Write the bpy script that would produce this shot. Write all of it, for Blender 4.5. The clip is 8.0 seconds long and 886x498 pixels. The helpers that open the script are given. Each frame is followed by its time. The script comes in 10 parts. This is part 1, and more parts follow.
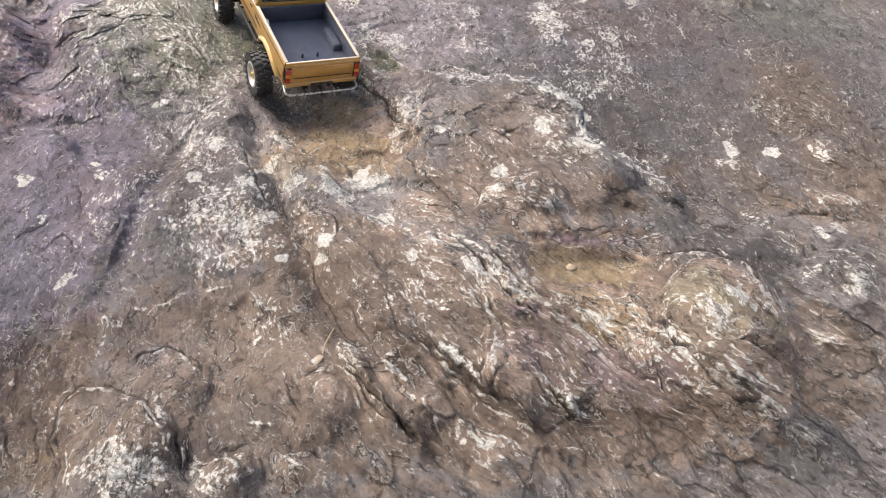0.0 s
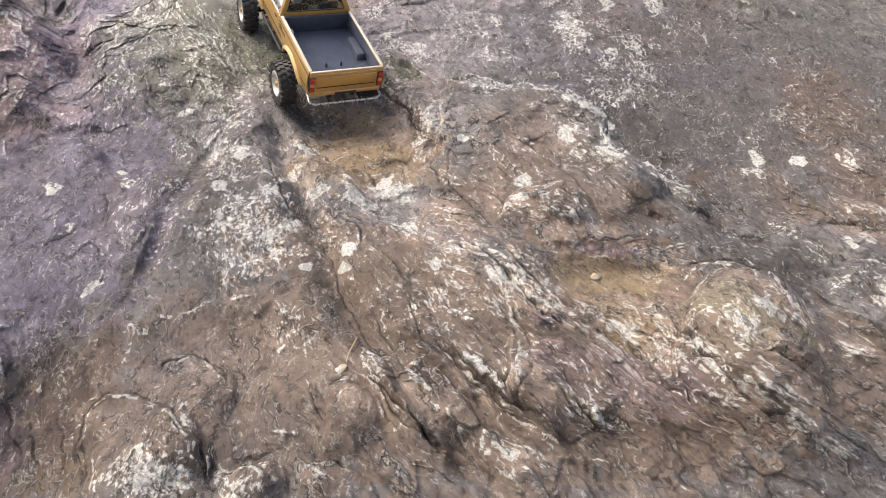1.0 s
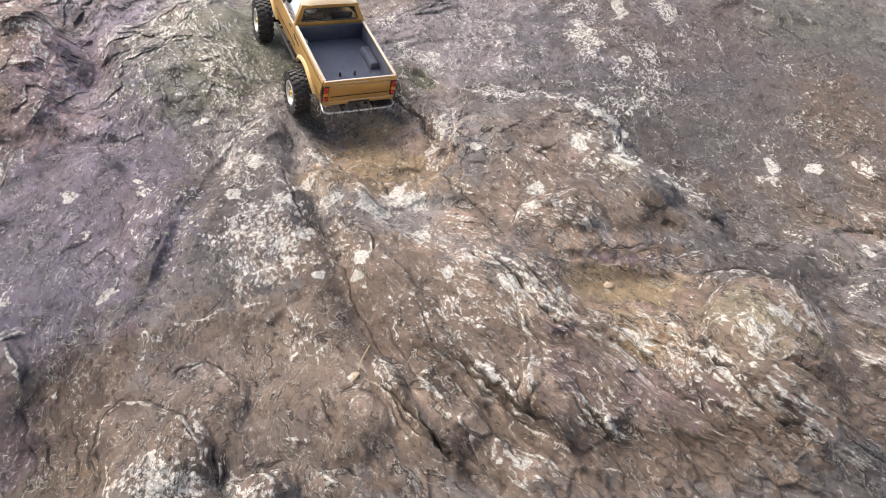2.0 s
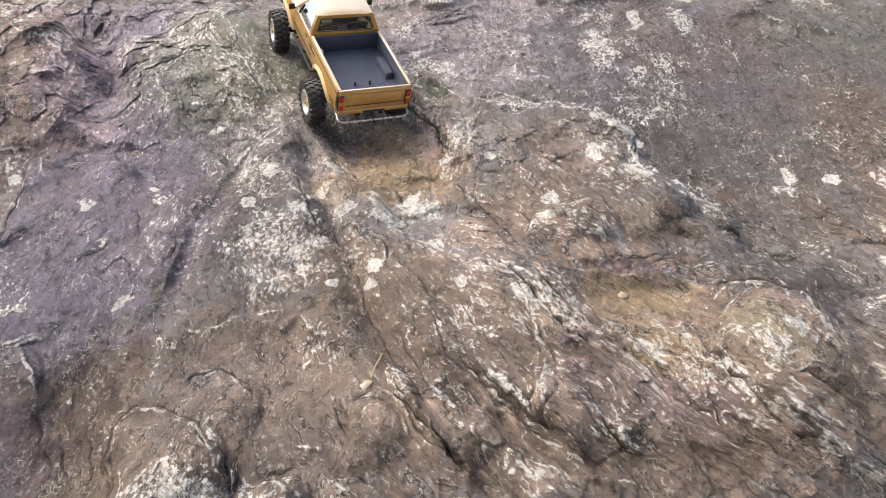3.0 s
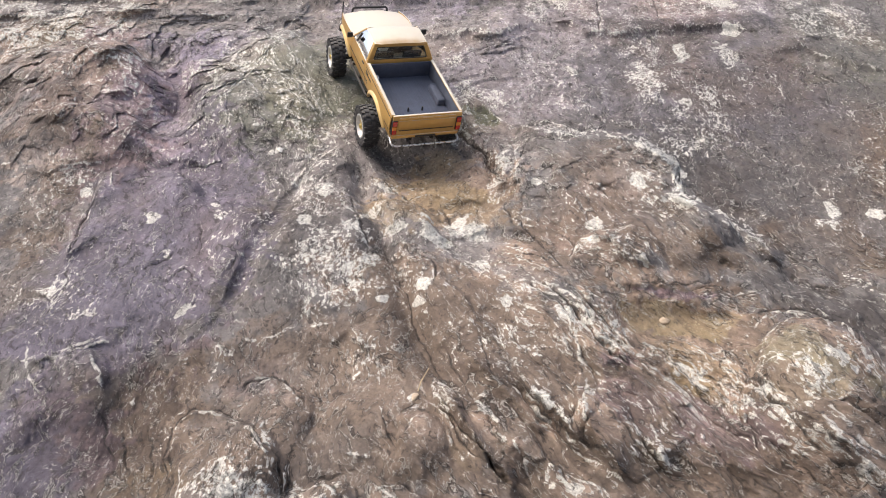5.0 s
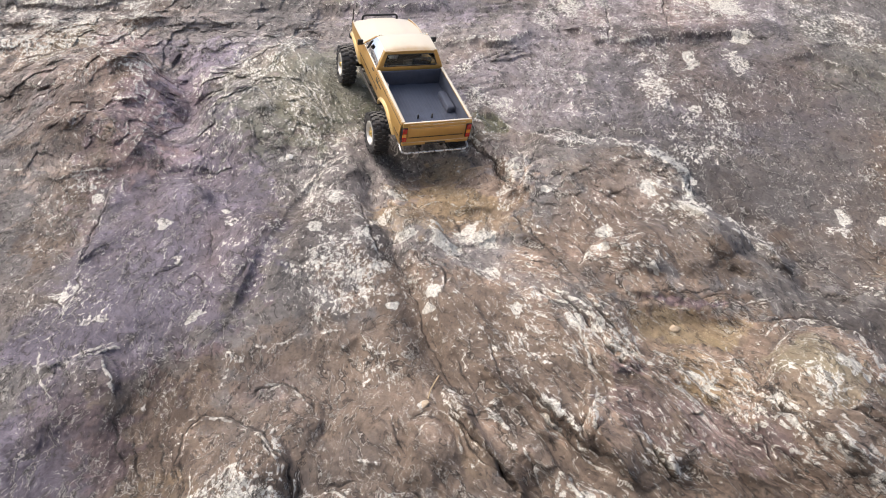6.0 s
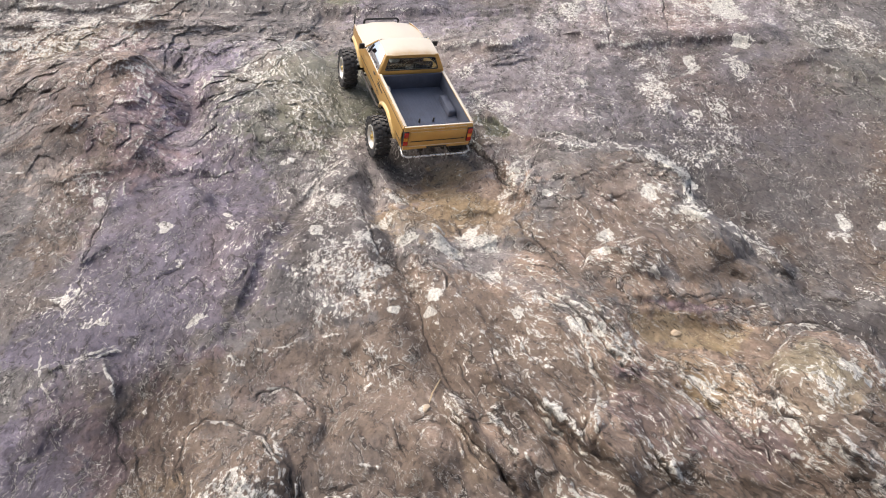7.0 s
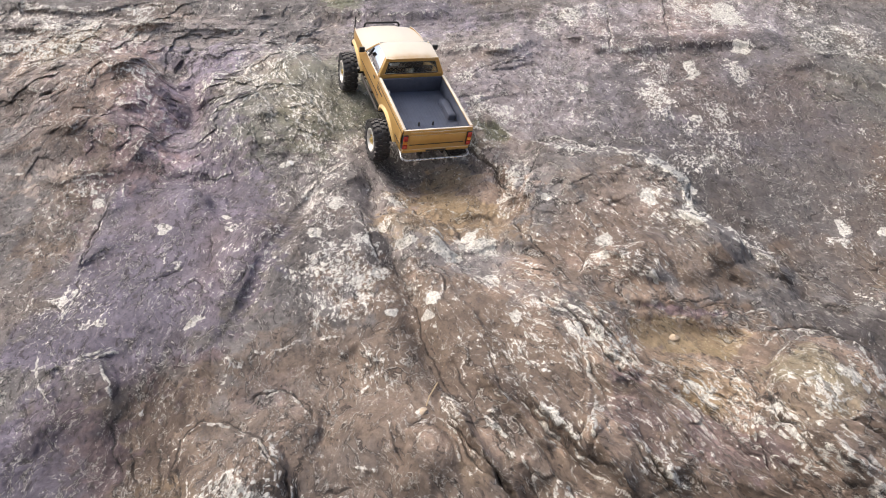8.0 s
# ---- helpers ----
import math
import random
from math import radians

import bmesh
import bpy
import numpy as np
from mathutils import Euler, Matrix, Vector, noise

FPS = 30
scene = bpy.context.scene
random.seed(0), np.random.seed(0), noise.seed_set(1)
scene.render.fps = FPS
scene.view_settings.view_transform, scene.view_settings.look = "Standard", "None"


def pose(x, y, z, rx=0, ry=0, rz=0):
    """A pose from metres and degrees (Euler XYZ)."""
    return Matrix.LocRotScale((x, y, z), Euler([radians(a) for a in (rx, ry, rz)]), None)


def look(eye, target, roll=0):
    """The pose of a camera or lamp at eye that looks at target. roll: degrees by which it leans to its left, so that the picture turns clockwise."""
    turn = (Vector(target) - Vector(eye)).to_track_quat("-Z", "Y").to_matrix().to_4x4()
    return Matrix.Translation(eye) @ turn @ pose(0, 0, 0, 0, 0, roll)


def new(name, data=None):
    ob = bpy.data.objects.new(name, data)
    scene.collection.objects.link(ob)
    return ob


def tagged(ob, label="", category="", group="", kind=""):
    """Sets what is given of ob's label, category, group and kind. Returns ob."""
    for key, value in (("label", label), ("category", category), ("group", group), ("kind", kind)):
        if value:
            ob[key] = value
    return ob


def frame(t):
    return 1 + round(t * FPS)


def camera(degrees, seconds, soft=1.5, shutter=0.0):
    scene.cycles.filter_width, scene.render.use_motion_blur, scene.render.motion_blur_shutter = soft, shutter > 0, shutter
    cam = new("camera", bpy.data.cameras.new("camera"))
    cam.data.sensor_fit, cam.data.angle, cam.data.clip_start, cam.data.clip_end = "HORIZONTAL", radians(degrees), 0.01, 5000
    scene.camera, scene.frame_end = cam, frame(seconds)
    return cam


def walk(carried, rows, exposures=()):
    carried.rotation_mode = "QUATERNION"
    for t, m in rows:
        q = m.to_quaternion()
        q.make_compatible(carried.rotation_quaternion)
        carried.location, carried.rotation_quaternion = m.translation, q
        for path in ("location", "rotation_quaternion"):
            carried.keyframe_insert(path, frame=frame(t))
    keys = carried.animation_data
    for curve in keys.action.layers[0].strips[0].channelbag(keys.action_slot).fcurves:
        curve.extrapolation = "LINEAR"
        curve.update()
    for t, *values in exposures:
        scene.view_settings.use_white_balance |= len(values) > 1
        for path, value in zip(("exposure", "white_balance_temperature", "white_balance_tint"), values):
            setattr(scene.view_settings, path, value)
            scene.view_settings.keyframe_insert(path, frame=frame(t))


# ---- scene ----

# ================= camera =================
cam = camera(60.0, 8.0, soft=1.0)
PATH = [
    (0, (0.0216, 0.0503, 1.2302), (0.2144, 1.9479, 0.6287), -0.38),
    (0.5, (0.0158, 0.0531, 1.2304), (0.1826, 1.9565, 0.6397), -0.50),
    (1, (0.0125, 0.0545, 1.2313), (0.1586, 1.9625, 0.6499), -0.62),
    (1.5, (0.0150, 0.0536, 1.2314), (0.1401, 1.9660, 0.6594), -0.80),
    (3, (0.0201, 0.0532, 1.2263), (0.0890, 1.9802, 0.6953), -0.93),
    (3.5, (0.0124, 0.0310, 1.2295), (0.0578, 1.9616, 0.7089), -0.76),
    (4, (0.0046, 0.0081, 1.2315), (0.0290, 1.9436, 0.7282), -0.36),
    (4.5, (-0.0000, 0.0000, 1.2321), (0.0000, 1.9406, 0.7483), 0.00),
    (5, (-0.0014, -0.0002, 1.2309), (-0.0266, 1.9445, 0.7645), 0.18),
    (6.5, (-0.0101, -0.0016, 1.2350), (-0.0541, 1.9470, 0.7864), 0.21),
    (7, (-0.0109, -0.0019, 1.2360), (-0.0529, 1.9477, 0.7915), 0.32),
    (7.5, (-0.0070, -0.0016, 1.2331), (-0.0523, 1.9496, 0.7965), 0.44),
    (8, (-0.0050, -0.0014, 1.2317), (-0.0508, 1.9511, 0.8009), 0.61),
]
walk(cam, [(t, look(eye, target, roll)) for t, eye, target, roll in PATH],
     exposures=[(0, 0.58, 6500, 10), (8, 0.58, 6500, 10)])

# ================= light: a bright overcast sky =================
SUN_EL, SUN_AZ = radians(58), radians(-105)
world = bpy.data.worlds.new("overcast_sky")
scene.world = world
world.use_nodes = True
wn = world.node_tree.nodes
sky = wn.new("ShaderNodeTexSky")
sky.sky_type = "NISHITA"
sky.sun_disc = False
sky.sun_elevation, sky.sun_rotation = SUN_EL, SUN_AZ
sky.air_density, sky.dust_density, sky.ozone_density = 1.0, 6.0, 1.0
wn["Background"].inputs["Strength"].default_value = 0.15
world.node_tree.links.new(sky.outputs["Color"], wn["Background"].inputs["Color"])
sun_data = bpy.data.lights.new("sun", "SUN")
sun_data.energy, sun_data.angle, sun_data.color = 1.1, radians(40), (1.0, 0.95, 0.89)
sun = new("sun", sun_data)
toward = Vector((math.sin(SUN_AZ) * math.cos(SUN_EL), math.cos(SUN_AZ) * math.cos(SUN_EL), math.sin(SUN_EL)))
sun.matrix_world = look(tuple(toward * 20), (0, 0, 0))


# ================= materials =================
def material(name):
    m = bpy.data.materials.new(name)
    m.use_nodes = True
    return m, m.node_tree.nodes, m.node_tree.links, m.node_tree.nodes["Principled BSDF"]


def ramp(nodes, links, source, stops):
    r = nodes.new("ShaderNodeValToRGB")
    while len(r.color_ramp.elements) < len(stops):
        r.color_ramp.elements.new(0.5)
    for e, (at, col) in zip(r.color_ramp.elements, stops):
        e.position, e.color = at, (*col, 1) if len(col) == 3 else col
    links.new(source, r.inputs["Fac"])
    return r.outputs["Color"]


def noise_tex(nodes, links, vector, scale, detail=6.0, rough=0.6, distort=0.0):
    n = nodes.new("ShaderNodeTexNoise")
    n.inputs["Scale"].default_value, n.inputs["Detail"].default_value = scale, detail
    n.inputs["Roughness"].default_value, n.inputs["Distortion"].default_value = rough, distort
    links.new(vector, n.inputs["Vector"])
    return n.outputs["Fac"]


def maths(nodes, links, op, a, b, clamp=False):
    n = nodes.new("ShaderNodeMath")
    n.operation, n.use_clamp = op, clamp
    for socket, value in zip(n.inputs, (a, b)):
        if isinstance(value, (int, float)):
            socket.default_value = value
        else:
            links.new(value, socket)
    return n.outputs[0]


def mixed(nodes, links, fac, a, b, blend="MIX"):
    n = nodes.new("ShaderNodeMix")
    n.data_type, n.blend_type = "RGBA", blend
    for socket, value in ((n.inputs[0], fac), (n.inputs[6], a), (n.inputs[7], b)):
        if isinstance(value, (int, float)):
            socket.default_value = value
        elif isinstance(value, tuple):
            socket.default_value = (*value, 1)
        else:
            links.new(value, socket)
    return n.outputs[2]


def smooth(nodes, links, value, low, high):
    n = nodes.new("ShaderNodeMapRange")
    n.interpolation_type = "SMOOTHSTEP"
    n.inputs[1].default_value, n.inputs[2].default_value = low, high
    links.new(value, n.inputs[0])
    return n.outputs[0]


def rock_material():
    m, nodes, links, bsdf = material("weathered_gneiss")
    at = nodes.new("ShaderNodeTexCoord").outputs["Object"]

    def mask(name):
        n = nodes.new("ShaderNodeAttribute")
        n.attribute_name = name
        return n.outputs["Fac"]

    # the rock's own lie: across and along its grain, which slants where "slant" is 1 and runs downhill elsewhere
    def stretched(name, scale):
        lie = nodes.new("ShaderNodeAttribute")
        lie.attribute_name = name
        grain = nodes.new("ShaderNodeMapping")
        grain.inputs["Scale"].default_value = scale
        links.new(lie.outputs["Vector"], grain.inputs["Vector"])
        return grain.outputs["Vector"]

    slanting, downhill = stretched("lie_slanting", (0.45, 1.0, 1.0)), stretched("lie_downhill", (1.0, 0.62, 1.0))

    def grained(scale, detail, rough, distort):
        a, b = (noise_tex(nodes, links, v, scale, detail, rough, distort) for v in (downhill, slanting))
        n = nodes.new("ShaderNodeMix")
        n.data_type = "FLOAT"
        links.new(mask("slant"), n.inputs[0])
        links.new(a, n.inputs[2])
        links.new(b, n.inputs[3])
        return n.outputs[0]

    broad = noise_tex(nodes, links, at, 3.5, 5, 0.6, 0.3)
    mid = grained(22, 9, 0.66, 0.35)
    fine = noise_tex(nodes, links, at, 210, 5, 0.7, 0.2)
    flecks = grained(150, 6, 0.74, 0.3)
    veins = grained(13, 7, 0.62, 1.6)
    col = ramp(nodes, links, mid, [(0.30, (0.105, 0.096, 0.094)), (0.45, (0.160, 0.146, 0.140)),
                                   (0.57, (0.202, 0.185, 0.177)), (0.70, (0.275, 0.255, 0.243))])
    warm = mixed(nodes, links, 1.0, col, (1.18, 0.985, 0.80), "MULTIPLY")
    col = mixed(nodes, links, smooth(nodes, links, maths(nodes, links, "ADD", broad, maths(nodes, links, "MULTIPLY", mask("warm"), 0.36)), 0.43, 0.84), col, warm)
    # stains and tones with ragged outlines; dark and light also hold painted shading
    def toned(col, name, tint, how, low=0.25, high=0.7, strength=1.0):
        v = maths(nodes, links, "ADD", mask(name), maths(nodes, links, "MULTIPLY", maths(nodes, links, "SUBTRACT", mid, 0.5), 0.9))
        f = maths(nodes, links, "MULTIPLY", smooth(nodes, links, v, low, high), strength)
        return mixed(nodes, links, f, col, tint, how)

    col = toned(col, "violet", (0.955, 0.92, 1.19), "MULTIPLY", 0.1, 0.95)
    col = toned(col, "dark", (0.58, 0.57, 0.575), "MULTIPLY")
    col = toned(col, "light", (1.62, 1.57, 1.55), "MULTIPLY")
    col = toned(col, "ochre", (0.37, 0.268, 0.135), "MIX", 0.25, 1.1, 0.6)
    col = toned(col, "moss", (0.17, 0.19, 0.105), "MIX", 0.25, 1.0, 0.55)
    col = mixed(nodes, links, 0.30, col, ramp(nodes, links, grained(64, 4, 0.6, 1.0), [(0.36, (0.62, 0.61, 0.61)), (0.5, (1.0, 1.0, 1.0)), (0.64, (1.42, 1.41, 1.40))]), "MULTIPLY")
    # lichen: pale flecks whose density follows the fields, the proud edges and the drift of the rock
    drift = maths(nodes, links, "ADD", maths(nodes, links, "MULTIPLY", maths(nodes, links, "SUBTRACT", broad, 0.5), 0.25), maths(nodes, links, "MULTIPLY", maths(nodes, links, "SUBTRACT", mid, 0.5), 0.55))
    dens = maths(nodes, links, "ADD", flecks, maths(nodes, links, "MULTIPLY", mask("lichen"), 0.165))
    dens = maths(nodes, links, "ADD", dens, drift)
    # proud edges turn paler, which puts their highlights into the colour
    dens = maths(nodes, links, "ADD", dens, maths(nodes, links, "MULTIPLY", mask("worn_highlight"), 0.095))
    dens = maths(nodes, links, "SUBTRACT", dens, maths(nodes, links, "MULTIPLY", mask("dark"), 0.035))
    dens = maths(nodes, links, "SUBTRACT", dens, maths(nodes, links, "MULTIPLY", mask("wet"), 0.16))
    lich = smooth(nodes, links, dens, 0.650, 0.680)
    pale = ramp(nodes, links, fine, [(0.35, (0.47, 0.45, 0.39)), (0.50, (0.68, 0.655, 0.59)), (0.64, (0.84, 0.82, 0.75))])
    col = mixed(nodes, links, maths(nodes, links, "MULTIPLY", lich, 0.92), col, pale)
    lines = maths(nodes, links, "MULTIPLY", smooth(nodes, links, maths(nodes, links, "ADD", mask("seam"), maths(nodes, links, "MULTIPLY", maths(nodes, links, "SUBTRACT", flecks, 0.5), 1.7)), 0.34, 0.56), 0.70)
    col = mixed(nodes, links, lines, col, pale)
    # thin quartz threads along the grain
    thread = maths(nodes, links, "ABSOLUTE", maths(nodes, links, "SUBTRACT", veins, 0.5), 0)
    thread = maths(nodes, links, "MULTIPLY", maths(nodes, links, "SUBTRACT", 1.0, smooth(nodes, links, thread, 0.004, 0.014)), smooth(nodes, links, flecks, 0.46, 0.56))
    col = mixed(nodes, links, maths(nodes, links, "MULTIPLY", thread, 0.4), col, pale)
    # hair cracks, dark inside, with one lip pale: an embossed shading in the colour
    curl = maths(nodes, links, "SUBTRACT", grained(24, 6, 0.62, 0.5), 0.5)
    some = smooth(nodes, links, maths(nodes, links, "ADD", grained(9, 4, 0.6, 0.5), maths(nodes, links, "MULTIPLY", fine, 0.15)), 0.52, 0.64)
    hair = maths(nodes, links, "MULTIPLY", some, maths(nodes, links, "SUBTRACT", 1.0, smooth(nodes, links, maths(nodes, links, "ABSOLUTE", curl, 0), 0.004, 0.011)))
    lip = maths(nodes, links, "MULTIPLY", some, maths(nodes, links, "SUBTRACT", 1.0, smooth(nodes, links, maths(nodes, links, "ABSOLUTE", maths(nodes, links, "SUBTRACT", curl, 0.019), 0), 0.004, 0.011)))
    col = mixed(nodes, links, maths(nodes, links, "MULTIPLY", lip, 0.5), col, pale)
    col = mixed(nodes, links, maths(nodes, links, "MULTIPLY", hair, 0.7), col, (0.035, 0.029, 0.026))
    crust = smooth(nodes, links, maths(nodes, links, "ADD", mask("crust"), maths(nodes, links, "MULTIPLY", maths(nodes, links, "SUBTRACT", flecks, 0.5), 2.8)), 0.44, 0.66)
    col = mixed(nodes, links, maths(nodes, links, "MULTIPLY", crust, 0.85), col, pale)
    # dark pits and biotite flakes
    pits = maths(nodes, links, "SUBTRACT", 1.0, smooth(nodes, links, grained(88, 6, 0.72, 0.8), 0.40, 0.445))
    col = mixed(nodes, links, maths(nodes, links, "MULTIPLY", pits, 0.68), col, (0.040, 0.034, 0.031))
    # cracks and joints: dirt together with their shade, put into the colour
    joints = smooth(nodes, links, maths(nodes, links, "ADD", mask("grime_shade"), maths(nodes, links, "MULTIPLY", maths(nodes, links, "SUBTRACT", flecks, 0.5), 2.2)), 0.55, 0.95)
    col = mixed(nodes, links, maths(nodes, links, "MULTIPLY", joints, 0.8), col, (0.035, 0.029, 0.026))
    # mineral grain
    col = mixed(nodes, links, 0.30, col, ramp(nodes, links, fine, [(0.32, (0.30, 0.28, 0.27)), (0.5, (0.95, 0.95, 0.95)), (0.68, (1.6, 1.57, 1.53))]), "MULTIPLY")
    links.new(col, bsdf.inputs["Base Color"])
    wet = maths(nodes, links, "ADD", maths(nodes, links, "MULTIPLY", mask("violet"), 0.22), maths(nodes, links, "MULTIPLY", mask("wet"), 0.50))
    links.new(maths(nodes, links, "SUBTRACT", 0.86, wet, True), bsdf.inputs["Roughness"])
    bsdf.inputs["Specular IOR Level"].default_value = 0.35
    b = nodes.new("ShaderNodeBump")
    b.inputs["Strength"].default_value, b.inputs["Distance"].default_value = 1.0, 0.0040
    h = maths(nodes, links, "ADD", maths(nodes, links, "MULTIPLY", flecks, 1.3), maths(nodes, links, "MULTIPLY", fine, 0.45))
    h = maths(nodes, links, "ADD", h, maths(nodes, links, "MULTIPLY", maths(nodes, links, "SUBTRACT", lip, hair), 0.5))
    h = maths(nodes, links, "ADD", h, maths(nodes, links, "MULTIPLY", mid, 1.0))
    links.new(h, b.inputs["Height"])
    links.new(b.outputs["Normal"], bsdf.inputs["Normal"])
    return m


def plain(name, colour, rough=0.5, metal=0.0, coat=0.0, grain=0.12, scale=60.0, bump=0.0, dust=0.0, dust_colour=(0.42, 0.34, 0.25)):
    """A used surface: its colour varies at two scales, and dust lies on what faces up, on gold paint with the sky's
    sheen.
    """
    m, nodes, links, bsdf = material(name)
    at = nodes.new("ShaderNodeTexCoord").outputs["Object"]
    n1, n2 = noise_tex(nodes, links, at, scale, 6, 0.65), noise_tex(nodes, links, at, scale * 0.18, 4, 0.6)
    lo, hi = 1 - grain, 1 + grain
    tone = ramp(nodes, links, maths(nodes, links, "MULTIPLY", maths(nodes, links, "ADD", n1, n2), 0.5), [(0.3, (lo, lo, lo)), (0.7, (hi, hi, hi))])
    col = mixed(nodes, links, 1.0, colour, tone, "MULTIPLY")
    r = maths(nodes, links, "ADD", rough, maths(nodes, links, "MULTIPLY", maths(nodes, links, "SUBTRACT", n1, 0.5), 0.25), True)
    if dust:
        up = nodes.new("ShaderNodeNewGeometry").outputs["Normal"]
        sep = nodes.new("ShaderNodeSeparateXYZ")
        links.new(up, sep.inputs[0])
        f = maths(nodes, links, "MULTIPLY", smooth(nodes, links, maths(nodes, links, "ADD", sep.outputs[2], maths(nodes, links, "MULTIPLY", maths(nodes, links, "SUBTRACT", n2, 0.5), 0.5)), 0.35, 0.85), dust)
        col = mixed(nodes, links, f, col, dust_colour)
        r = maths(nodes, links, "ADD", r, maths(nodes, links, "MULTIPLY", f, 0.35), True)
        links.new(maths(nodes, links, "MULTIPLY", maths(nodes, links, "SUBTRACT", 1.0, f), metal), bsdf.inputs["Metallic"])
    else:
        bsdf.inputs["Metallic"].default_value = metal
    links.new(col, bsdf.inputs["Base Color"])
    links.new(r, bsdf.inputs["Roughness"])
    bsdf.inputs["Coat Weight"].default_value = coat
    bsdf.inputs["Coat Roughness"].default_value = 0.15
    if bump:
        b = nodes.new("ShaderNodeBump")
        b.inputs["Strength"].default_value, b.inputs["Distance"].default_value = 0.5, bump
        links.new(n1, b.inputs["Height"])
        links.new(b.outputs["Normal"], bsdf.inputs["Normal"])
    return m


ROCK = rock_material()
# on roof and bonnet the pale dust also carries the sky's reflection, painted in
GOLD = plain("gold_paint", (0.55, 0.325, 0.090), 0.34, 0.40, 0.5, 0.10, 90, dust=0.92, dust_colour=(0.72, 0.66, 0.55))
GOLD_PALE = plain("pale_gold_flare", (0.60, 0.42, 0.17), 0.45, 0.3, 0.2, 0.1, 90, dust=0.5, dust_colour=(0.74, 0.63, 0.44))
LINER = plain("bed_liner", (0.070, 0.080, 0.112), 0.34, 0, 0, 0.35, 70, 0.0005)
BLACK = plain("black_plastic", (0.016, 0.016, 0.017), 0.5, 0, 0, 0.3, 80, 0.0004, dust=0.12)
RUBBER = plain("tyre_rubber", (0.030, 0.029, 0.030), 0.55, 0, 0, 0.35, 120, 0.0006, dust=0.55, dust_colour=(0.19, 0.18, 0.165))
STEEL = plain("bright_steel", (0.62, 0.61, 0.58), 0.28, 0.9, 0, 0.12, 120)
RIM = plain("satin_silver_rim", (0.66, 0.65, 0.62), 0.35, 0.45, 0, 0.15, 120)
HUB = plain("gold_hub", (0.62, 0.46, 0.17), 0.3, 0.8, 0, 0.2, 120)
RED = plain("red_lens", (0.42, 0.02, 0.012), 0.2, 0, 0.6, 0.15, 150)
AMBER = plain("amber_lens", (0.70, 0.24, 0.03), 0.2, 0, 0.6, 0.15, 150)
WHITE = plain("white_plastic", (0.78, 0.77, 0.74), 0.35, 0, 0.2, 0.06, 90)
CHASSIS = plain("dirty_black_metal", (0.024, 0.023, 0.022), 0.5, 0.5, 0, 0.35, 90, 0.0004, dust=0.3, dust_colour=(0.14, 0.11, 0.085))
STONE = plain("loose_stone", (0.46, 0.37, 0.27), 0.85, 0, 0, 0.35, 140, 0.0012)
STRAW = plain("dry_straw", (0.46, 0.36, 0.22), 0.8, 0, 0, 0.2, 200)


def glass_material():
    m, nodes, links, bsdf = material("tinted_window")
    bsdf.inputs["Base Color"].default_value = (0.62, 0.70, 0.74, 1)
    bsdf.inputs["Roughness"].default_value = 0.06
    bsdf.inputs["Transmission Weight"].default_value = 1.0
    bsdf.inputs["IOR"].default_value = 1.45
    return m


GLASS = glass_material()

# ================= the bedrock =================
SLOPE = radians(29.5)
TRUCK = pose(-0.121, 1.8669, 1.0572, -3.47, -32.98, 114.1)


def spaced(fine_low, fine_high, step_low, step_high, low, high, growth=1.09):
    """Grid lines: fine between two limits, with the steps widening towards both ends of the sheet."""
    mids, x = [], fine_low
    while x < fine_high:
        mids.append(x)
        x += step_low + (step_high - step_low) * (x - fine_low) / (fine_high - fine_low)
    up, step = [], step_high
    while x < high:
        up.append(x)
        step *= growth
        x += step
    dn, step, x = [], step_low, fine_low - step_low
    while x > low:
        dn.append(x)
        step *= growth
        x -= step
    return np.array([low] + dn[::-1] + mids + up + [high])


COLS = spaced(-1.62, 1.68, 0.0021, 0.0021, -70, 70)
ROWS_T = spaced(0.94, 3.12, 0.0021, 0.0034, -60, 80)
S0, T0 = np.meshgrid(COLS, ROWS_T)


def lattice(ix, iy, seed):
    v = (ix.astype(np.uint32) * np.uint32(374761393) + iy.astype(np.uint32) * np.uint32(668265263) + np.uint32(seed * 2246822519 % 4294967296))
    v = (v ^ (v >> np.uint32(13))) * np.uint32(1274126177)
    v = v ^ (v >> np.uint32(16))
    return (v & np.uint32(65535)).astype(np.float32) * np.float32(2 * np.pi / 65536)


def gnoise(x, y, seed):
    """Gradient noise, about -0.7 to 0.7."""
    x0, y0 = np.floor(x), np.floor(y)
    fx, fy = (x - x0).astype(np.float32), (y - y0).astype(np.float32)
    ix, iy = x0.astype(np.int64), y0.astype(np.int64)
    u, v = fx * fx * fx * (fx * (fx * 6 - 15) + 10), fy * fy * fy * (fy * (fy * 6 - 15) + 10)

    def corner(dx, dy):
        a = lattice(ix + dx, iy + dy, seed)
        return np.cos(a) * (fx - dx) + np.sin(a) * (fy - dy)

    a, b = corner(0, 0), corner(1, 0)
    c, d = corner(0, 1), corner(1, 1)
    return (a + u * (b - a)) + v * ((c + u * (d - c)) - (a + u * (b - a)))


def fbm(x, y, freq, octaves, seed, gain=0.5, ridged=False):
    total, amp = 0.0, 1.0
    for k in range(octaves):
        n = gnoise(x * freq, y * freq, seed + k)
        total = total + amp * ((0.5 - np.abs(n) * 1.6) if ridged else n)
        freq, amp = freq * 2.03, amp * gain
    return total


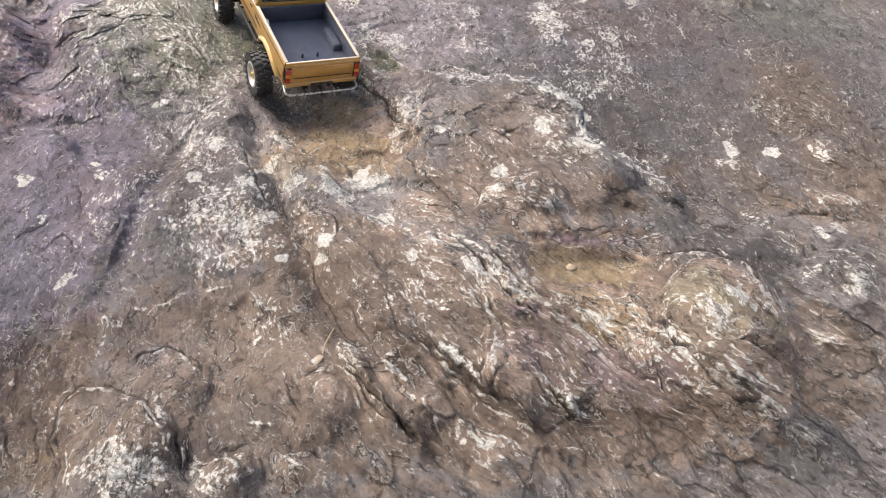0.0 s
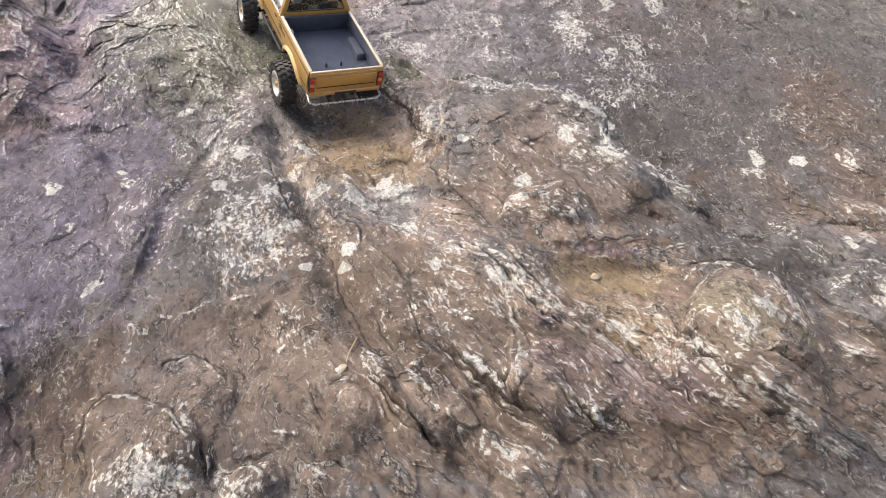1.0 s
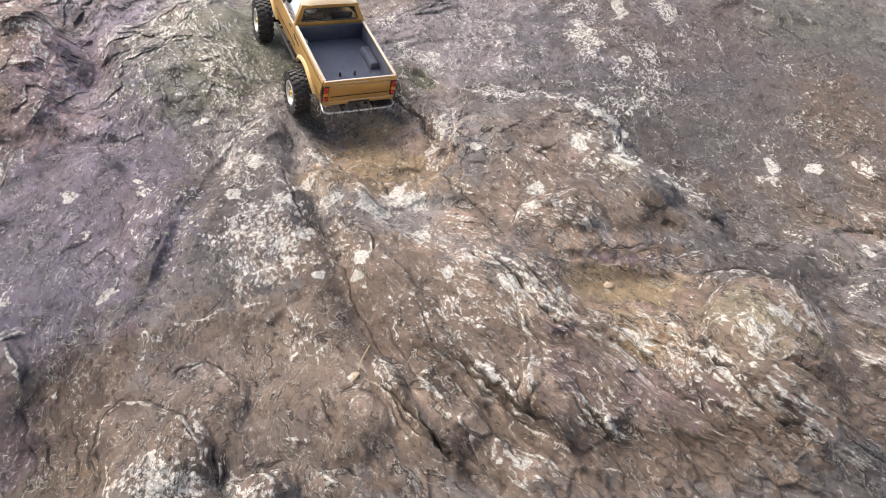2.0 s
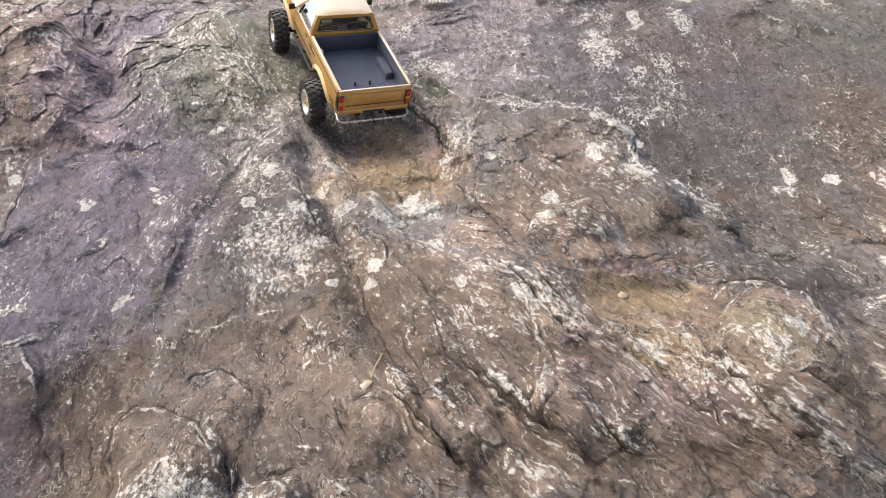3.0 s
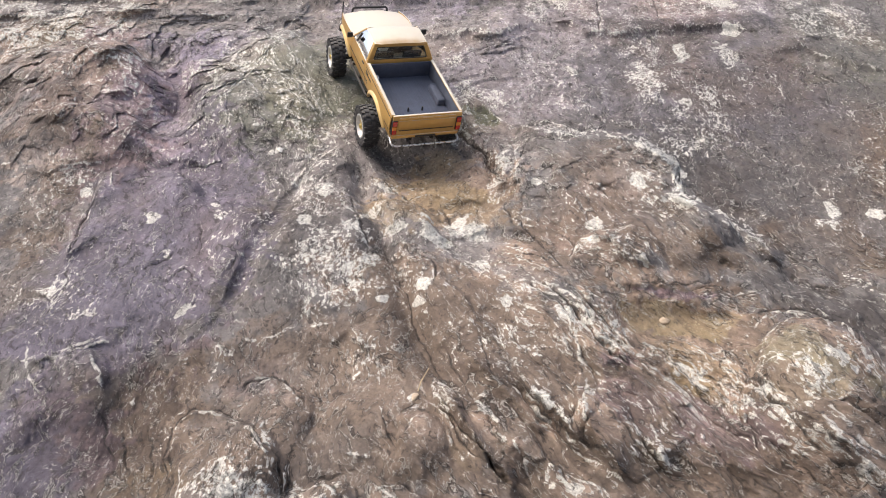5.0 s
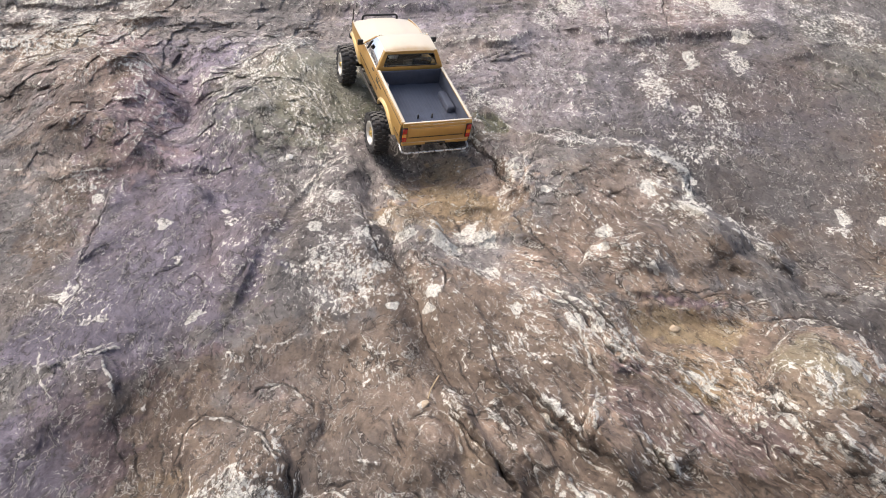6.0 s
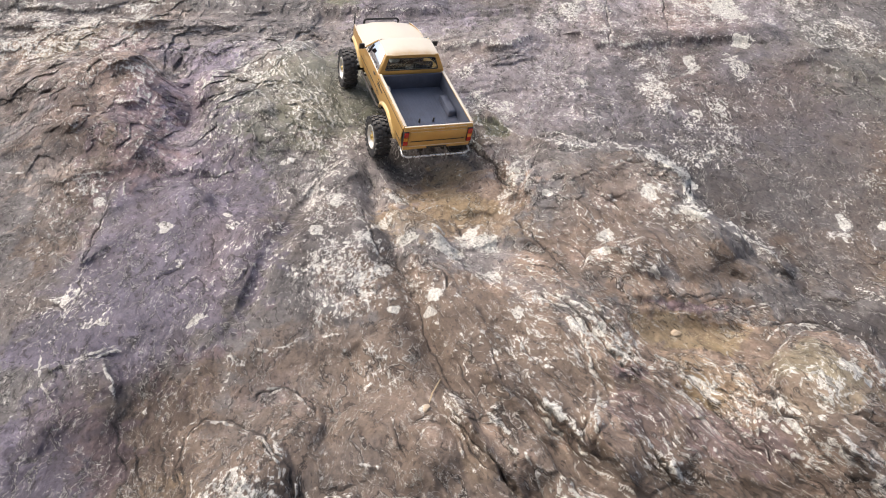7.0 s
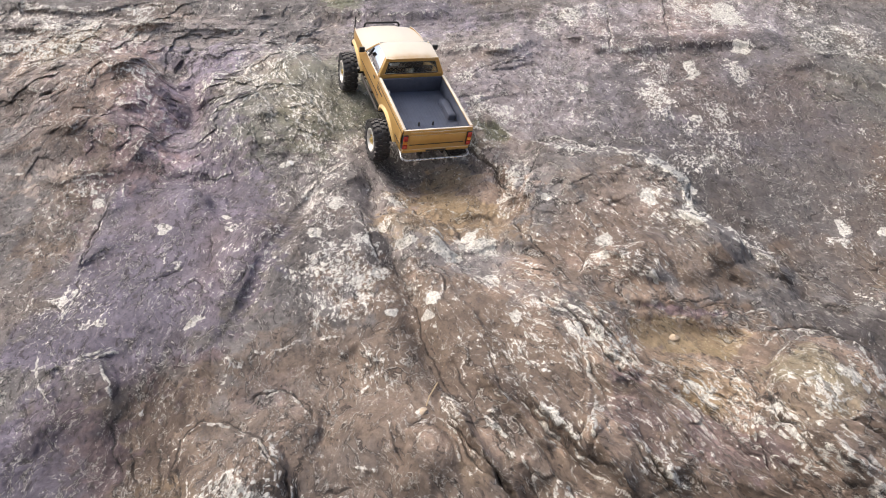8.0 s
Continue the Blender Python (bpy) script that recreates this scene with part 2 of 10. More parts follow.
# outlines wander a little, as broken rock does
S = S0 + 0.016 * fbm(S0, T0, 7, 3, 11) + 0.005 * fbm(S0, T0, 40, 2, 12)
T = T0 + 0.016 * fbm(S0, T0, 7, 3, 21) + 0.005 * fbm(S0, T0, 40, 2, 22)
H = np.zeros_like(S)
FORM = np.zeros_like(S)
EDGE = fbm(S0, T0, 26, 4, 31, 0.6)
MASKS = {name: np.zeros_like(S) for name in ("lichen", "crust", "ochre", "violet", "dark", "moss", "warm", "seam", "light", "wet", "grime_shade")}


def window(s_low, s_high, t_low, t_high):
    a, b = np.searchsorted(COLS, (s_low, s_high))
    c, d = np.searchsorted(ROWS_T, (t_low, t_high))
    return slice(c, d), slice(a, b)


def round_about(s, t, a, b, angle, reach):
    r = max(a, b) * reach + 0.03
    w = window(s - r, s + r, t - r, t + r)
    c, k = math.cos(radians(angle)), math.sin(radians(angle))
    ds, dt = S[w] - s, T[w] - t
    return w, np.hypot((ds * c + dt * k) / a, (dt * c - ds * k) / b)


def dome(s, t, a, b, angle, height, edge):
    """A swell that runs out down the slope: edge below 1 gives a steep upper rim, above 1 a gentle one."""
    w, r = round_about(s, t, a, b, angle, 2.0)
    below = np.clip((t - T[w]) / (0.6 * max(a, b)), 0, 1)
    x = np.clip(1 - (r * (1 - 0.42 * below)) ** 2, 0, 1)
    H[w] += height * x ** (edge + 1.1 * below) * np.minimum(1, x * 8)


def along(points, margin):
    """Distance to a line of points, to which side (left is positive), and how far within its ends."""
    p = np.array(points)
    w = window(p[:, 0].min() - margin, p[:, 0].max() + margin, p[:, 1].min() - margin, p[:, 1].max() + margin)
    s, t = S[w], T[w]
    best, side, run = np.full(s.shape, 9.0), np.ones(s.shape), np.zeros(s.shape)
    done, square = 0.0, np.zeros(s.shape)
    for a, b in zip(p[:-1], p[1:]):
        e = b - a
        k = np.clip(((s - a[0]) * e[0] + (t - a[1]) * e[1]) / (e @ e), 0, 1)
        d = np.hypot(s - a[0] - k * e[0], t - a[1] - k * e[1])
        cross = e[0] * (t - a[1]) - e[1] * (s - a[0])
        off = np.abs(cross) / np.sqrt(e @ e)
        near = (d < best - 1e-7) | ((d < best + 1e-7) & (off > square))
        square = np.where(near, off, square)
        side = np.where(near, np.sign(cross), side)
        best = np.where(near, d, best)
        run = np.where(near, done + k * np.sqrt(e @ e), run)
        done += np.sqrt(e @ e)
    return w, best, side, np.minimum(run, done - run)


def scarp(points, height, width, back):
    w, d, side, ends = along(points, back * 2.2)
    face = 1 / (1 + np.exp(-np.clip(side * d / (width * 0.5), -30, 30)))
    fall = np.exp(-((d / back) ** 2))
    H[w] += height * (face - (1 - face) * 0.25) * fall * np.clip(ends / 0.06, 0, 1) ** 0.7


def crack(points, depth, width):
    w, d, side, ends = along(points, width * 5)
    taper = np.clip(ends / 0.03, 0.1, 1)
    # dirt and the crack's shade, painted as one dark line
    MASKS["grime_shade"][w] = np.maximum(MASKS["grime_shade"][w], taper * np.exp(-((d * (1 + 0.6 * EDGE[w]) / 0.0032) ** 2)))
    H[w] -= depth * taper * (np.clip(1 - d / (width * 0.6), 0, 1) * 0.62 + np.exp(-((d / (width * 1.6)) ** 2)) * 0.2)


def seam(points, width, value=1.0):
    """A hard pale thread of quartz that stands a little proud; also paints lit rims."""
    w, d, side, ends = along(points, width * 4)
    d = d * (1 + 0.8 * EDGE[w])
    x = np.exp(-((d / (0.7 * min(width, 0.006))) ** 2)) * np.clip(ends / 0.02, 0.1, 1)
    H[w] += 0.0022 * value * x
    MASKS["seam"][w] = np.maximum(MASKS["seam"][w], value * np.clip(x * 1.2, 0, 1) * np.clip(0.60 + 1.7 * EDGE[w], 0.05, 1))


def runnel(points, depth, width):
    """A soft furrow cut by water."""
    w, d, side, ends = along(points, width * 4)
    H[w] -= depth * np.clip(ends / 0.05, 0.2, 1) * np.exp(-((d / width) ** 2))


def blot(name, s, t, a, b, angle, value, ragged):
    w, r = round_about(s, t, a, b, angle, 1.7)
    x = np.clip((1.25 - r + ragged * EDGE[w]) / 0.5, 0, 1)
    MASKS[name][w] = np.maximum(MASKS[name][w], value * x * x * (3 - 2 * x))


def strands(s, t, a, b, angle, value, freq):
    """A bundle of thin frayed ribs of harder rock, with dirt and painted shade between them, running along the longer
    axis.
    """
    w, r = round_about(s, t, a, b, angle, 1.6)
    c, k = math.cos(radians(angle)), math.sin(radians(angle))
    ds, dt = S[w] - s, T[w] - t
    u, v = ds * c + dt * k, dt * c - ds * k
    v = v + 0.006 * fbm(u, v, 18, 2, 151)
    n = gnoise(u * freq * 0.13, v * freq, 161) + 0.5 * gnoise(u * freq * 0.3, v * freq * 2.1, 162)
    here = value * np.clip((1.3 - r + 0.5 * EDGE[w]) / 0.6, 0, 1) * np.clip(0.6 + 1.6 * gnoise(u * 22, v * 40, 163), 0, 1)
    rib, gap = np.exp(-((n / 0.10) ** 2)), np.exp(-(((n - 0.34) / 0.12) ** 2))
    H[w] += here * (0.0034 * rib - 0.0045 * gap)
    MASKS["seam"][w] = np.maximum(MASKS["seam"][w], here * rib)
    MASKS["grime_shade"][w] = np.maximum(MASKS["grime_shade"][w], 0.9 * here * gap)


def brow(points, rise, left, right, ends=0.05):
    """An edge that stands out towards the valley and runs back over a distance of its own on either side."""
    w, d, side, run = along(points, 1.1 * max(left, right) + 0.2)
    x = np.clip(1 - d / np.where(side > 0, left, right), 0, 1)
    tip = np.minimum(*(np.hypot(S[w] - q[0], T[w] - q[1]) for q in (points[0], points[-1])))
    k = np.clip((tip - d) / (ends + 0.35 * d + 0.6 * rise), 0, 1)
    FORM[w] += rise * x ** 1.25 * k * k * (3 - 2 * k)


def bowl(s, t, a, b, angle, depth):
    """A recess with a soft rim."""
    w, r = round_about(s, t, a, b, angle, 1.4 + 0.2 / max(a, b))
    FORM[w] -= depth * np.clip(1.15 - r * r, 0, 1) ** 1.4


def boss(s, t, a, b, angle, height, edge=0.5):
    """A rounded boulder with a steep rim."""
    w, r = round_about(s, t, a, b, angle, 2.0 + 0.2 / max(a, b))
    below = np.clip((t - T[w]) / (0.7 * max(a, b)), 0, 1)
    r, edge = r * (1 - 0.42 * below), edge + 0.9 * below
    FORM[w] += height * np.clip(1 - r * r, 0, 1) ** edge


def trench(points, depth, width):
    """A furrow cut back into the face."""
    w, d, side, ends = along(points, width * 3 + 0.2)
    FORM[w] -= depth * np.clip(ends / 0.06, 0, 1) * np.exp(-((d / width) ** 2))


# >>> rock features
# large swells of the bedrock
dome(0.076, 1.498, 0.301, 0.261, -45, 0.04, 1.2)
dome(-0.249, 1.745, 0.194, 0.253, 81, 0.06, 0.9)
dome(-0.431, 2.342, 0.341, 0.223, 75, 0.06, 0.9)
dome(-0.913, 2.238, 0.209, 0.271, -1, 0.055, 0.6)
dome(-1.115, 2.475, 0.173, 0.140, 2, 0.025, 0.6)
dome(-0.579, 1.706, 0.257, 0.225, 82, 0.035, 0.8)
dome(0.325, 1.885, 0.224, 0.227, -48, 0.045, 0.8)
dome(0.629, 1.435, 0.106, 0.136, -41, 0.07, 0.6)
dome(-0.351, 1.222, 0.093, 0.098, 103, 0.03, 0.9)
dome(-0.297, 1.326, 0.056, 0.075, 39, 0.018, 0.75)
dome(-0.656, 1.398, 0.062, 0.076, -5, 0.018, 0.7)
dome(-0.516, 1.347, 0.088, 0.118, -3, -0.02, 1.2)
dome(0.412, 1.541, 0.147, 0.053, -1, -0.014, 0.8)
dome(-0.035, 1.950, 0.100, 0.095, -35, -0.008, 1.2)
dome(0.829, 2.132, 0.364, 0.429, -1, -0.035, 1.2)
dome(-0.750, 2.342, 0.063, 0.310, 15, -0.014, 1.1)
dome(0.339, 1.349, 0.138, 0.088, -56, 0.03, 1.0)
dome(0.626, 1.266, 0.109, 0.073, -42, 0.03, 0.8)
dome(-0.130, 1.321, 0.098, 0.090, -24, 0.02, 1.0)
dome(0.321, 1.700, 0.094, 0.068, -9, 0.03, 0.6)
dome(0.829, 1.650, 0.073, 0.073, -19, 0.025, 0.8)
dome(0.890, 1.502, 0.065, 0.080, -27, 0.03, 0.8)
# slabs leaning down the slope
dome(0.022, 1.322, 0.089, 0.037, -54, 0.024, 0.6)
dome(0.104, 1.286, 0.105, 0.023, -51, 0.02, 0.6)
dome(0.165, 1.348, 0.112, 0.031, -53, 0.024, 0.6)
dome(0.245, 1.314, 0.085, 0.040, -70, 0.026, 0.55)
dome(-0.043, 1.273, 0.065, 0.044, -59, 0.024, 0.5)
dome(-0.193, 1.186, 0.052, 0.034, 0, 0.03, 0.5)
dome(-0.102, 1.197, 0.070, 0.025, -22, 0.018, 0.6)
dome(0.064, 1.203, 0.081, 0.027, -45, 0.018, 0.6)
dome(0.186, 1.200, 0.062, 0.028, -49, 0.02, 0.6)
dome(-0.100, 1.845, 0.103, 0.057, -24, 0.012, 0.9)
dome(0.053, 1.791, 0.075, 0.042, -14, 0.010, 0.9)
dome(-0.036, 1.793, 0.047, 0.049, -27, 0.009, 0.9)
dome(0.123, 2.005, 0.040, 0.122, 8, 0.024, 0.5)
dome(0.024, 2.231, 0.075, 0.075, -30, 0.024, 0.6)
dome(0.221, 1.981, 0.077, 0.130, 25, 0.016, 0.7)
dome(-0.886, 2.398, 0.083, 0.147, 39, 0.02, 0.6)
dome(-0.905, 2.091, 0.102, 0.082, 0, 0.018, 0.6)
dome(-0.560, 2.198, 0.096, 0.118, 42, 0.024, 0.55)
dome(-0.519, 2.514, 0.109, 0.125, 53, 0.022, 0.6)
dome(-0.276, 1.979, 0.095, 0.057, 75, 0.024, 0.6)
dome(0.573, 1.555, 0.067, 0.026, 3, 0.016, 0.6)
# steps: the rock to one side stands higher and slopes back
scarp([(0.597, 1.799), (0.548, 1.852), (0.494, 1.911), (0.506, 2.021), (0.455, 2.110), (0.306, 2.142), (0.162, 2.195)], 0.036, 0.006, 0.16)
scarp([(0.687, 1.671), (0.637, 1.724), (0.586, 1.799), (0.538, 1.863)], 0.01, 0.01, 0.16)
scarp([(-0.900, 1.380), (-0.761, 1.426), (-0.682, 1.471), (-0.629, 1.491), (-0.543, 1.493)], 0.01, 0.016, 0.18)
scarp([(-0.421, 1.480), (-0.360, 1.497), (-0.274, 1.539), (-0.195, 1.568), (-0.154, 1.599)], 0.005, 0.006, 0.14)
scarp([(-1.216, 2.029), (-1.008, 2.001), (-0.841, 1.990), (-0.763, 2.037), (-0.677, 2.060)], 0.009, 0.014, 0.14)
scarp([(-0.763, 2.031), (-0.649, 2.001), (-0.556, 1.920), (-0.519, 1.824)], -0.016, 0.01, 0.12)
scarp([(-1.491, 2.582), (-1.251, 2.606), (-1.104, 2.632), (-0.854, 2.604), (-0.713, 2.542), (-0.580, 2.612)], 0.016, 0.014, 0.12)
scarp([(-1.578, 2.727), (-1.316, 2.753), (-0.978, 2.725), (-0.825, 2.784), (-0.613, 2.737), (-0.439, 2.752)], 0.014, 0.012, 0.1)
scarp([(-1.660, 2.897), (-1.198, 2.881), (-0.859, 2.911), (-0.429, 2.869), (-0.046, 2.883)], 0.02, 0.01, 0.1)
scarp([(0.302, 2.745), (0.372, 2.664), (0.478, 2.658), (0.693, 2.704), (0.822, 2.711), (0.942, 2.686)], 0.018, 0.012, 0.14)
scarp([(0.313, 1.721), (0.357, 1.705), (0.403, 1.670), (0.500, 1.655), (0.590, 1.635)], 0.008, 0.008, 0.1)
scarp([(0.292, 1.592), (0.357, 1.586), (0.449, 1.603), (0.541, 1.574)], 0.006, 0.006, 0.1)
scarp([(0.672, 1.206), (0.612, 1.254), (0.564, 1.302), (0.518, 1.332), (0.461, 1.397), (0.397, 1.441), (0.335, 1.497)], -0.016, 0.01, 0.1)
scarp([(0.325, 1.436), (0.285, 1.513), (0.231, 1.576), (0.182, 1.653), (0.112, 1.723)], 0.010, 0.012, 0.1)
scarp([(-0.183, 1.996), (-0.103, 1.921), (0.007, 1.907), (0.095, 1.879)], 0.007, 0.012, 0.1)
scarp([(0.881, 2.562), (0.977, 2.577), (1.061, 2.511), (1.177, 2.451)], 0.014, 0.008, 0.1)
scarp([(-1.103, 2.242), (-1.046, 2.306), (-0.927, 2.285)], 0.018, 0.007, 0.1)
scarp([(-0.135, 2.645), (0.028, 2.630), (0.144, 2.669), (0.226, 2.748)], 0.016, 0.008, 0.1)
scarp([(-0.269, 1.486), (-0.176, 1.499), (-0.119, 1.437)], 0.008, 0.007, 0.1)
# open joints and runnels
runnel([(-0.234, 2.056), (-0.175, 1.844), (-0.103, 1.666), (-0.072, 1.531), (-0.017, 1.418), (0.042, 1.309), (0.097, 1.217), (0.146, 1.152)], 0.022, 0.024)
crack([(-0.112, 1.652), (-0.070, 1.525), (-0.017, 1.414), (0.041, 1.302)], 0.0052, 0.0051)
crack([(-0.783, 1.972), (-0.789, 1.844), (-0.763, 1.714)], 0.0059, 0.0043)
crack([(-0.766, 1.690), (-0.736, 1.584)], 0.0046, 0.0043)
crack([(-0.881, 2.614), (-0.801, 2.354)], 0.005, 0.004)
crack([(-0.776, 2.076), (-0.784, 2.026)], 0.006, 0.004)
crack([(-0.715, 2.555), (-0.687, 2.361), (-0.632, 2.188)], 0.008, 0.005)
crack([(-0.834, 2.573), (-0.811, 2.554)], 0.0228, 0.0076)
crack([(0.001, 2.179), (0.033, 2.137), (0.073, 2.071), (0.102, 1.969)], 0.0208, 0.0051)
crack([(0.104, 1.887), (0.143, 1.811), (0.169, 1.737), (0.225, 1.656)], 0.0104, 0.0038)
crack([(0.148, 1.887), (0.169, 1.835)], 0.0091, 0.0038)
crack([(0.166, 1.623), (0.230, 1.549), (0.279, 1.479), (0.322, 1.433)], 0.0169, 0.0051)
crack([(0.197, 1.650), (0.264, 1.563), (0.317, 1.516)], 0.0117, 0.0038)
crack([(0.200, 1.525), (0.223, 1.465), (0.244, 1.388)], 0.0104, 0.0038)
crack([(-0.038, 1.358), (0.019, 1.294), (0.059, 1.270), (0.080, 1.206)], 0.0195, 0.0051)
crack([(0.072, 1.421), (0.131, 1.339), (0.189, 1.281), (0.221, 1.240)], 0.0195, 0.0051)
crack([(0.289, 1.290), (0.321, 1.252), (0.341, 1.220)], 0.0228, 0.0057)
crack([(0.207, 1.349), (0.189, 1.314), (0.206, 1.279)], 0.0143, 0.0045)
crack([(0.486, 1.440), (0.526, 1.364), (0.565, 1.285), (0.611, 1.224)], 0.013, 0.0051)
crack([(0.491, 1.378), (0.493, 1.321), (0.500, 1.271)], 0.0195, 0.0064)
crack([(0.412, 1.423), (0.457, 1.361), (0.476, 1.303)], 0.0104, 0.0038)
crack([(0.321, 1.395), (0.369, 1.316), (0.397, 1.253)], 0.0104, 0.0045)
crack([(0.032, 1.521), (0.057, 1.422), (0.105, 1.360)], 0.0091, 0.0045)
runnel([(-0.335, 2.003), (-0.367, 1.804), (-0.406, 1.674), (-0.410, 1.523)], 0.016, 0.03)
crack([(-0.457, 1.294), (-0.437, 1.231), (-0.423, 1.174)], 0.007, 0.004)
crack([(-0.478, 1.459), (-0.471, 1.422)], 0.006, 0.005)
crack([(-0.149, 1.238), (-0.192, 1.230), (-0.237, 1.242)], 0.0091, 0.0051)
crack([(0.497, 1.956), (0.549, 1.941), (0.588, 1.879)], 0.013, 0.0064)
crack([(0.418, 2.657), (0.461, 3.012)], 0.013, 0.0045)
crack([(0.649, 3.088), (0.613, 2.745)], 0.0078, 0.0038)
crack([(-0.131, 2.572), (0.029, 2.518), (0.155, 2.636)], 0.0065, 0.0031)
crack([(1.001, 2.509), (1.057, 2.484), (1.093, 2.367)], 0.0078, 0.0038)
crack([(0.251, 1.919), (0.317, 1.879), (0.327, 1.842)], 0.0078, 0.0038)
crack([(-0.774, 1.751), (-0.722, 1.757)], 0.0078, 0.0038)
crack([(-0.701, 1.929), (-0.667, 1.946)], 0.0078, 0.0038)
crack([(0.838, 1.773), (0.895, 1.732), (0.941, 1.657)], 0.0104, 0.0064)
crack([(-1.132, 2.329), (-1.045, 2.285)], 0.0091, 0.0051)
crack([(-0.648, 2.011), (-0.598, 1.970), (-0.556, 1.906)], 0.0104, 0.0051)
crack([(0.080, 2.054), (0.104, 1.968)], 0.013, 0.0043)
crack([(0.045, 2.237), (0.102, 2.244)], 0.0143, 0.0059)
crack([(0.015, 1.283), (0.025, 1.241)], 0.0091, 0.0043)
crack([(0.277, 1.490), (0.281, 1.417), (0.317, 1.416)], 0.013, 0.0051)
crack([(-0.388, 2.422), (-0.316, 2.251), (-0.245, 2.098)], 0.0078, 0.0051)
crack([(-0.608, 1.368), (-0.572, 1.318), (-0.528, 1.238)], 0.005, 0.004)
crack([(-0.553, 1.343), (-0.530, 1.286), (-0.495, 1.216)], 0.006, 0.004)
crack([(-0.509, 1.348), (-0.483, 1.276), (-0.461, 1.208)], 0.006, 0.004)
crack([(-0.116, 1.347), (-0.103, 1.292), (-0.084, 1.254)], 0.0065, 0.0043)
crack([(0.129, 1.284), (0.173, 1.233), (0.189, 1.181)], 0.0091, 0.0051)
crack([(0.514, 1.306), (0.556, 1.244), (0.588, 1.190)], 0.0091, 0.0051)
crack([(0.401, 1.299), (0.439, 1.225), (0.463, 1.186)], 0.0104, 0.0059)
crack([(-0.022, 1.488), (0.010, 1.407), (0.044, 1.345)], 0.0065, 0.0051)
crack([(0.096, 1.523), (0.125, 1.472), (0.167, 1.395)], 0.0059, 0.0043)
crack([(0.329, 1.629), (0.433, 1.632), (0.551, 1.644)], 0.0078, 0.0043)
# pale threads
seam([(-0.860, 1.984), (-0.783, 2.011)], 0.0021, 0.9)
seam([(-1.201, 2.480), (-1.141, 2.458), (-1.061, 2.451), (-1.023, 2.498)], 0.0017, 0.77)
seam([(-1.136, 2.622), (-1.078, 2.601), (-0.903, 2.346), (-0.888, 2.312)], 0.0027, 0.85)
seam([(-1.128, 2.481), (-1.086, 2.506)], 0.0021, 0.68)
seam([(-0.841, 2.308), (-0.814, 2.273)], 0.0017, 0.9)
seam([(-0.874, 2.232), (-0.825, 2.234)], 0.0027, 0.77)
seam([(-0.886, 2.589), (-0.794, 2.330)], 0.0021, 0.85)
seam([(-0.690, 2.404), (-0.665, 2.474), (-0.619, 2.422), (-0.597, 2.361)], 0.0017, 0.68)
seam([(-0.682, 2.532), (-0.642, 2.571), (-0.536, 2.474)], 0.0027, 0.9)
seam([(-0.608, 2.589), (-0.565, 2.680), (-0.474, 2.759)], 0.0021, 0.77)
seam([(-0.458, 2.465), (-0.378, 2.326), (-0.327, 2.219)], 0.0017, 0.85)
seam([(-0.349, 1.997), (-0.310, 2.064), (-0.276, 2.086)], 0.0027, 0.68)
seam([(-0.215, 2.076), (-0.172, 1.994)], 0.0021, 0.9)
seam([(-0.032, 2.338), (0.026, 2.357)], 0.0017, 0.77)
seam([(0.047, 2.238), (0.136, 2.204), (0.231, 2.112), (0.386, 2.078), (0.448, 2.150)], 0.0027, 0.85)
seam([(0.166, 2.136), (0.140, 2.026), (0.142, 1.937)], 0.0021, 0.68)
seam([(0.230, 2.709), (0.155, 2.636), (0.080, 2.525), (-0.007, 2.490)], 0.0017, 0.9)
seam([(0.448, 2.150), (0.494, 2.033), (0.493, 1.951), (0.467, 1.865)], 0.0027, 0.77)
seam([(0.434, 1.870), (0.484, 1.842), (0.562, 1.833), (0.643, 1.793), (0.644, 1.723)], 0.0021, 0.85)
seam([(0.983, 2.756), (0.967, 2.626), (0.980, 2.582), (1.065, 2.513), (1.120, 2.453)], 0.0017, 0.68)
seam([(0.483, 1.825), (0.416, 1.768)], 0.0027, 0.9)
seam([(-0.742, 1.430), (-0.671, 1.467), (-0.632, 1.481), (-0.573, 1.497)], 0.0021, 0.77)
seam([(-0.761, 1.474), (-0.742, 1.430)], 0.0017, 0.85)
seam([(-0.645, 1.473), (-0.624, 1.437), (-0.610, 1.411), (-0.598, 1.374)], 0.0027, 0.68)
seam([(-0.734, 1.425), (-0.692, 1.385), (-0.666, 1.349)], 0.0021, 0.9)
seam([(-0.452, 1.306), (-0.446, 1.329), (-0.426, 1.350), (-0.396, 1.355), (-0.371, 1.338), (-0.321, 1.305), (-0.294, 1.264), (-0.274, 1.233), (-0.262, 1.221)], 0.0017, 0.77)
seam([(-0.427, 1.262), (-0.418, 1.208), (-0.407, 1.171)], 0.0027, 0.85)
seam([(-0.373, 1.399), (-0.336, 1.418), (-0.297, 1.418), (-0.268, 1.386), (-0.252, 1.355)], 0.0021, 0.68)
seam([(-0.364, 1.482), (-0.300, 1.506), (-0.225, 1.535)], 0.0016, 0.6)
seam([(-0.418, 1.462), (-0.421, 1.430)], 0.0027, 0.77)
seam([(-0.186, 1.546), (-0.166, 1.499), (-0.138, 1.456)], 0.0021, 0.85)
seam([(-0.129, 1.516), (-0.123, 1.449)], 0.0017, 0.68)
seam([(-0.113, 1.443), (-0.081, 1.410), (-0.059, 1.385)], 0.0027, 0.9)
seam([(-0.022, 1.404), (0.015, 1.365), (0.054, 1.325), (0.071, 1.301)], 0.0021, 0.77)
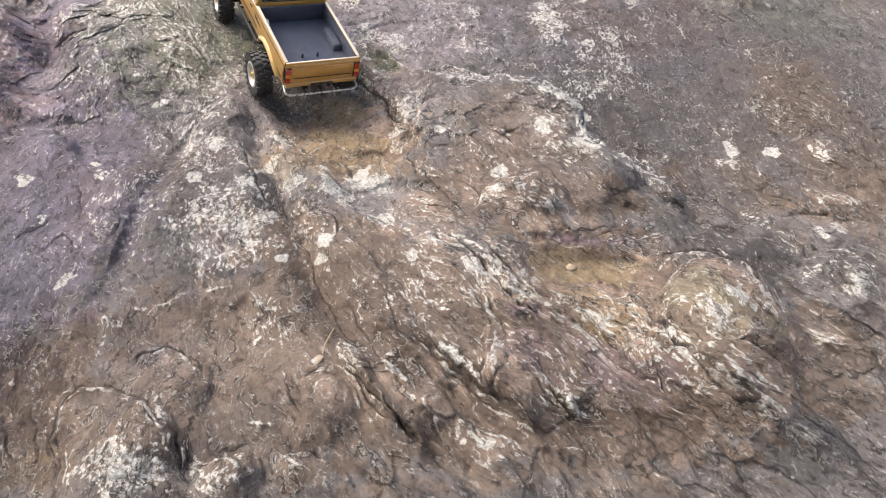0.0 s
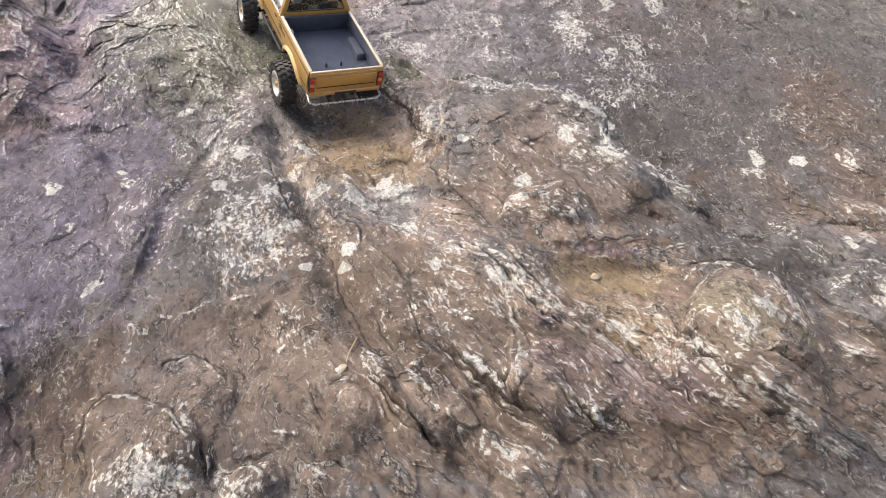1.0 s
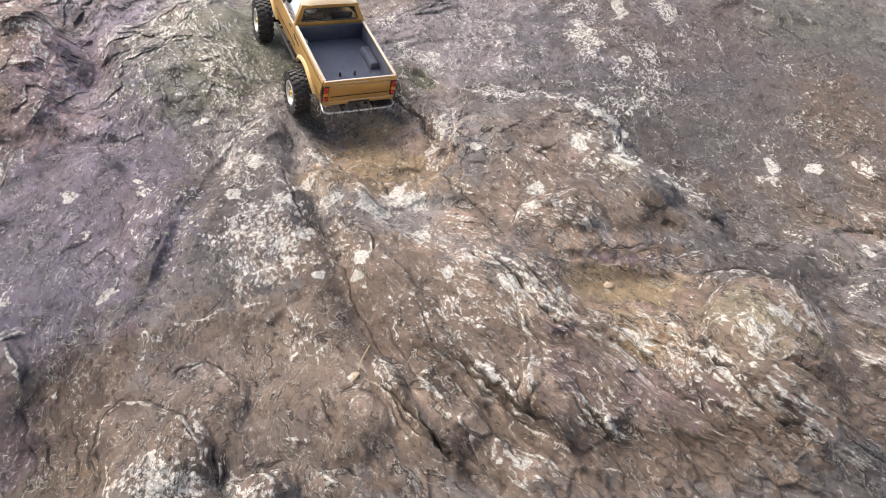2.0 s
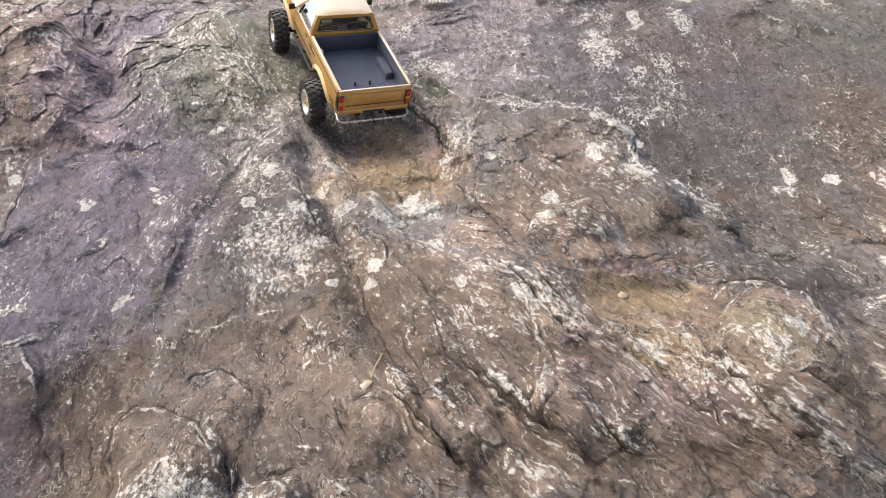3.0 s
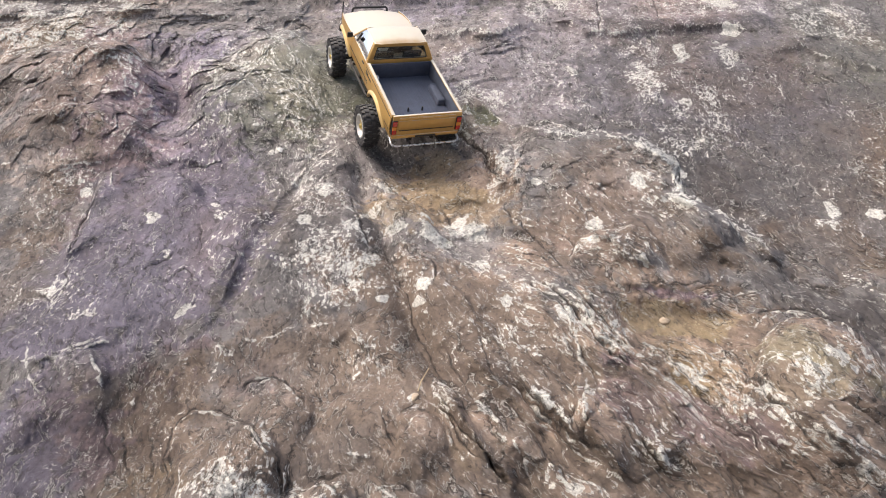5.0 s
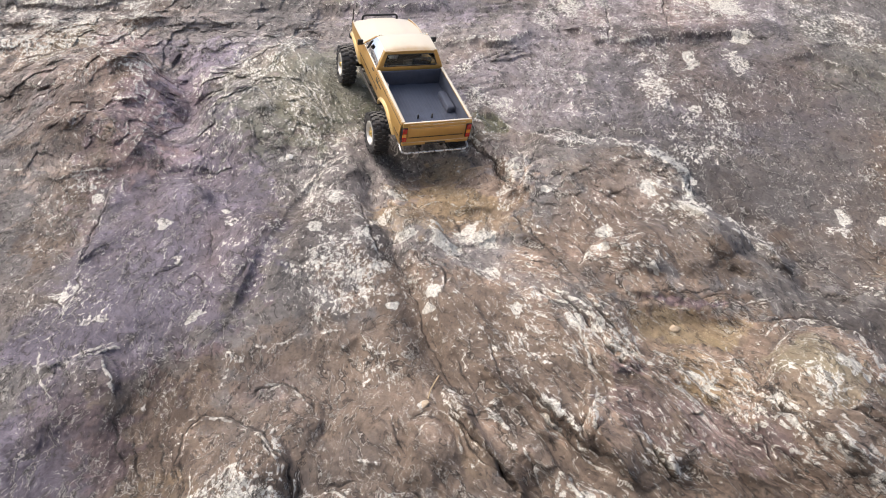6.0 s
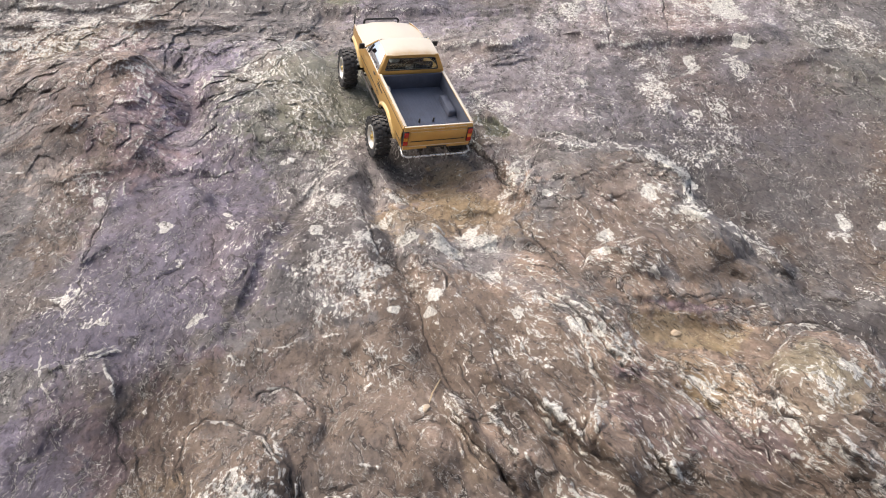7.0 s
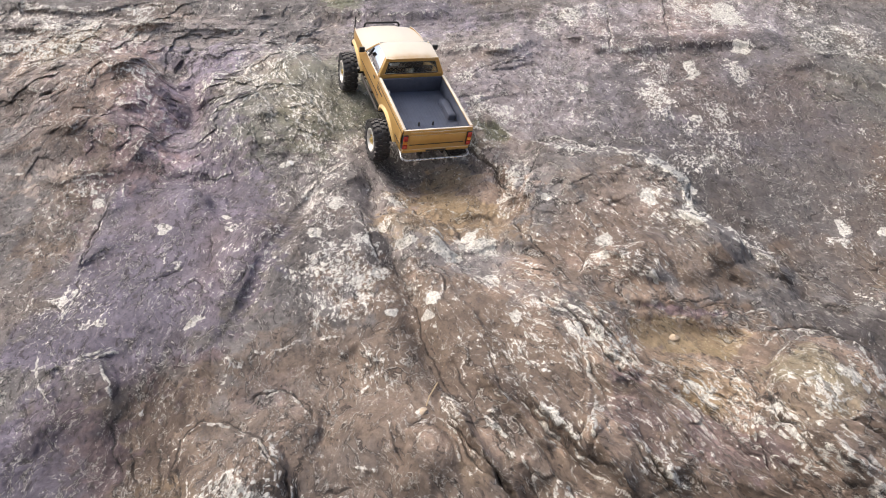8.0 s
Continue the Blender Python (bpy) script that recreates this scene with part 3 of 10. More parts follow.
seam([(-0.127, 1.355), (-0.110, 1.324), (-0.101, 1.292)], 0.0017, 0.85)
seam([(-0.079, 1.281), (-0.067, 1.301), (-0.047, 1.331), (-0.016, 1.319)], 0.0027, 0.68)
seam([(-0.171, 1.262), (-0.147, 1.252)], 0.0021, 0.9)
seam([(0.025, 1.285), (0.058, 1.272)], 0.0017, 0.77)
seam([(0.083, 1.289), (0.118, 1.247), (0.129, 1.217)], 0.0027, 0.85)
seam([(0.105, 1.349), (0.151, 1.298), (0.191, 1.269)], 0.0021, 0.68)
seam([(0.056, 1.410), (0.105, 1.349)], 0.0017, 0.9)
seam([(0.203, 1.536), (0.217, 1.474), (0.223, 1.421), (0.241, 1.374)], 0.0027, 0.77)
seam([(0.195, 1.625), (0.242, 1.583), (0.291, 1.544)], 0.0021, 0.85)
seam([(0.168, 1.614), (0.207, 1.554)], 0.0017, 0.68)
seam([(0.223, 1.605), (0.292, 1.572)], 0.0027, 0.9)
seam([(-0.242, 1.187), (-0.230, 1.212), (-0.189, 1.208), (-0.171, 1.182)], 0.0021, 0.77)
seam([(-0.120, 1.203), (-0.072, 1.180)], 0.0017, 0.85)
seam([(0.555, 1.546), (0.627, 1.583), (0.661, 1.584), (0.701, 1.560), (0.686, 1.478), (0.702, 1.440), (0.718, 1.405)], 0.0027, 0.68)
seam([(0.547, 1.617), (0.603, 1.626), (0.677, 1.613), (0.711, 1.562), (0.697, 1.457)], 0.0021, 0.9)
seam([(0.326, 1.505), (0.383, 1.480), (0.411, 1.441), (0.444, 1.423)], 0.0017, 0.77)
seam([(0.425, 1.492), (0.482, 1.481), (0.500, 1.441), (0.522, 1.377), (0.558, 1.319)], 0.0027, 0.85)
seam([(0.512, 1.371), (0.528, 1.333), (0.561, 1.299), (0.597, 1.265), (0.638, 1.218)], 0.0021, 0.68)
seam([(0.465, 1.434), (0.499, 1.365), (0.507, 1.325)], 0.0017, 0.9)
seam([(0.289, 1.543), (0.325, 1.436)], 0.0027, 0.77)
seam([(0.202, 1.259), (0.235, 1.226), (0.278, 1.191)], 0.0021, 0.85)
seam([(0.307, 1.389), (0.365, 1.333), (0.382, 1.284)], 0.0017, 0.68)
seam([(0.369, 1.445), (0.409, 1.381), (0.440, 1.336)], 0.0027, 0.9)
seam([(0.566, 1.354), (0.599, 1.307), (0.640, 1.288)], 0.0021, 0.77)
seam([(0.641, 1.507), (0.686, 1.502)], 0.0017, 0.85)
seam([(-1.311, 2.725), (-1.170, 2.657), (-1.057, 2.691)], 0.0027, 0.68)
seam([(-0.868, 2.707), (-0.768, 2.779), (-0.596, 2.756)], 0.0021, 0.9)
seam([(-1.169, 2.617), (-1.029, 2.662), (-0.865, 2.658)], 0.0017, 0.77)
seam([(-0.788, 2.665), (-0.645, 2.615), (-0.571, 2.717)], 0.0027, 0.85)
seam([(0.094, 1.751), (0.137, 1.707), (0.193, 1.688)], 0.0021, 0.68)
seam([(0.117, 1.787), (0.169, 1.737)], 0.0017, 0.9)
seam([(-0.117, 1.904), (-0.055, 1.933), (0.030, 1.903)], 0.0027, 0.77)
seam([(-0.103, 1.815), (-0.035, 1.879), (0.061, 1.853)], 0.0021, 0.85)
seam([(0.352, 2.637), (0.418, 2.657), (0.695, 2.696)], 0.0017, 0.68)
seam([(0.455, 2.971), (0.427, 2.720)], 0.0027, 0.9)
# lichen crusts
blot('crust', -0.304, 1.781, 0.020, 0.019, 5, 1.0, 0.5)
blot('crust', -0.132, 1.569, 0.017, 0.010, -15, 1.0, 0.5)
blot('crust', -0.059, 1.598, 0.009, 0.017, -31, 1.0, 0.5)
blot('crust', -0.065, 1.562, 0.013, 0.007, -3, 1.0, 0.5)
blot('crust', 0.098, 1.575, 0.013, 0.017, -1, 1.0, 0.5)
blot('crust', 0.931, 1.892, 0.018, 0.017, -0, 1.0, 0.5)
blot('crust', 0.168, 1.919, 0.012, 0.017, 1, 1.0, 0.5)
blot('crust', -0.410, 2.053, 0.012, 0.010, -4, 1.0, 0.5)
blot('crust', -0.508, 1.861, 0.009, 0.010, 10, 1.0, 0.5)
blot('crust', -0.068, 1.361, 0.009, 0.008, 3, 1.0, 0.5)
blot('crust', 0.834, 1.915, 0.012, 0.029, -22, 1.0, 0.5)
blot('crust', 0.650, 1.435, 0.019, 0.013, -3, 1.0, 0.5)
blot('crust', 0.665, 1.410, 0.006, 0.003, 17, 1.0, 0.5)
blot('crust', 1.019, 1.902, 0.005, 0.017, -14, 1.0, 0.5)
blot('crust', -0.279, 1.894, 0.014, 0.025, -5, 0.62, 0.9)
blot('crust', -0.170, 1.836, 0.014, 0.040, -33, 0.62, 0.9)
blot('crust', -0.037, 1.769, 0.031, 0.020, 37, 0.62, 0.9)
blot('crust', -0.112, 1.786, 0.022, 0.015, -6, 0.62, 0.9)
blot('crust', 0.040, 1.803, 0.035, 0.023, 8, 0.62, 0.9)
blot('crust', 0.200, 1.525, 0.024, 0.014, 31, 0.62, 0.9)
blot('crust', -0.668, 1.538, 0.018, 0.011, -3, 0.62, 0.9)
blot('crust', -0.636, 1.810, 0.017, 0.015, -5, 0.62, 0.9)
blot('crust', 0.644, 2.593, 0.018, 0.049, -24, 0.62, 0.9)
blot('crust', 0.760, 2.574, 0.027, 0.052, 2, 0.62, 0.9)
blot('crust', 0.595, 2.330, 0.010, 0.012, 21, 0.62, 0.9)
blot('crust', -0.158, 1.959, 0.020, 0.016, 2, 0.62, 0.9)
blot('crust', 0.047, 1.680, 0.026, 0.027, -13, 0.62, 0.9)
blot('crust', 0.254, 1.734, 0.015, 0.013, -35, 0.62, 0.9)
blot('crust', 0.952, 1.654, 0.013, 0.026, 8, 0.62, 0.9)
blot('crust', 0.903, 1.468, 0.035, 0.012, 31, 0.62, 0.9)
blot('crust', 0.810, 1.867, 0.026, 0.022, -0, 0.62, 0.9)
blot('crust', 0.086, 1.958, 0.018, 0.019, -40, 0.62, 0.9)
blot('crust', 0.116, 2.030, 0.014, 0.043, -8, 0.62, 0.9)
# speckled lichen fields
blot('lichen', -0.239, 1.661, 0.124, 0.090, 82, 0.95, 0.6)
blot('lichen', -0.322, 1.184, 0.051, 0.027, 15, 0.85, 0.6)
blot('lichen', -0.331, 1.981, 0.103, 0.097, 75, 0.5, 0.6)
blot('lichen', -0.421, 2.310, 0.331, 0.174, 74, 0.3, 0.6)
blot('lichen', -0.314, 2.274, 0.098, 0.173, 45, 0.35, 0.6)
blot('lichen', 0.073, 1.633, 0.104, 0.081, -46, 0.45, 0.6)
blot('lichen', 0.216, 1.571, 0.110, 0.048, -28, 0.6, 0.6)
blot('lichen', -0.046, 1.724, 0.117, 0.086, -21, 0.55, 0.6)
blot('lichen', 0.508, 2.478, 0.037, 0.249, -4, 0.55, 0.6)
blot('lichen', 0.620, 2.221, 0.091, 0.120, -24, 0.6, 0.6)
blot('lichen', 0.432, 1.978, 0.062, 0.115, -32, 0.65, 0.6)
blot('lichen', 0.455, 1.847, 0.067, 0.032, -47, 0.6, 0.6)
blot('lichen', 0.414, 1.897, 0.037, 0.083, 1, 0.55, 0.6)
blot('lichen', 0.128, 2.029, 0.032, 0.133, -6, 0.6, 0.6)
blot('lichen', 0.325, 1.698, 0.066, 0.039, -16, 0.5, 0.6)
blot('lichen', 0.428, 2.630, 0.177, 0.160, 2, 0.35, 0.6)
blot('lichen', 1.122, 2.772, 0.115, 0.162, 7, 0.65, 0.6)
blot('lichen', 0.476, 2.903, 0.250, 0.128, -1, 0.3, 0.6)
blot('lichen', 0.822, 2.902, 0.158, 0.125, 1, 0.6, 0.6)
blot('lichen', 0.642, 1.359, 0.046, 0.042, -5, 0.3, 0.6)
blot('lichen', 0.484, 1.336, 0.120, 0.085, -49, 0.3, 0.6)
blot('lichen', -0.119, 1.472, 0.041, 0.079, -23, 0.35, 0.6)
blot('lichen', 0.026, 2.199, 0.083, 0.060, 18, 0.6, 0.6)
blot('lichen', -0.705, 1.555, 0.079, 0.039, -8, 0.4, 0.6)
blot('lichen', -0.796, 1.624, 0.063, 0.052, -9, 0.45, 0.6)
blot('lichen', -0.820, 1.937, 0.054, 0.064, -0, 0.4, 0.6)
blot('lichen', -0.521, 2.134, 0.075, 0.083, 6, 0.4, 0.6)
blot('lichen', -0.140, 2.729, 0.131, 0.129, -6, 0.3, 0.6)
blot('lichen', 0.109, 2.476, 0.127, 0.147, 14, 0.3, 0.6)
blot('lichen', 0.767, 1.911, 0.159, 0.105, -6, 0.35, 0.6)
blot('lichen', 0.879, 2.030, 0.166, 0.102, -2, 0.25, 0.6)
blot('lichen', 0.159, 1.346, 0.048, 0.018, -43, 0.45, 0.6)
blot('lichen', 0.184, 1.202, 0.058, 0.030, -36, 0.5, 0.6)
blot('lichen', -0.191, 1.186, 0.041, 0.023, 11, 0.5, 0.6)
blot('lichen', 0.005, 1.363, 0.046, 0.022, -56, 0.4, 0.6)
blot('lichen', -0.314, 1.338, 0.046, 0.053, 13, 0.35, 0.6)
blot('lichen', -0.407, 1.752, 0.064, 0.076, 78, 0.35, 0.6)
blot('lichen', 0.303, 1.604, 0.036, 0.015, -0, 0.5, 0.6)
blot('lichen', -0.948, 2.279, 0.123, 0.184, 4, 0.3, 0.6)
blot('lichen', -0.808, 2.215, 0.082, 0.132, 45, 0.25, 0.6)
blot('lichen', 0.899, 1.519, 0.111, 0.051, 17, 0.45, 0.6)
blot('lichen', -0.517, 1.636, 0.060, 0.077, 3, 0.2, 0.6)
blot('lichen', 0.971, 2.885, 0.219, 0.116, 1, 0.4, 0.6)
# ochre stain in the wet hollow, under the truck and along the run-off
blot('ochre', 0.418, 1.558, 0.109, 0.037, -8, 0.85, 0.5)
blot('ochre', 0.483, 1.579, 0.051, 0.009, -10, 0.7, 0.5)
blot('ochre', -0.015, 1.944, 0.094, 0.054, -35, 0.9, 0.5)
blot('ochre', -0.025, 2.073, 0.067, 0.070, -7, 0.7, 0.5)
blot('ochre', 0.432, 1.444, 0.104, 0.038, -51, 0.7, 0.5)
blot('ochre', 0.357, 1.519, 0.061, 0.017, -51, 0.5, 0.5)
blot('ochre', 0.044, 1.860, 0.126, 0.058, -39, 0.5, 0.5)
blot('ochre', 0.038, 2.206, 0.087, 0.058, 10, 0.55, 0.5)
blot('ochre', 0.504, 1.373, 0.054, 0.020, -58, 0.45, 0.5)
blot('ochre', -0.137, 1.452, 0.077, 0.094, -3, 0.25, 0.5)
blot('ochre', -0.465, 1.210, 0.073, 0.041, -6, 0.5, 0.5)
blot('ochre', -0.222, 1.442, 0.166, 0.098, -7, 0.25, 0.5)
blot('ochre', 0.857, 1.709, 0.059, 0.061, 6, 0.45, 0.5)
blot('ochre', 0.034, 1.254, 0.038, 0.027, -31, 0.4, 0.5)
blot('ochre', -0.084, 1.521, 0.158, 0.078, 1, 0.2, 0.5)
blot('ochre', 0.599, 1.333, 0.126, 0.047, -7, 0.3, 0.5)
blot('ochre', -0.966, 2.109, 0.095, 0.070, -7, 0.35, 0.5)
blot('ochre', 0.232, 1.272, 0.041, 0.038, -59, 0.3, 0.5)
# violet wet rock, and dark rock with shaded recesses put into the colour
blot('violet', -0.577, 1.727, 0.333, 0.207, 84, 0.8, 0.5)
blot('violet', -0.752, 2.346, 0.091, 0.278, -15, 1.0, 0.5)
blot('violet', -0.896, 2.613, 0.209, 0.052, -7, 0.6, 0.5)
blot('violet', -0.654, 2.011, 0.153, 0.144, -3, 0.9, 0.5)
blot('violet', -0.686, 1.544, 0.145, 0.067, 4, 0.7, 0.5)
blot('violet', -0.631, 1.277, 0.096, 0.099, 5, 0.85, 0.5)
blot('violet', -0.727, 1.485, 0.131, 0.043, 5, 0.9, 0.5)
blot('violet', -0.680, 1.306, 0.083, 0.117, 4, 1.0, 0.5)
blot('violet', -0.611, 2.558, 0.218, 0.105, -18, 0.4, 0.5)
blot('violet', 0.291, 1.791, 0.139, 0.126, -6, 0.25, 0.5)
blot('violet', 0.317, 2.641, 0.238, 0.224, -2, 0.4, 0.5)
blot('violet', -0.552, 1.984, 0.111, 0.137, -5, 0.7, 0.5)
blot('violet', -0.732, 1.783, 0.092, 0.196, -11, 0.6, 0.5)
blot('dark', 0.837, 2.195, 0.306, 0.402, -6, 0.5, 0.6)
blot('dark', 1.063, 2.133, 0.233, 0.468, -6, 0.5, 0.6)
blot('dark', 0.521, 1.734, 0.153, 0.071, -33, 0.25, 0.6)
blot('dark', -0.527, 1.360, 0.077, 0.120, -6, 0.5, 0.6)
blot('dark', -0.970, 2.172, 0.119, 0.114, -10, 0.5, 0.6)
# shadow band beneath the top ledge, painted dark
blot('dark', 0.659, 2.728, 0.440, 0.038, 2, 0.6, 0.6)
blot('dark', 0.015, 1.451, 0.138, 0.091, -62, 0.45, 0.6)
blot('dark', -0.359, 1.825, 0.078, 0.153, 86, 0.5, 0.6)
blot('dark', -0.113, 1.718, 0.034, 0.139, -66, 0.5, 0.6)
blot('dark', 0.485, 1.265, 0.062, 0.063, -2, 0.6, 0.6)
blot('dark', -0.366, 1.594, 0.105, 0.094, 1, 0.35, 0.6)
blot('dark', 0.657, 1.638, 0.102, 0.058, -7, 0.5, 0.6)
# rock under the truck, its shade painted into the colour
blot('dark', -0.174, 2.089, 0.098, 0.087, 7, 0.5, 0.6)
blot('moss', -0.381, 2.323, 0.272, 0.198, 63, 0.8, 0.6)
blot('moss', 0.817, 2.543, 0.473, 0.246, -0, 0.25, 0.6)
blot('moss', 0.414, 1.559, 0.114, 0.038, -5, 0.45, 0.6)
blot('moss', 1.182, 2.498, 0.250, 0.220, 2, 0.5, 0.6)
blot('moss', 0.040, 2.225, 0.083, 0.075, 14, 0.45, 0.6)
blot('moss', -0.440, 2.371, 0.157, 0.206, 13, 0.35, 0.6)
blot('moss', 0.622, 1.506, 0.126, 0.049, 21, 0.3, 0.6)
blot('moss', -0.400, 2.955, 0.070, 0.071, -1, 1.0, 0.6)
blot('moss', -1.009, 2.268, 0.129, 0.154, 5, 0.3, 0.6)
# warm brown rock
blot('warm', 0.453, 1.433, 0.278, 0.192, -47, 1.0, 0.6)
blot('warm', 0.011, 1.520, 0.260, 0.143, -24, 0.8, 0.6)
blot('warm', -0.136, 1.435, 0.202, 0.167, -3, 0.8, 0.6)
blot('warm', -0.006, 1.933, 0.150, 0.138, -17, 1.0, 0.6)
blot('warm', 0.243, 1.732, 0.154, 0.129, -9, 0.5, 0.6)
blot('warm', 0.586, 1.280, 0.206, 0.080, 7, 0.9, 0.6)
blot('warm', 0.055, 1.281, 0.267, 0.121, -2, 0.6, 0.6)
blot('warm', -0.500, 1.295, 0.108, 0.114, -11, 0.8, 0.6)
blot('warm', -0.261, 1.444, 0.143, 0.120, -4, 0.7, 0.6)
blot('warm', 0.310, 1.821, 0.174, 0.112, -3, 0.5, 0.6)
blot('warm', -0.990, 2.143, 0.131, 0.096, -11, 0.6, 0.6)
# violet high on the right: bluish haze put into the rock's colour
blot('violet', 0.792, 2.465, 0.642, 0.312, -2, 0.15, 0.5)
blot('violet', 0.640, 2.838, 0.527, 0.202, 2, 0.4, 0.5)
blot('violet', 0.108, 2.432, 0.191, 0.208, 3, 0.4, 0.5)
blot('violet', -0.649, 2.085, 0.221, 0.320, -7, 0.6, 0.5)
blot('violet', -0.902, 2.317, 0.261, 0.243, 23, 0.35, 0.5)
blot('violet', -0.148, 2.872, 0.246, 0.143, 1, 0.5, 0.5)
blot('dark', -0.625, 1.183, 0.047, 0.037, 1, 0.5, 0.6)
blot('dark', -0.401, 1.444, 0.119, 0.042, 2, 0.4, 0.6)
blot('dark', -0.130, 1.253, 0.147, 0.052, -3, 0.45, 0.6)
blot('dark', 0.364, 1.249, 0.107, 0.078, -32, 0.5, 0.6)
blot('dark', 0.803, 1.748, 0.186, 0.123, -1, 0.5, 0.6)
blot('dark', 0.730, 1.976, 0.196, 0.230, -1, 0.4, 0.6)
blot('lichen', 0.156, 2.488, 0.144, 0.233, 6, 0.4, 0.6)
blot('lichen', 0.078, 2.605, 0.145, 0.119, 19, 0.35, 0.6)
blot('lichen', 0.247, 2.360, 0.086, 0.149, 0, 0.3, 0.6)
# lichen along the block's edge, and the wall behind it with its shade painted dark
seam([(0.170, 2.212), (0.314, 2.170), (0.386, 2.078), (0.455, 2.148), (0.516, 2.073), (0.495, 1.959), (0.470, 1.861), (0.567, 1.895), (0.644, 1.798)], 0.006, 1.0)
seam([(0.435, 2.064), (0.481, 1.970), (0.467, 1.865)], 0.006, 1.0)
blot('lichen', 0.498, 2.097, 0.051, 0.127, -46, 1.0, 0.5)
blot('lichen', 0.479, 1.912, 0.066, 0.012, 64, 1.0, 0.5)
blot('lichen', 0.393, 2.064, 0.119, 0.007, 45, 0.9, 0.5)
blot('lichen', 0.484, 1.842, 0.103, 0.012, 43, 1.0, 0.5)
blot('lichen', 0.600, 1.840, 0.057, 0.048, -51, 0.8, 0.5)
blot('lichen', 0.404, 1.913, 0.035, 0.057, 35, 0.8, 0.5)
blot('lichen', 0.420, 1.829, 0.034, 0.037, 2, 0.7, 0.5)
blot('lichen', 0.298, 2.175, 0.081, 0.077, -1, 0.6, 0.5)
blot('lichen', 0.201, 2.138, 0.087, 0.009, 52, 0.6, 0.5)
# shade strip behind the edge, put into the colour
blot('dark', 0.582, 2.035, 0.066, 0.102, 36, 0.9, 0.5)
blot('dark', 0.669, 1.881, 0.091, 0.075, -47, 0.8, 0.5)
blot('dark', 0.478, 2.223, 0.172, 0.029, 8, 0.5, 0.5)
# paler rock, and the silted hollow
blot('light', 0.144, 2.515, 0.167, 0.289, 6, 0.8, 0.6)
blot('light', -0.009, 2.714, 0.164, 0.159, -1, 0.7, 0.6)
blot('light', 0.652, 2.910, 0.468, 0.205, 2, 0.6, 0.6)
blot('light', 0.432, 1.444, 0.085, 0.030, -51, 0.6, 0.6)
blot('light', 0.033, 1.809, 0.086, 0.040, -16, 0.6, 0.6)
blot('light', -0.277, 1.961, 0.118, 0.072, 80, 0.4, 0.6)
blot('light', -0.715, 2.230, 0.088, 0.105, -36, 0.55, 0.6)
blot('light', -0.790, 2.549, 0.073, 0.103, -27, 0.6, 0.6)
blot('light', -0.855, 2.616, 0.086, 0.019, -6, 0.5, 0.6)
blot('light', -0.436, 2.508, 0.108, 0.144, 37, 0.4, 0.6)
blot('light', -0.186, 1.951, 0.054, 0.120, -8, 0.4, 0.6)
blot('light', 0.243, 1.732, 0.066, 0.050, -24, 0.4, 0.6)
blot('light', -0.322, 1.183, 0.057, 0.024, 13, 0.4, 0.6)
blot('light', 0.265, 1.421, 0.061, 0.036, -61, 0.3, 0.6)
blot('wet', 0.427, 1.562, 0.092, 0.030, -9, 1.0, 0.3)
blot('wet', 0.362, 1.548, 0.037, 0.013, 3, 0.8, 0.3)
blot('lichen', -0.403, 2.290, 0.135, 0.095, 67, 0.45, 0.6)
blot('lichen', -0.303, 2.159, 0.096, 0.098, 61, 0.6, 0.6)
# leaning slabs: faces painted lighter and the gaps between them shaded dark
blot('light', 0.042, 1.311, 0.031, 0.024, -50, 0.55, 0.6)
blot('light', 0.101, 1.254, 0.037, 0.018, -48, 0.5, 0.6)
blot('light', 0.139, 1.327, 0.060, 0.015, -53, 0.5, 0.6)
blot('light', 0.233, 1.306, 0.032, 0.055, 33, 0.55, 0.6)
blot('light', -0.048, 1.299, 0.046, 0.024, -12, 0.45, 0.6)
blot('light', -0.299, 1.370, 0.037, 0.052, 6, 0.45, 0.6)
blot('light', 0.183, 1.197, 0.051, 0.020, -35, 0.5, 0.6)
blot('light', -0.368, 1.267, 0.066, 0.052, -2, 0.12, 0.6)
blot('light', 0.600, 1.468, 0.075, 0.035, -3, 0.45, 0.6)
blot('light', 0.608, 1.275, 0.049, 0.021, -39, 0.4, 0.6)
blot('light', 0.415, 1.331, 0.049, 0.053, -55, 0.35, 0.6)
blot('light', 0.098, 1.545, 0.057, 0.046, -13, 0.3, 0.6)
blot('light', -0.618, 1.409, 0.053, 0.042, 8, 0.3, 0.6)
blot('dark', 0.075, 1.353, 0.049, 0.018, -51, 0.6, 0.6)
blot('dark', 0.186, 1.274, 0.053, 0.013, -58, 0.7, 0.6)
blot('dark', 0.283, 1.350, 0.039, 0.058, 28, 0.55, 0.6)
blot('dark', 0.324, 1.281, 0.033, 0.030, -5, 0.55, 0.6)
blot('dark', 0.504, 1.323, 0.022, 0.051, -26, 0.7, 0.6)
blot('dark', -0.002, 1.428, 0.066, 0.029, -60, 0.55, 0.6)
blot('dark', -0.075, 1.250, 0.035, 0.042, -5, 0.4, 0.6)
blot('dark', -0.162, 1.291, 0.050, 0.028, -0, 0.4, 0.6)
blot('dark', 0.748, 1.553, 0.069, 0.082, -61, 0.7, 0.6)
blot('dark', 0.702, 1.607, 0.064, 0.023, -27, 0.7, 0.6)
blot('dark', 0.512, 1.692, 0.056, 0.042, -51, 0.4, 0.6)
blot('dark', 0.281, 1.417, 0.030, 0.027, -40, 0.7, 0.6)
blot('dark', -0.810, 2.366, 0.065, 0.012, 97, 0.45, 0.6)
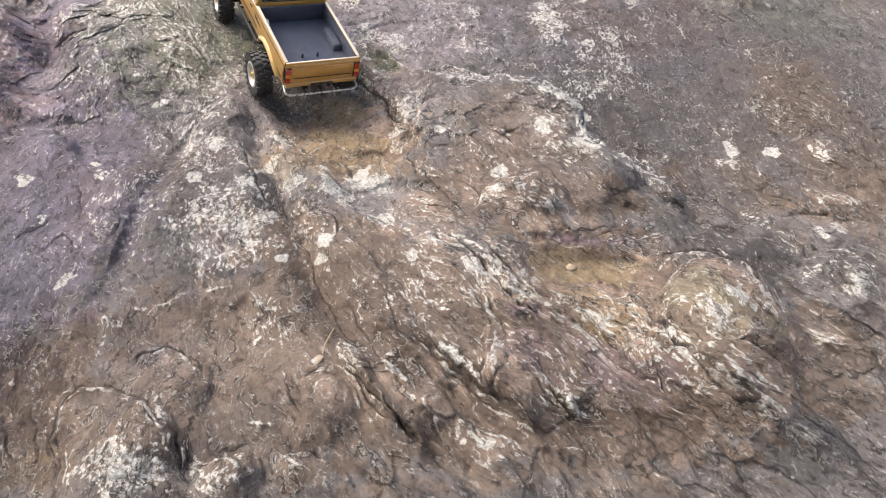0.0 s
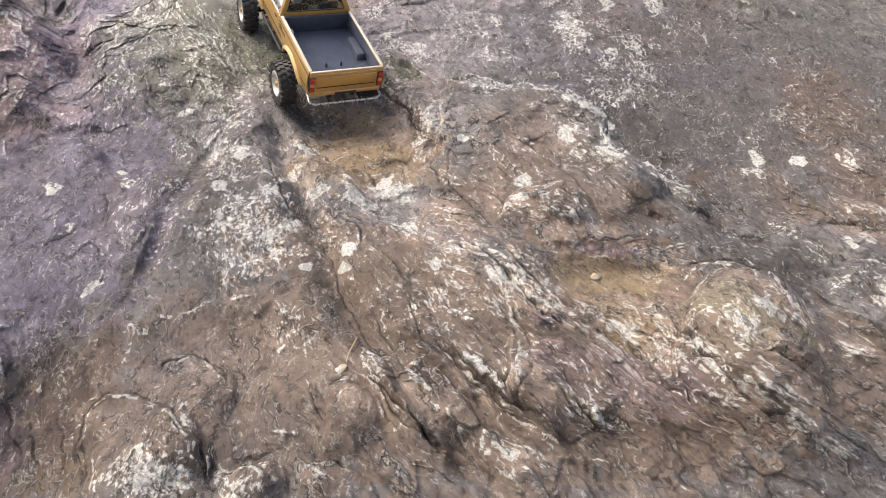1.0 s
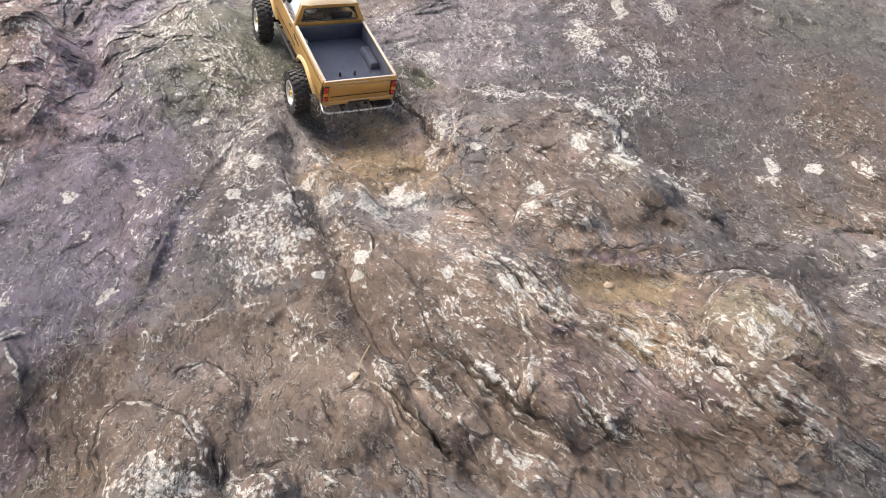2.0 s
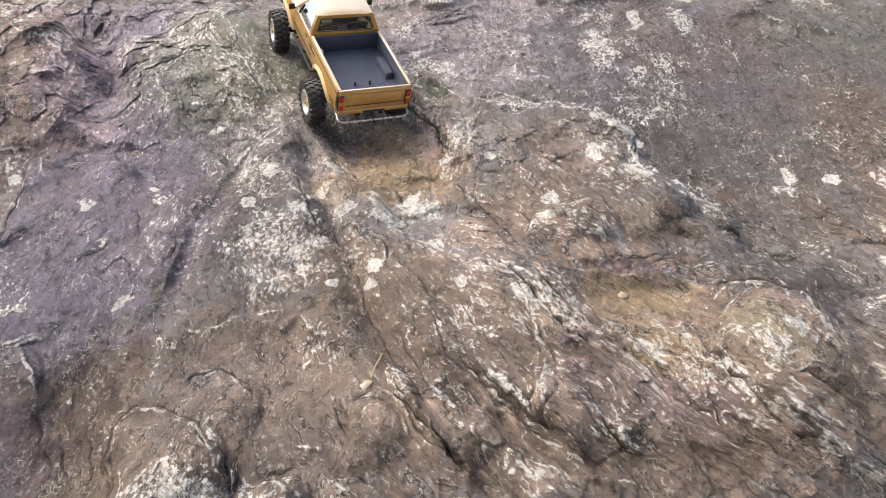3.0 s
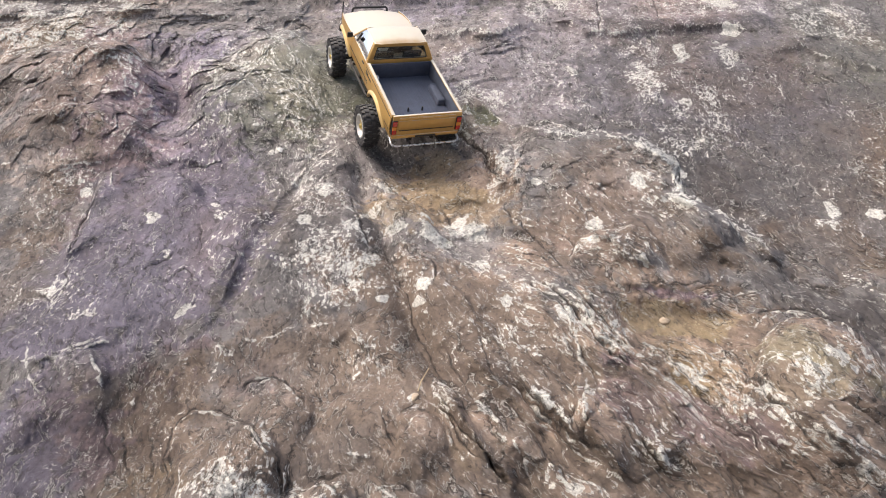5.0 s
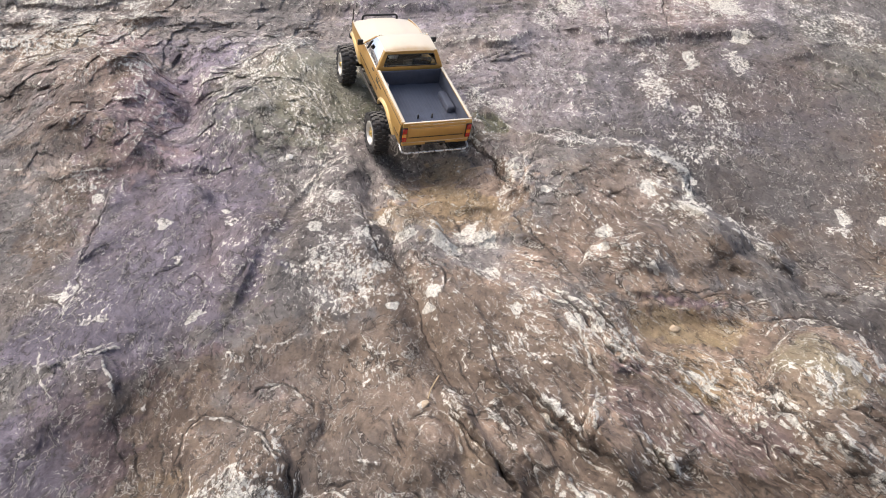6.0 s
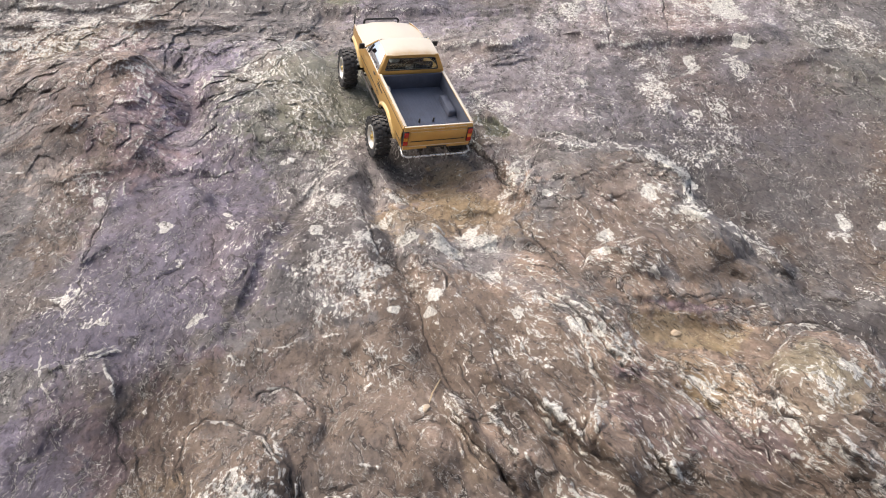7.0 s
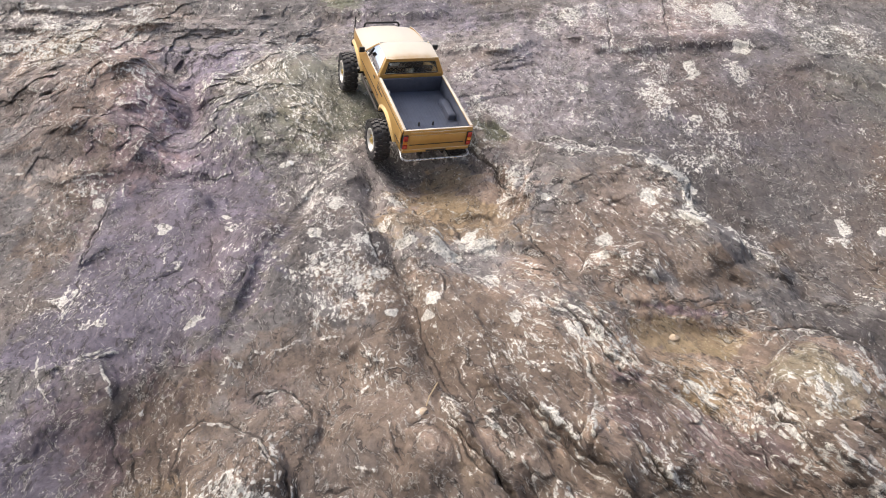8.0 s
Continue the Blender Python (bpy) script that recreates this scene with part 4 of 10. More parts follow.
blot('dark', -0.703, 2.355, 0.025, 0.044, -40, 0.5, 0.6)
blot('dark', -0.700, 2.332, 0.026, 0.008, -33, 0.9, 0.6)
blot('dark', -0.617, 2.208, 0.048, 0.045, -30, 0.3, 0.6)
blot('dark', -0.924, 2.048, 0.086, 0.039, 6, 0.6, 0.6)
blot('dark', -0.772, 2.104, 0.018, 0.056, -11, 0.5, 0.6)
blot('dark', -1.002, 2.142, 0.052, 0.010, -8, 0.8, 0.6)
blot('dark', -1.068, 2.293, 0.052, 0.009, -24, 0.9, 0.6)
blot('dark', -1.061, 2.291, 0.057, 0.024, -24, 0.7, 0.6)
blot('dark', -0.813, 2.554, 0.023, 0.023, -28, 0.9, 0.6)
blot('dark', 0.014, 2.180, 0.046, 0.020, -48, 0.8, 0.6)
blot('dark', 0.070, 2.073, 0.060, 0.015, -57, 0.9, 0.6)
# the truck's shade beneath its tail, put into the colour
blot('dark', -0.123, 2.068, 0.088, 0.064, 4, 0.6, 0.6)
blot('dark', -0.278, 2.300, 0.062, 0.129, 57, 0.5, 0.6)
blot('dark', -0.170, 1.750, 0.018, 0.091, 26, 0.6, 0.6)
# blocks high on the slope
dome(-1.016, 2.421, 0.198, 0.152, -10, 0.03, 0.5)
dome(-1.001, 2.200, 0.094, 0.112, 19, 0.022, 0.5)
dome(-0.830, 2.125, 0.124, 0.069, -17, 0.02, 0.5)
dome(-0.916, 2.470, 0.070, 0.158, 16, 0.018, 0.8)
dome(-0.647, 2.397, 0.074, 0.124, 36, 0.022, 0.5)
dome(-0.501, 2.280, 0.092, 0.132, 45, 0.016, 0.6)
dome(-0.596, 1.921, 0.100, 0.057, -25, 0.016, 0.5)
dome(-0.505, 2.612, 0.098, 0.076, 54, 0.02, 0.5)
dome(-0.638, 2.664, 0.109, 0.079, 20, 0.018, 0.5)
dome(-1.064, 2.708, 0.176, 0.065, 1, 0.018, 0.5)
dome(-0.899, 2.745, 0.133, 0.059, 0, 0.014, 0.5)
dome(0.058, 2.604, 0.141, 0.146, 25, 0.014, 0.7)
blot('light', 0.172, 2.328, 0.132, 0.221, 2, 0.6, 0.6)
blot('light', -0.021, 2.433, 0.075, 0.150, -4, 0.6, 0.6)
blot('light', 0.100, 2.153, 0.061, 0.148, -17, 0.5, 0.6)
blot('light', -0.291, 2.587, 0.096, 0.169, 20, 0.5, 0.6)
blot('light', -0.325, 2.114, 0.066, 0.108, 4, 0.4, 0.6)
blot('light', 0.363, 2.697, 0.194, 0.135, 3, 0.5, 0.6)
blot('light', -0.488, 2.323, 0.111, 0.151, 16, 0.3, 0.6)
# strands of the fold between the buttress and the hollow
seam([(0.103, 1.722), (0.157, 1.660), (0.202, 1.631), (0.234, 1.581), (0.290, 1.519), (0.337, 1.459)], 0.0028, 1.0)
seam([(0.121, 1.647), (0.177, 1.605), (0.212, 1.542), (0.218, 1.475), (0.238, 1.415)], 0.0024, 0.9)
seam([(0.191, 1.616), (0.252, 1.604), (0.306, 1.557), (0.352, 1.511), (0.395, 1.454), (0.432, 1.431)], 0.0035, 1.0)
seam([(0.221, 1.574), (0.274, 1.542), (0.316, 1.486)], 0.0022, 0.8)
seam([(0.352, 1.511), (0.405, 1.438), (0.443, 1.402), (0.481, 1.349)], 0.0026, 0.85)
seam([(0.385, 1.468), (0.428, 1.415), (0.462, 1.371)], 0.0022, 0.8)
seam([(0.475, 1.546), (0.469, 1.451), (0.513, 1.371), (0.539, 1.314)], 0.0026, 0.8)
seam([(0.251, 1.598), (0.320, 1.590), (0.375, 1.559)], 0.002, 0.7)
seam([(0.571, 1.557), (0.640, 1.590), (0.679, 1.583), (0.662, 1.475)], 0.004, 0.9)
seam([(0.043, 1.715), (0.099, 1.714), (0.145, 1.691)], 0.0022, 0.8)
seam([(0.518, 1.511), (0.525, 1.410), (0.569, 1.377)], 0.002, 0.7)
seam([(0.421, 1.500), (0.455, 1.431), (0.464, 1.389)], 0.002, 0.7)
crack([(0.164, 1.321), (0.212, 1.273), (0.253, 1.237)], 0.014, 0.006)
crack([(0.250, 1.322), (0.294, 1.259), (0.316, 1.236)], 0.012, 0.005)
crack([(-0.008, 1.320), (0.034, 1.254), (0.078, 1.235)], 0.01, 0.005)
crack([(0.489, 1.516), (0.500, 1.438)], 0.012, 0.005)
crack([(0.195, 1.586), (0.244, 1.526), (0.293, 1.471)], 0.014, 0.005)
crack([(0.129, 1.634), (0.184, 1.576), (0.212, 1.525)], 0.01, 0.004)
crack([(0.482, 1.392), (0.486, 1.334)], 0.016, 0.006)
crack([(0.369, 1.485), (0.415, 1.429), (0.449, 1.380)], 0.01, 0.004)
blot('light', 0.226, 1.308, 0.023, 0.055, 15, 0.6, 0.6)
blot('light', 0.144, 1.566, 0.064, 0.046, -34, 0.3, 0.6)
blot('light', 0.455, 1.431, 0.064, 0.020, -57, 0.4, 0.6)
seam([(0.557, 1.315), (0.606, 1.250), (0.657, 1.190), (0.708, 1.153)], 0.008, 1.0)
seam([(0.585, 1.267), (0.624, 1.214), (0.676, 1.159)], 0.004, 0.9)
seam([(0.748, 1.413), (0.795, 1.391), (0.834, 1.368)], 0.004, 0.8)
seam([(0.793, 1.444), (0.829, 1.400), (0.841, 1.367)], 0.003, 0.8)
seam([(0.702, 1.571), (0.701, 1.491), (0.723, 1.444), (0.735, 1.395)], 0.006, 1.0)
seam([(0.282, 1.187), (0.354, 1.182)], 0.003, 0.8)
seam([(0.544, 1.340), (0.580, 1.285), (0.615, 1.235)], 0.0028, 0.8)
seam([(0.599, 1.261), (0.634, 1.227), (0.688, 1.177), (0.736, 1.127)], 0.0025, 0.7)
seam([(0.854, 1.455), (0.904, 1.429)], 0.003, 0.7)
seam([(0.155, 1.212), (0.186, 1.169), (0.222, 1.147)], 0.0025, 0.7)
crack([(0.279, 1.285), (0.315, 1.271), (0.324, 1.230), (0.345, 1.225)], 0.012, 0.005)
crack([(0.233, 1.335), (0.210, 1.286), (0.223, 1.240)], 0.012, 0.005)
crack([(0.297, 1.174), (0.343, 1.152)], 0.012, 0.005)
crack([(0.659, 1.242), (0.706, 1.191), (0.757, 1.169)], 0.01, 0.005)
crack([(0.780, 1.327), (0.833, 1.298), (0.881, 1.308)], 0.01, 0.005)
blot('crust', 0.900, 1.467, 0.011, 0.010, 4, 0.7, 0.6)
blot('crust', 0.785, 1.380, 0.019, 0.013, -32, 0.6, 0.6)
blot('crust', 0.915, 1.642, 0.009, 0.016, 4, 1.0, 0.6)
blot('crust', 0.828, 1.910, 0.010, 0.037, -12, 0.7, 0.6)
blot('crust', 0.931, 1.892, 0.016, 0.014, 0, 1.0, 0.6)
blot('moss', 0.696, 1.390, 0.030, 0.028, -19, 0.6, 0.6)
blot('moss', 0.655, 1.391, 0.037, 0.022, 9, 0.4, 0.6)
# old blocks and layers high on the slope
seam([(-1.405, 2.725), (-1.268, 2.661), (-1.141, 2.640), (-1.050, 2.620), (-1.010, 2.582)], 0.0035, 0.9)
seam([(-1.246, 2.487), (-1.208, 2.514), (-1.079, 2.480)], 0.003, 0.8)
seam([(-1.183, 2.402), (-1.126, 2.351), (-1.032, 2.288)], 0.003, 1.0)
seam([(-1.030, 2.166), (-0.961, 2.151), (-0.912, 2.085)], 0.003, 0.9)
seam([(-0.876, 2.227), (-0.815, 2.244), (-0.791, 2.230)], 0.004, 0.9)
seam([(-0.844, 2.305), (-0.809, 2.254)], 0.003, 0.9)
seam([(-0.707, 2.400), (-0.682, 2.462), (-0.625, 2.490), (-0.565, 2.366)], 0.0035, 0.9)
seam([(-0.894, 2.744), (-0.734, 2.798), (-0.548, 2.744)], 0.003, 0.8)
seam([(-0.638, 2.682), (-0.475, 2.737), (-0.377, 2.621)], 0.003, 0.8)
seam([(-0.649, 2.578), (-0.566, 2.665), (-0.457, 2.824)], 0.003, 0.8)
seam([(-1.473, 2.878), (-1.283, 2.845), (-1.078, 2.785)], 0.003, 0.8)
seam([(-1.295, 2.888), (-1.122, 2.904), (-0.879, 2.871)], 0.003, 0.8)
seam([(-0.516, 2.591), (-0.386, 2.342), (-0.329, 2.208)], 0.0028, 0.9)
seam([(-0.541, 2.469), (-0.410, 2.302), (-0.332, 2.179)], 0.0028, 0.9)
seam([(-0.430, 2.453), (-0.354, 2.319)], 0.0028, 0.8)
seam([(-0.569, 2.446), (-0.441, 2.230), (-0.387, 2.162)], 0.0028, 0.8)
seam([(-1.069, 2.003), (-0.926, 1.983), (-0.797, 2.013)], 0.003, 0.8)
seam([(-0.794, 2.871), (-0.621, 2.904), (-0.466, 2.877)], 0.003, 0.7)
crack([(-0.733, 2.449), (-0.683, 2.307)], 0.012, 0.005)
crack([(-0.919, 2.114), (-0.897, 2.064)], 0.01, 0.004)
crack([(-0.483, 2.149), (-0.445, 2.114)], 0.01, 0.004)
crack([(-1.385, 2.674), (-1.187, 2.628), (-0.936, 2.416)], 0.014, 0.006)
crack([(-0.649, 2.563), (-0.510, 2.544), (-0.446, 2.757)], 0.012, 0.005)
crack([(-0.886, 2.713), (-0.729, 2.764), (-0.545, 2.707)], 0.012, 0.005)
crack([(-0.446, 2.451), (-0.364, 2.295)], 0.01, 0.004)
crack([(-0.518, 2.467), (-0.395, 2.310), (-0.330, 2.195)], 0.01, 0.004)
crack([(-1.463, 2.844), (-1.221, 2.772), (-0.979, 2.797)], 0.012, 0.005)
# cavities among the blocks, their shade painted dark
blot('dark', -1.141, 2.337, 0.089, 0.010, -40, 0.7, 0.6)
blot('dark', -0.826, 2.578, 0.016, 0.025, -18, 1.0, 0.6)
blot('dark', -0.999, 2.070, 0.098, 0.061, -9, 0.7, 0.6)
blot('dark', -0.682, 2.324, 0.104, 0.057, -52, 0.5, 0.6)
blot('dark', -0.874, 2.063, 0.072, 0.049, 14, 0.5, 0.6)
blot('light', -1.069, 2.512, 0.092, 0.049, 53, 0.5, 0.6)
blot('light', -0.737, 2.335, 0.076, 0.133, -21, 0.4, 0.6)
blot('light', -0.813, 2.166, 0.042, 0.055, 55, 0.5, 0.6)
blot('light', -0.895, 1.971, 0.067, 0.016, 9, 0.5, 0.6)
blot('light', -0.465, 2.485, 0.115, 0.087, 46, 0.5, 0.6)
blot('light', -0.313, 2.889, 0.112, 0.090, 5, 0.4, 0.6)
blot('crust', 0.817, 2.912, 0.047, 0.101, -7, 1.0, 0.4)
blot('crust', 0.813, 2.691, 0.026, 0.026, -3, 1.0, 0.4)
# bundles of frayed ribs
strands(0.264, 1.563, 0.105, 0.045, -43, 0.75, 98)
strands(0.204, 1.585, 0.058, 0.031, -19, 0.68, 112)
strands(0.217, 1.474, 0.060, 0.014, -79, 0.6, 98)
strands(0.327, 1.520, 0.074, 0.028, -57, 0.68, 112)
strands(0.404, 1.432, 0.074, 0.039, -37, 0.6, 98)
strands(0.491, 1.378, 0.086, 0.021, -58, 0.75, 105)
strands(0.430, 1.388, 0.073, 0.050, -59, 0.52, 98)
strands(0.565, 1.285, 0.078, 0.016, -48, 0.52, 98)
strands(0.136, 1.647, 0.056, 0.017, -35, 0.52, 112)
strands(0.143, 1.331, 0.085, 0.015, -50, 0.45, 98)
strands(0.066, 1.273, 0.067, 0.015, -49, 0.45, 98)
strands(0.333, 1.470, 0.040, 0.025, -40, 0.52, 112)
strands(-0.375, 2.283, 0.184, 0.066, -63, 0.7, 60)
strands(-0.495, 2.443, 0.261, 0.025, 77, 0.8, 70)
strands(-0.649, 2.650, 0.154, 0.040, 31, 0.7, 70)
strands(-1.134, 2.682, 0.181, 0.038, -6, 0.7, 70)
strands(-1.031, 2.499, 0.110, 0.073, 39, 0.7, 70)
strands(-0.889, 2.718, 0.129, 0.037, 22, 0.6, 70)
strands(-0.318, 2.784, 0.116, 0.052, 26, 0.5, 70)
strands(-0.849, 2.294, 0.089, 0.030, -67, 0.5, 60)
strands(-0.833, 2.083, 0.051, 0.079, -62, 0.5, 60)
strands(-0.904, 2.137, 0.099, 0.052, -64, 0.5, 60)
strands(-0.770, 2.073, 0.145, 0.015, 95, 0.7, 70)
strands(-0.523, 1.322, 0.144, 0.038, -71, 0.5, 50)
strands(-0.682, 1.383, 0.066, 0.025, -56, 0.6, 70)
strands(-0.851, 1.936, 0.116, 0.022, -13, 0.6, 70)
strands(-0.102, 1.913, 0.065, 0.094, -9, 0.6, 80)
strands(-0.048, 1.341, 0.063, 0.020, -44, 0.5, 70)
strands(0.236, 1.341, 0.061, 0.023, -69, 0.5, 70)
# threads of the fold, the boulders' rims and the ledges
seam([(0.191, 1.547), (0.216, 1.504), (0.220, 1.464), (0.224, 1.436), (0.238, 1.417), (0.245, 1.379)], 0.0026, 1)
seam([(0.271, 1.521), (0.273, 1.486), (0.276, 1.471)], 0.0022, 0.9)
seam([(0.336, 1.501), (0.371, 1.468), (0.400, 1.446), (0.422, 1.439), (0.442, 1.428)], 0.0028, 1)
seam([(0.435, 1.502), (0.464, 1.494), (0.490, 1.466), (0.500, 1.441)], 0.0024, 0.9)
seam([(0.389, 1.480), (0.411, 1.454), (0.434, 1.436)], 0.0022, 0.9)
seam([(0.157, 1.627), (0.182, 1.603), (0.216, 1.586), (0.290, 1.571)], 0.0022, 0.8)
seam([(0.697, 1.547), (0.684, 1.474), (0.697, 1.443), (0.713, 1.421), (0.719, 1.398)], 0.006, 0.75)
seam([(0.571, 1.545), (0.619, 1.573), (0.655, 1.582)], 0.004, 0.7)
seam([(0.489, 1.603), (0.522, 1.619), (0.556, 1.627), (0.603, 1.626), (0.628, 1.618)], 0.003, 0.9)
seam([(0.341, 1.588), (0.404, 1.600), (0.480, 1.601)], 0.002, 0.7)
# bright rim of the boulder, its light put into the colour
seam([(-0.450, 1.317), (-0.445, 1.334), (-0.428, 1.347), (-0.410, 1.356), (-0.385, 1.348), (-0.370, 1.337)], 0.0045, 1)
seam([(-0.464, 1.302), (-0.454, 1.283), (-0.449, 1.265)], 0.0022, 0.8)
seam([(-0.707, 1.441), (-0.661, 1.465), (-0.632, 1.481), (-0.592, 1.498)], 0.003, 0.9)
seam([(-0.649, 1.471), (-0.639, 1.459), (-0.619, 1.426), (-0.610, 1.411), (-0.600, 1.378)], 0.003, 1)
seam([(-0.764, 1.475), (-0.742, 1.430), (-0.708, 1.396), (-0.692, 1.373)], 0.0026, 0.9)
seam([(-0.616, 1.304), (-0.612, 1.273), (-0.574, 1.270), (-0.564, 1.259)], 0.002, 0.8)
seam([(-0.873, 2.237), (-0.840, 2.235), (-0.815, 2.253)], 0.0026, 0.9)
seam([(-0.841, 2.308), (-0.827, 2.285), (-0.810, 2.254), (-0.790, 2.252)], 0.0024, 0.9)
seam([(-0.759, 2.254), (-0.760, 2.209), (-0.760, 2.109), (-0.768, 2.042)], 0.003, 0.8)
seam([(-0.784, 2.403), (-0.774, 2.456), (-0.731, 2.441)], 0.003, 0.9)
seam([(-0.682, 2.417), (-0.665, 2.474), (-0.632, 2.460), (-0.605, 2.347), (-0.586, 2.237)], 0.0026, 0.8)
seam([(-0.911, 1.968), (-0.872, 1.976), (-0.835, 1.993), (-0.790, 2.004)], 0.0026, 0.9)
seam([(-1.136, 2.426), (-1.110, 2.457), (-1.067, 2.463), (-0.950, 2.348)], 0.0024, 0.8)
seam([(-0.941, 2.090), (-0.922, 2.063)], 0.0022, 0.8)
seam([(-0.079, 1.279), (-0.074, 1.294), (-0.063, 1.305), (-0.041, 1.327)], 0.002, 0.8)
seam([(-0.314, 1.317), (-0.288, 1.276), (-0.271, 1.235)], 0.003, 0.9)
crack([(0.339, 1.621), (0.413, 1.630), (0.468, 1.651), (0.521, 1.645)], 0.006, 0.004)
crack([(0.513, 1.480), (0.509, 1.437), (0.523, 1.366), (0.562, 1.342)], 0.006, 0.004)
crack([(0.680, 1.484), (0.682, 1.462), (0.691, 1.441)], 0.008, 0.004)
crack([(0.294, 1.545), (0.312, 1.514), (0.331, 1.483)], 0.008, 0.004)
crack([(0.274, 1.446), (0.289, 1.423)], 0.012, 0.005)
crack([(0.105, 1.391), (0.139, 1.346), (0.173, 1.309)], 0.008, 0.004)
crack([(0.204, 1.345), (0.194, 1.319), (0.183, 1.306)], 0.008, 0.004)
crack([(0.258, 1.346), (0.262, 1.296)], 0.008, 0.004)
crack([(-1.141, 2.356), (-1.067, 2.285), (-1.026, 2.284)], 0.006, 0.004)
crack([(-1.072, 2.185), (-1.002, 2.142), (-0.950, 2.140)], 0.006, 0.004)
blot('violet', 0.425, 1.612, 0.085, 0.007, 2, 1.0, 0.5)
blot('violet', -0.608, 1.275, 0.038, 0.056, 11, 0.4, 0.5)
blot('light', 0.252, 1.550, 0.079, 0.053, -39, 0.45, 0.6)
blot('light', 0.024, 2.459, 0.175, 0.347, 4, 1.0, 0.6)
blot('light', -0.732, 2.417, 0.116, 0.236, -32, 0.6, 0.6)
blot('light', -0.919, 2.694, 0.270, 0.105, 2, 0.6, 0.6)
blot('light', -0.031, 2.004, 0.074, 0.082, -2, 0.4, 0.6)
blot('light', -0.283, 2.443, 0.109, 0.175, 40, 0.5, 0.6)
blot('light', -0.106, 2.765, 0.156, 0.138, -3, 0.5, 0.6)
blot('light', -0.722, 2.589, 0.231, 0.110, -24, 0.4, 0.6)
blot('light', -0.976, 2.613, 0.134, 0.282, 3, 0.4, 0.6)
blot('light', -0.105, 1.845, 0.096, 0.038, 44, 0.5, 0.6)
blot('light', 0.442, 1.423, 0.035, 0.017, -45, 0.5, 0.6)
blot('warm', -1.011, 2.190, 0.034, 0.034, 16, 0.9, 0.6)
blot('warm', -1.087, 2.601, 0.051, 0.144, 14, 0.3, 0.6)
blot('warm', -0.523, 1.220, 0.050, 0.037, -10, 0.3, 0.6)
blot('moss', 0.582, 1.462, 0.066, 0.021, 1, 0.4, 0.6)
blot('moss', -0.660, 1.406, 0.037, 0.032, 2, 0.4, 0.6)
blot('moss', -1.151, 2.612, 0.073, 0.110, -9, 0.6, 0.6)
blot('dark', -0.656, 1.346, 0.058, 0.108, 2, 0.5, 0.8)
blot('dark', -0.512, 1.320, 0.061, 0.109, -12, 0.7, 0.8)
blot('dark', -0.690, 1.476, 0.084, 0.011, 6, 0.4, 0.8)
blot('dark', -0.544, 1.212, 0.062, 0.040, 2, 0.5, 0.8)
blot('dark', -0.169, 1.362, 0.052, 0.054, -9, 0.3, 0.8)
blot('dark', 0.066, 1.423, 0.096, 0.040, -52, 0.4, 0.8)
blot('dark', 0.080, 1.234, 0.046, 0.050, -52, 0.5, 0.8)
blot('dark', 0.248, 1.245, 0.029, 0.029, 10, 0.5, 0.8)
# rock beside the truck and the rims of the boulders
blot('lichen', 0.589, 1.402, 0.041, 0.018, -18, 0.75, 0.7)
blot('lichen', 0.592, 1.374, 0.025, 0.013, 3, 0.7, 0.7)
blot('lichen', 0.559, 1.437, 0.034, 0.017, -25, 0.4, 0.7)
blot('lichen', 0.640, 1.432, 0.024, 0.018, 4, 1.0, 0.7)
blot('lichen', -0.319, 1.192, 0.056, 0.030, 17, 0.9, 0.7)
blot('lichen', -0.003, 2.495, 0.029, 0.036, 22, 1.0, 0.7)
blot('lichen', 0.038, 2.340, 0.038, 0.075, -10, 1.0, 0.7)
blot('lichen', 0.090, 2.312, 0.064, 0.050, -25, 0.7, 0.7)
blot('lichen', 0.239, 2.468, 0.069, 0.154, -0, 0.6, 0.7)
blot('lichen', -0.309, 2.185, 0.053, 0.135, 10, 0.5, 0.7)
blot('moss', 0.066, 2.227, 0.051, 0.030, -26, 0.9, 0.6)
blot('moss', 0.036, 2.361, 0.021, 0.023, -18, 0.5, 0.6)
blot('dark', 0.066, 2.227, 0.046, 0.027, -24, 0.9, 0.6)
dome(0.069, 2.223, 0.057, 0.028, -43, -0.012, 0.8)
blot('light', 0.081, 2.425, 0.143, 0.226, 6, 0.9, 0.6)
blot('light', 0.186, 2.645, 0.197, 0.209, -5, 0.8, 0.6)
blot('light', -0.040, 2.620, 0.099, 0.179, -11, 0.9, 0.6)
blot('light', -0.382, 2.587, 0.091, 0.224, -0, 0.6, 0.6)
blot('light', -0.262, 2.137, 0.063, 0.083, 19, 0.7, 0.6)
blot('light', -0.397, 2.041, 0.084, 0.084, 9, 0.4, 0.6)
blot('light', -0.085, 2.013, 0.082, 0.072, 7, 0.5, 0.6)
crack([(0.073, 2.525), (0.109, 2.572), (0.157, 2.644)], 0.006, 0.004)
seam([(0.063, 2.249), (0.102, 2.235), (0.142, 2.203)], 0.004, 1.0)
seam([(-0.044, 2.635), (0.027, 2.633), (0.157, 2.673)], 0.003, 0.9)
seam([(-0.183, 2.073), (-0.147, 2.104), (-0.105, 2.087)], 0.003, 0.8)
crack([(-0.422, 1.173), (-0.459, 1.265), (-0.458, 1.317), (-0.436, 1.356), (-0.388, 1.360), (-0.326, 1.315), (-0.272, 1.258), (-0.250, 1.185)], 0.005, 0.004)
crack([(-0.371, 1.378), (-0.355, 1.413), (-0.306, 1.428), (-0.264, 1.393), (-0.249, 1.347)], 0.005, 0.004)
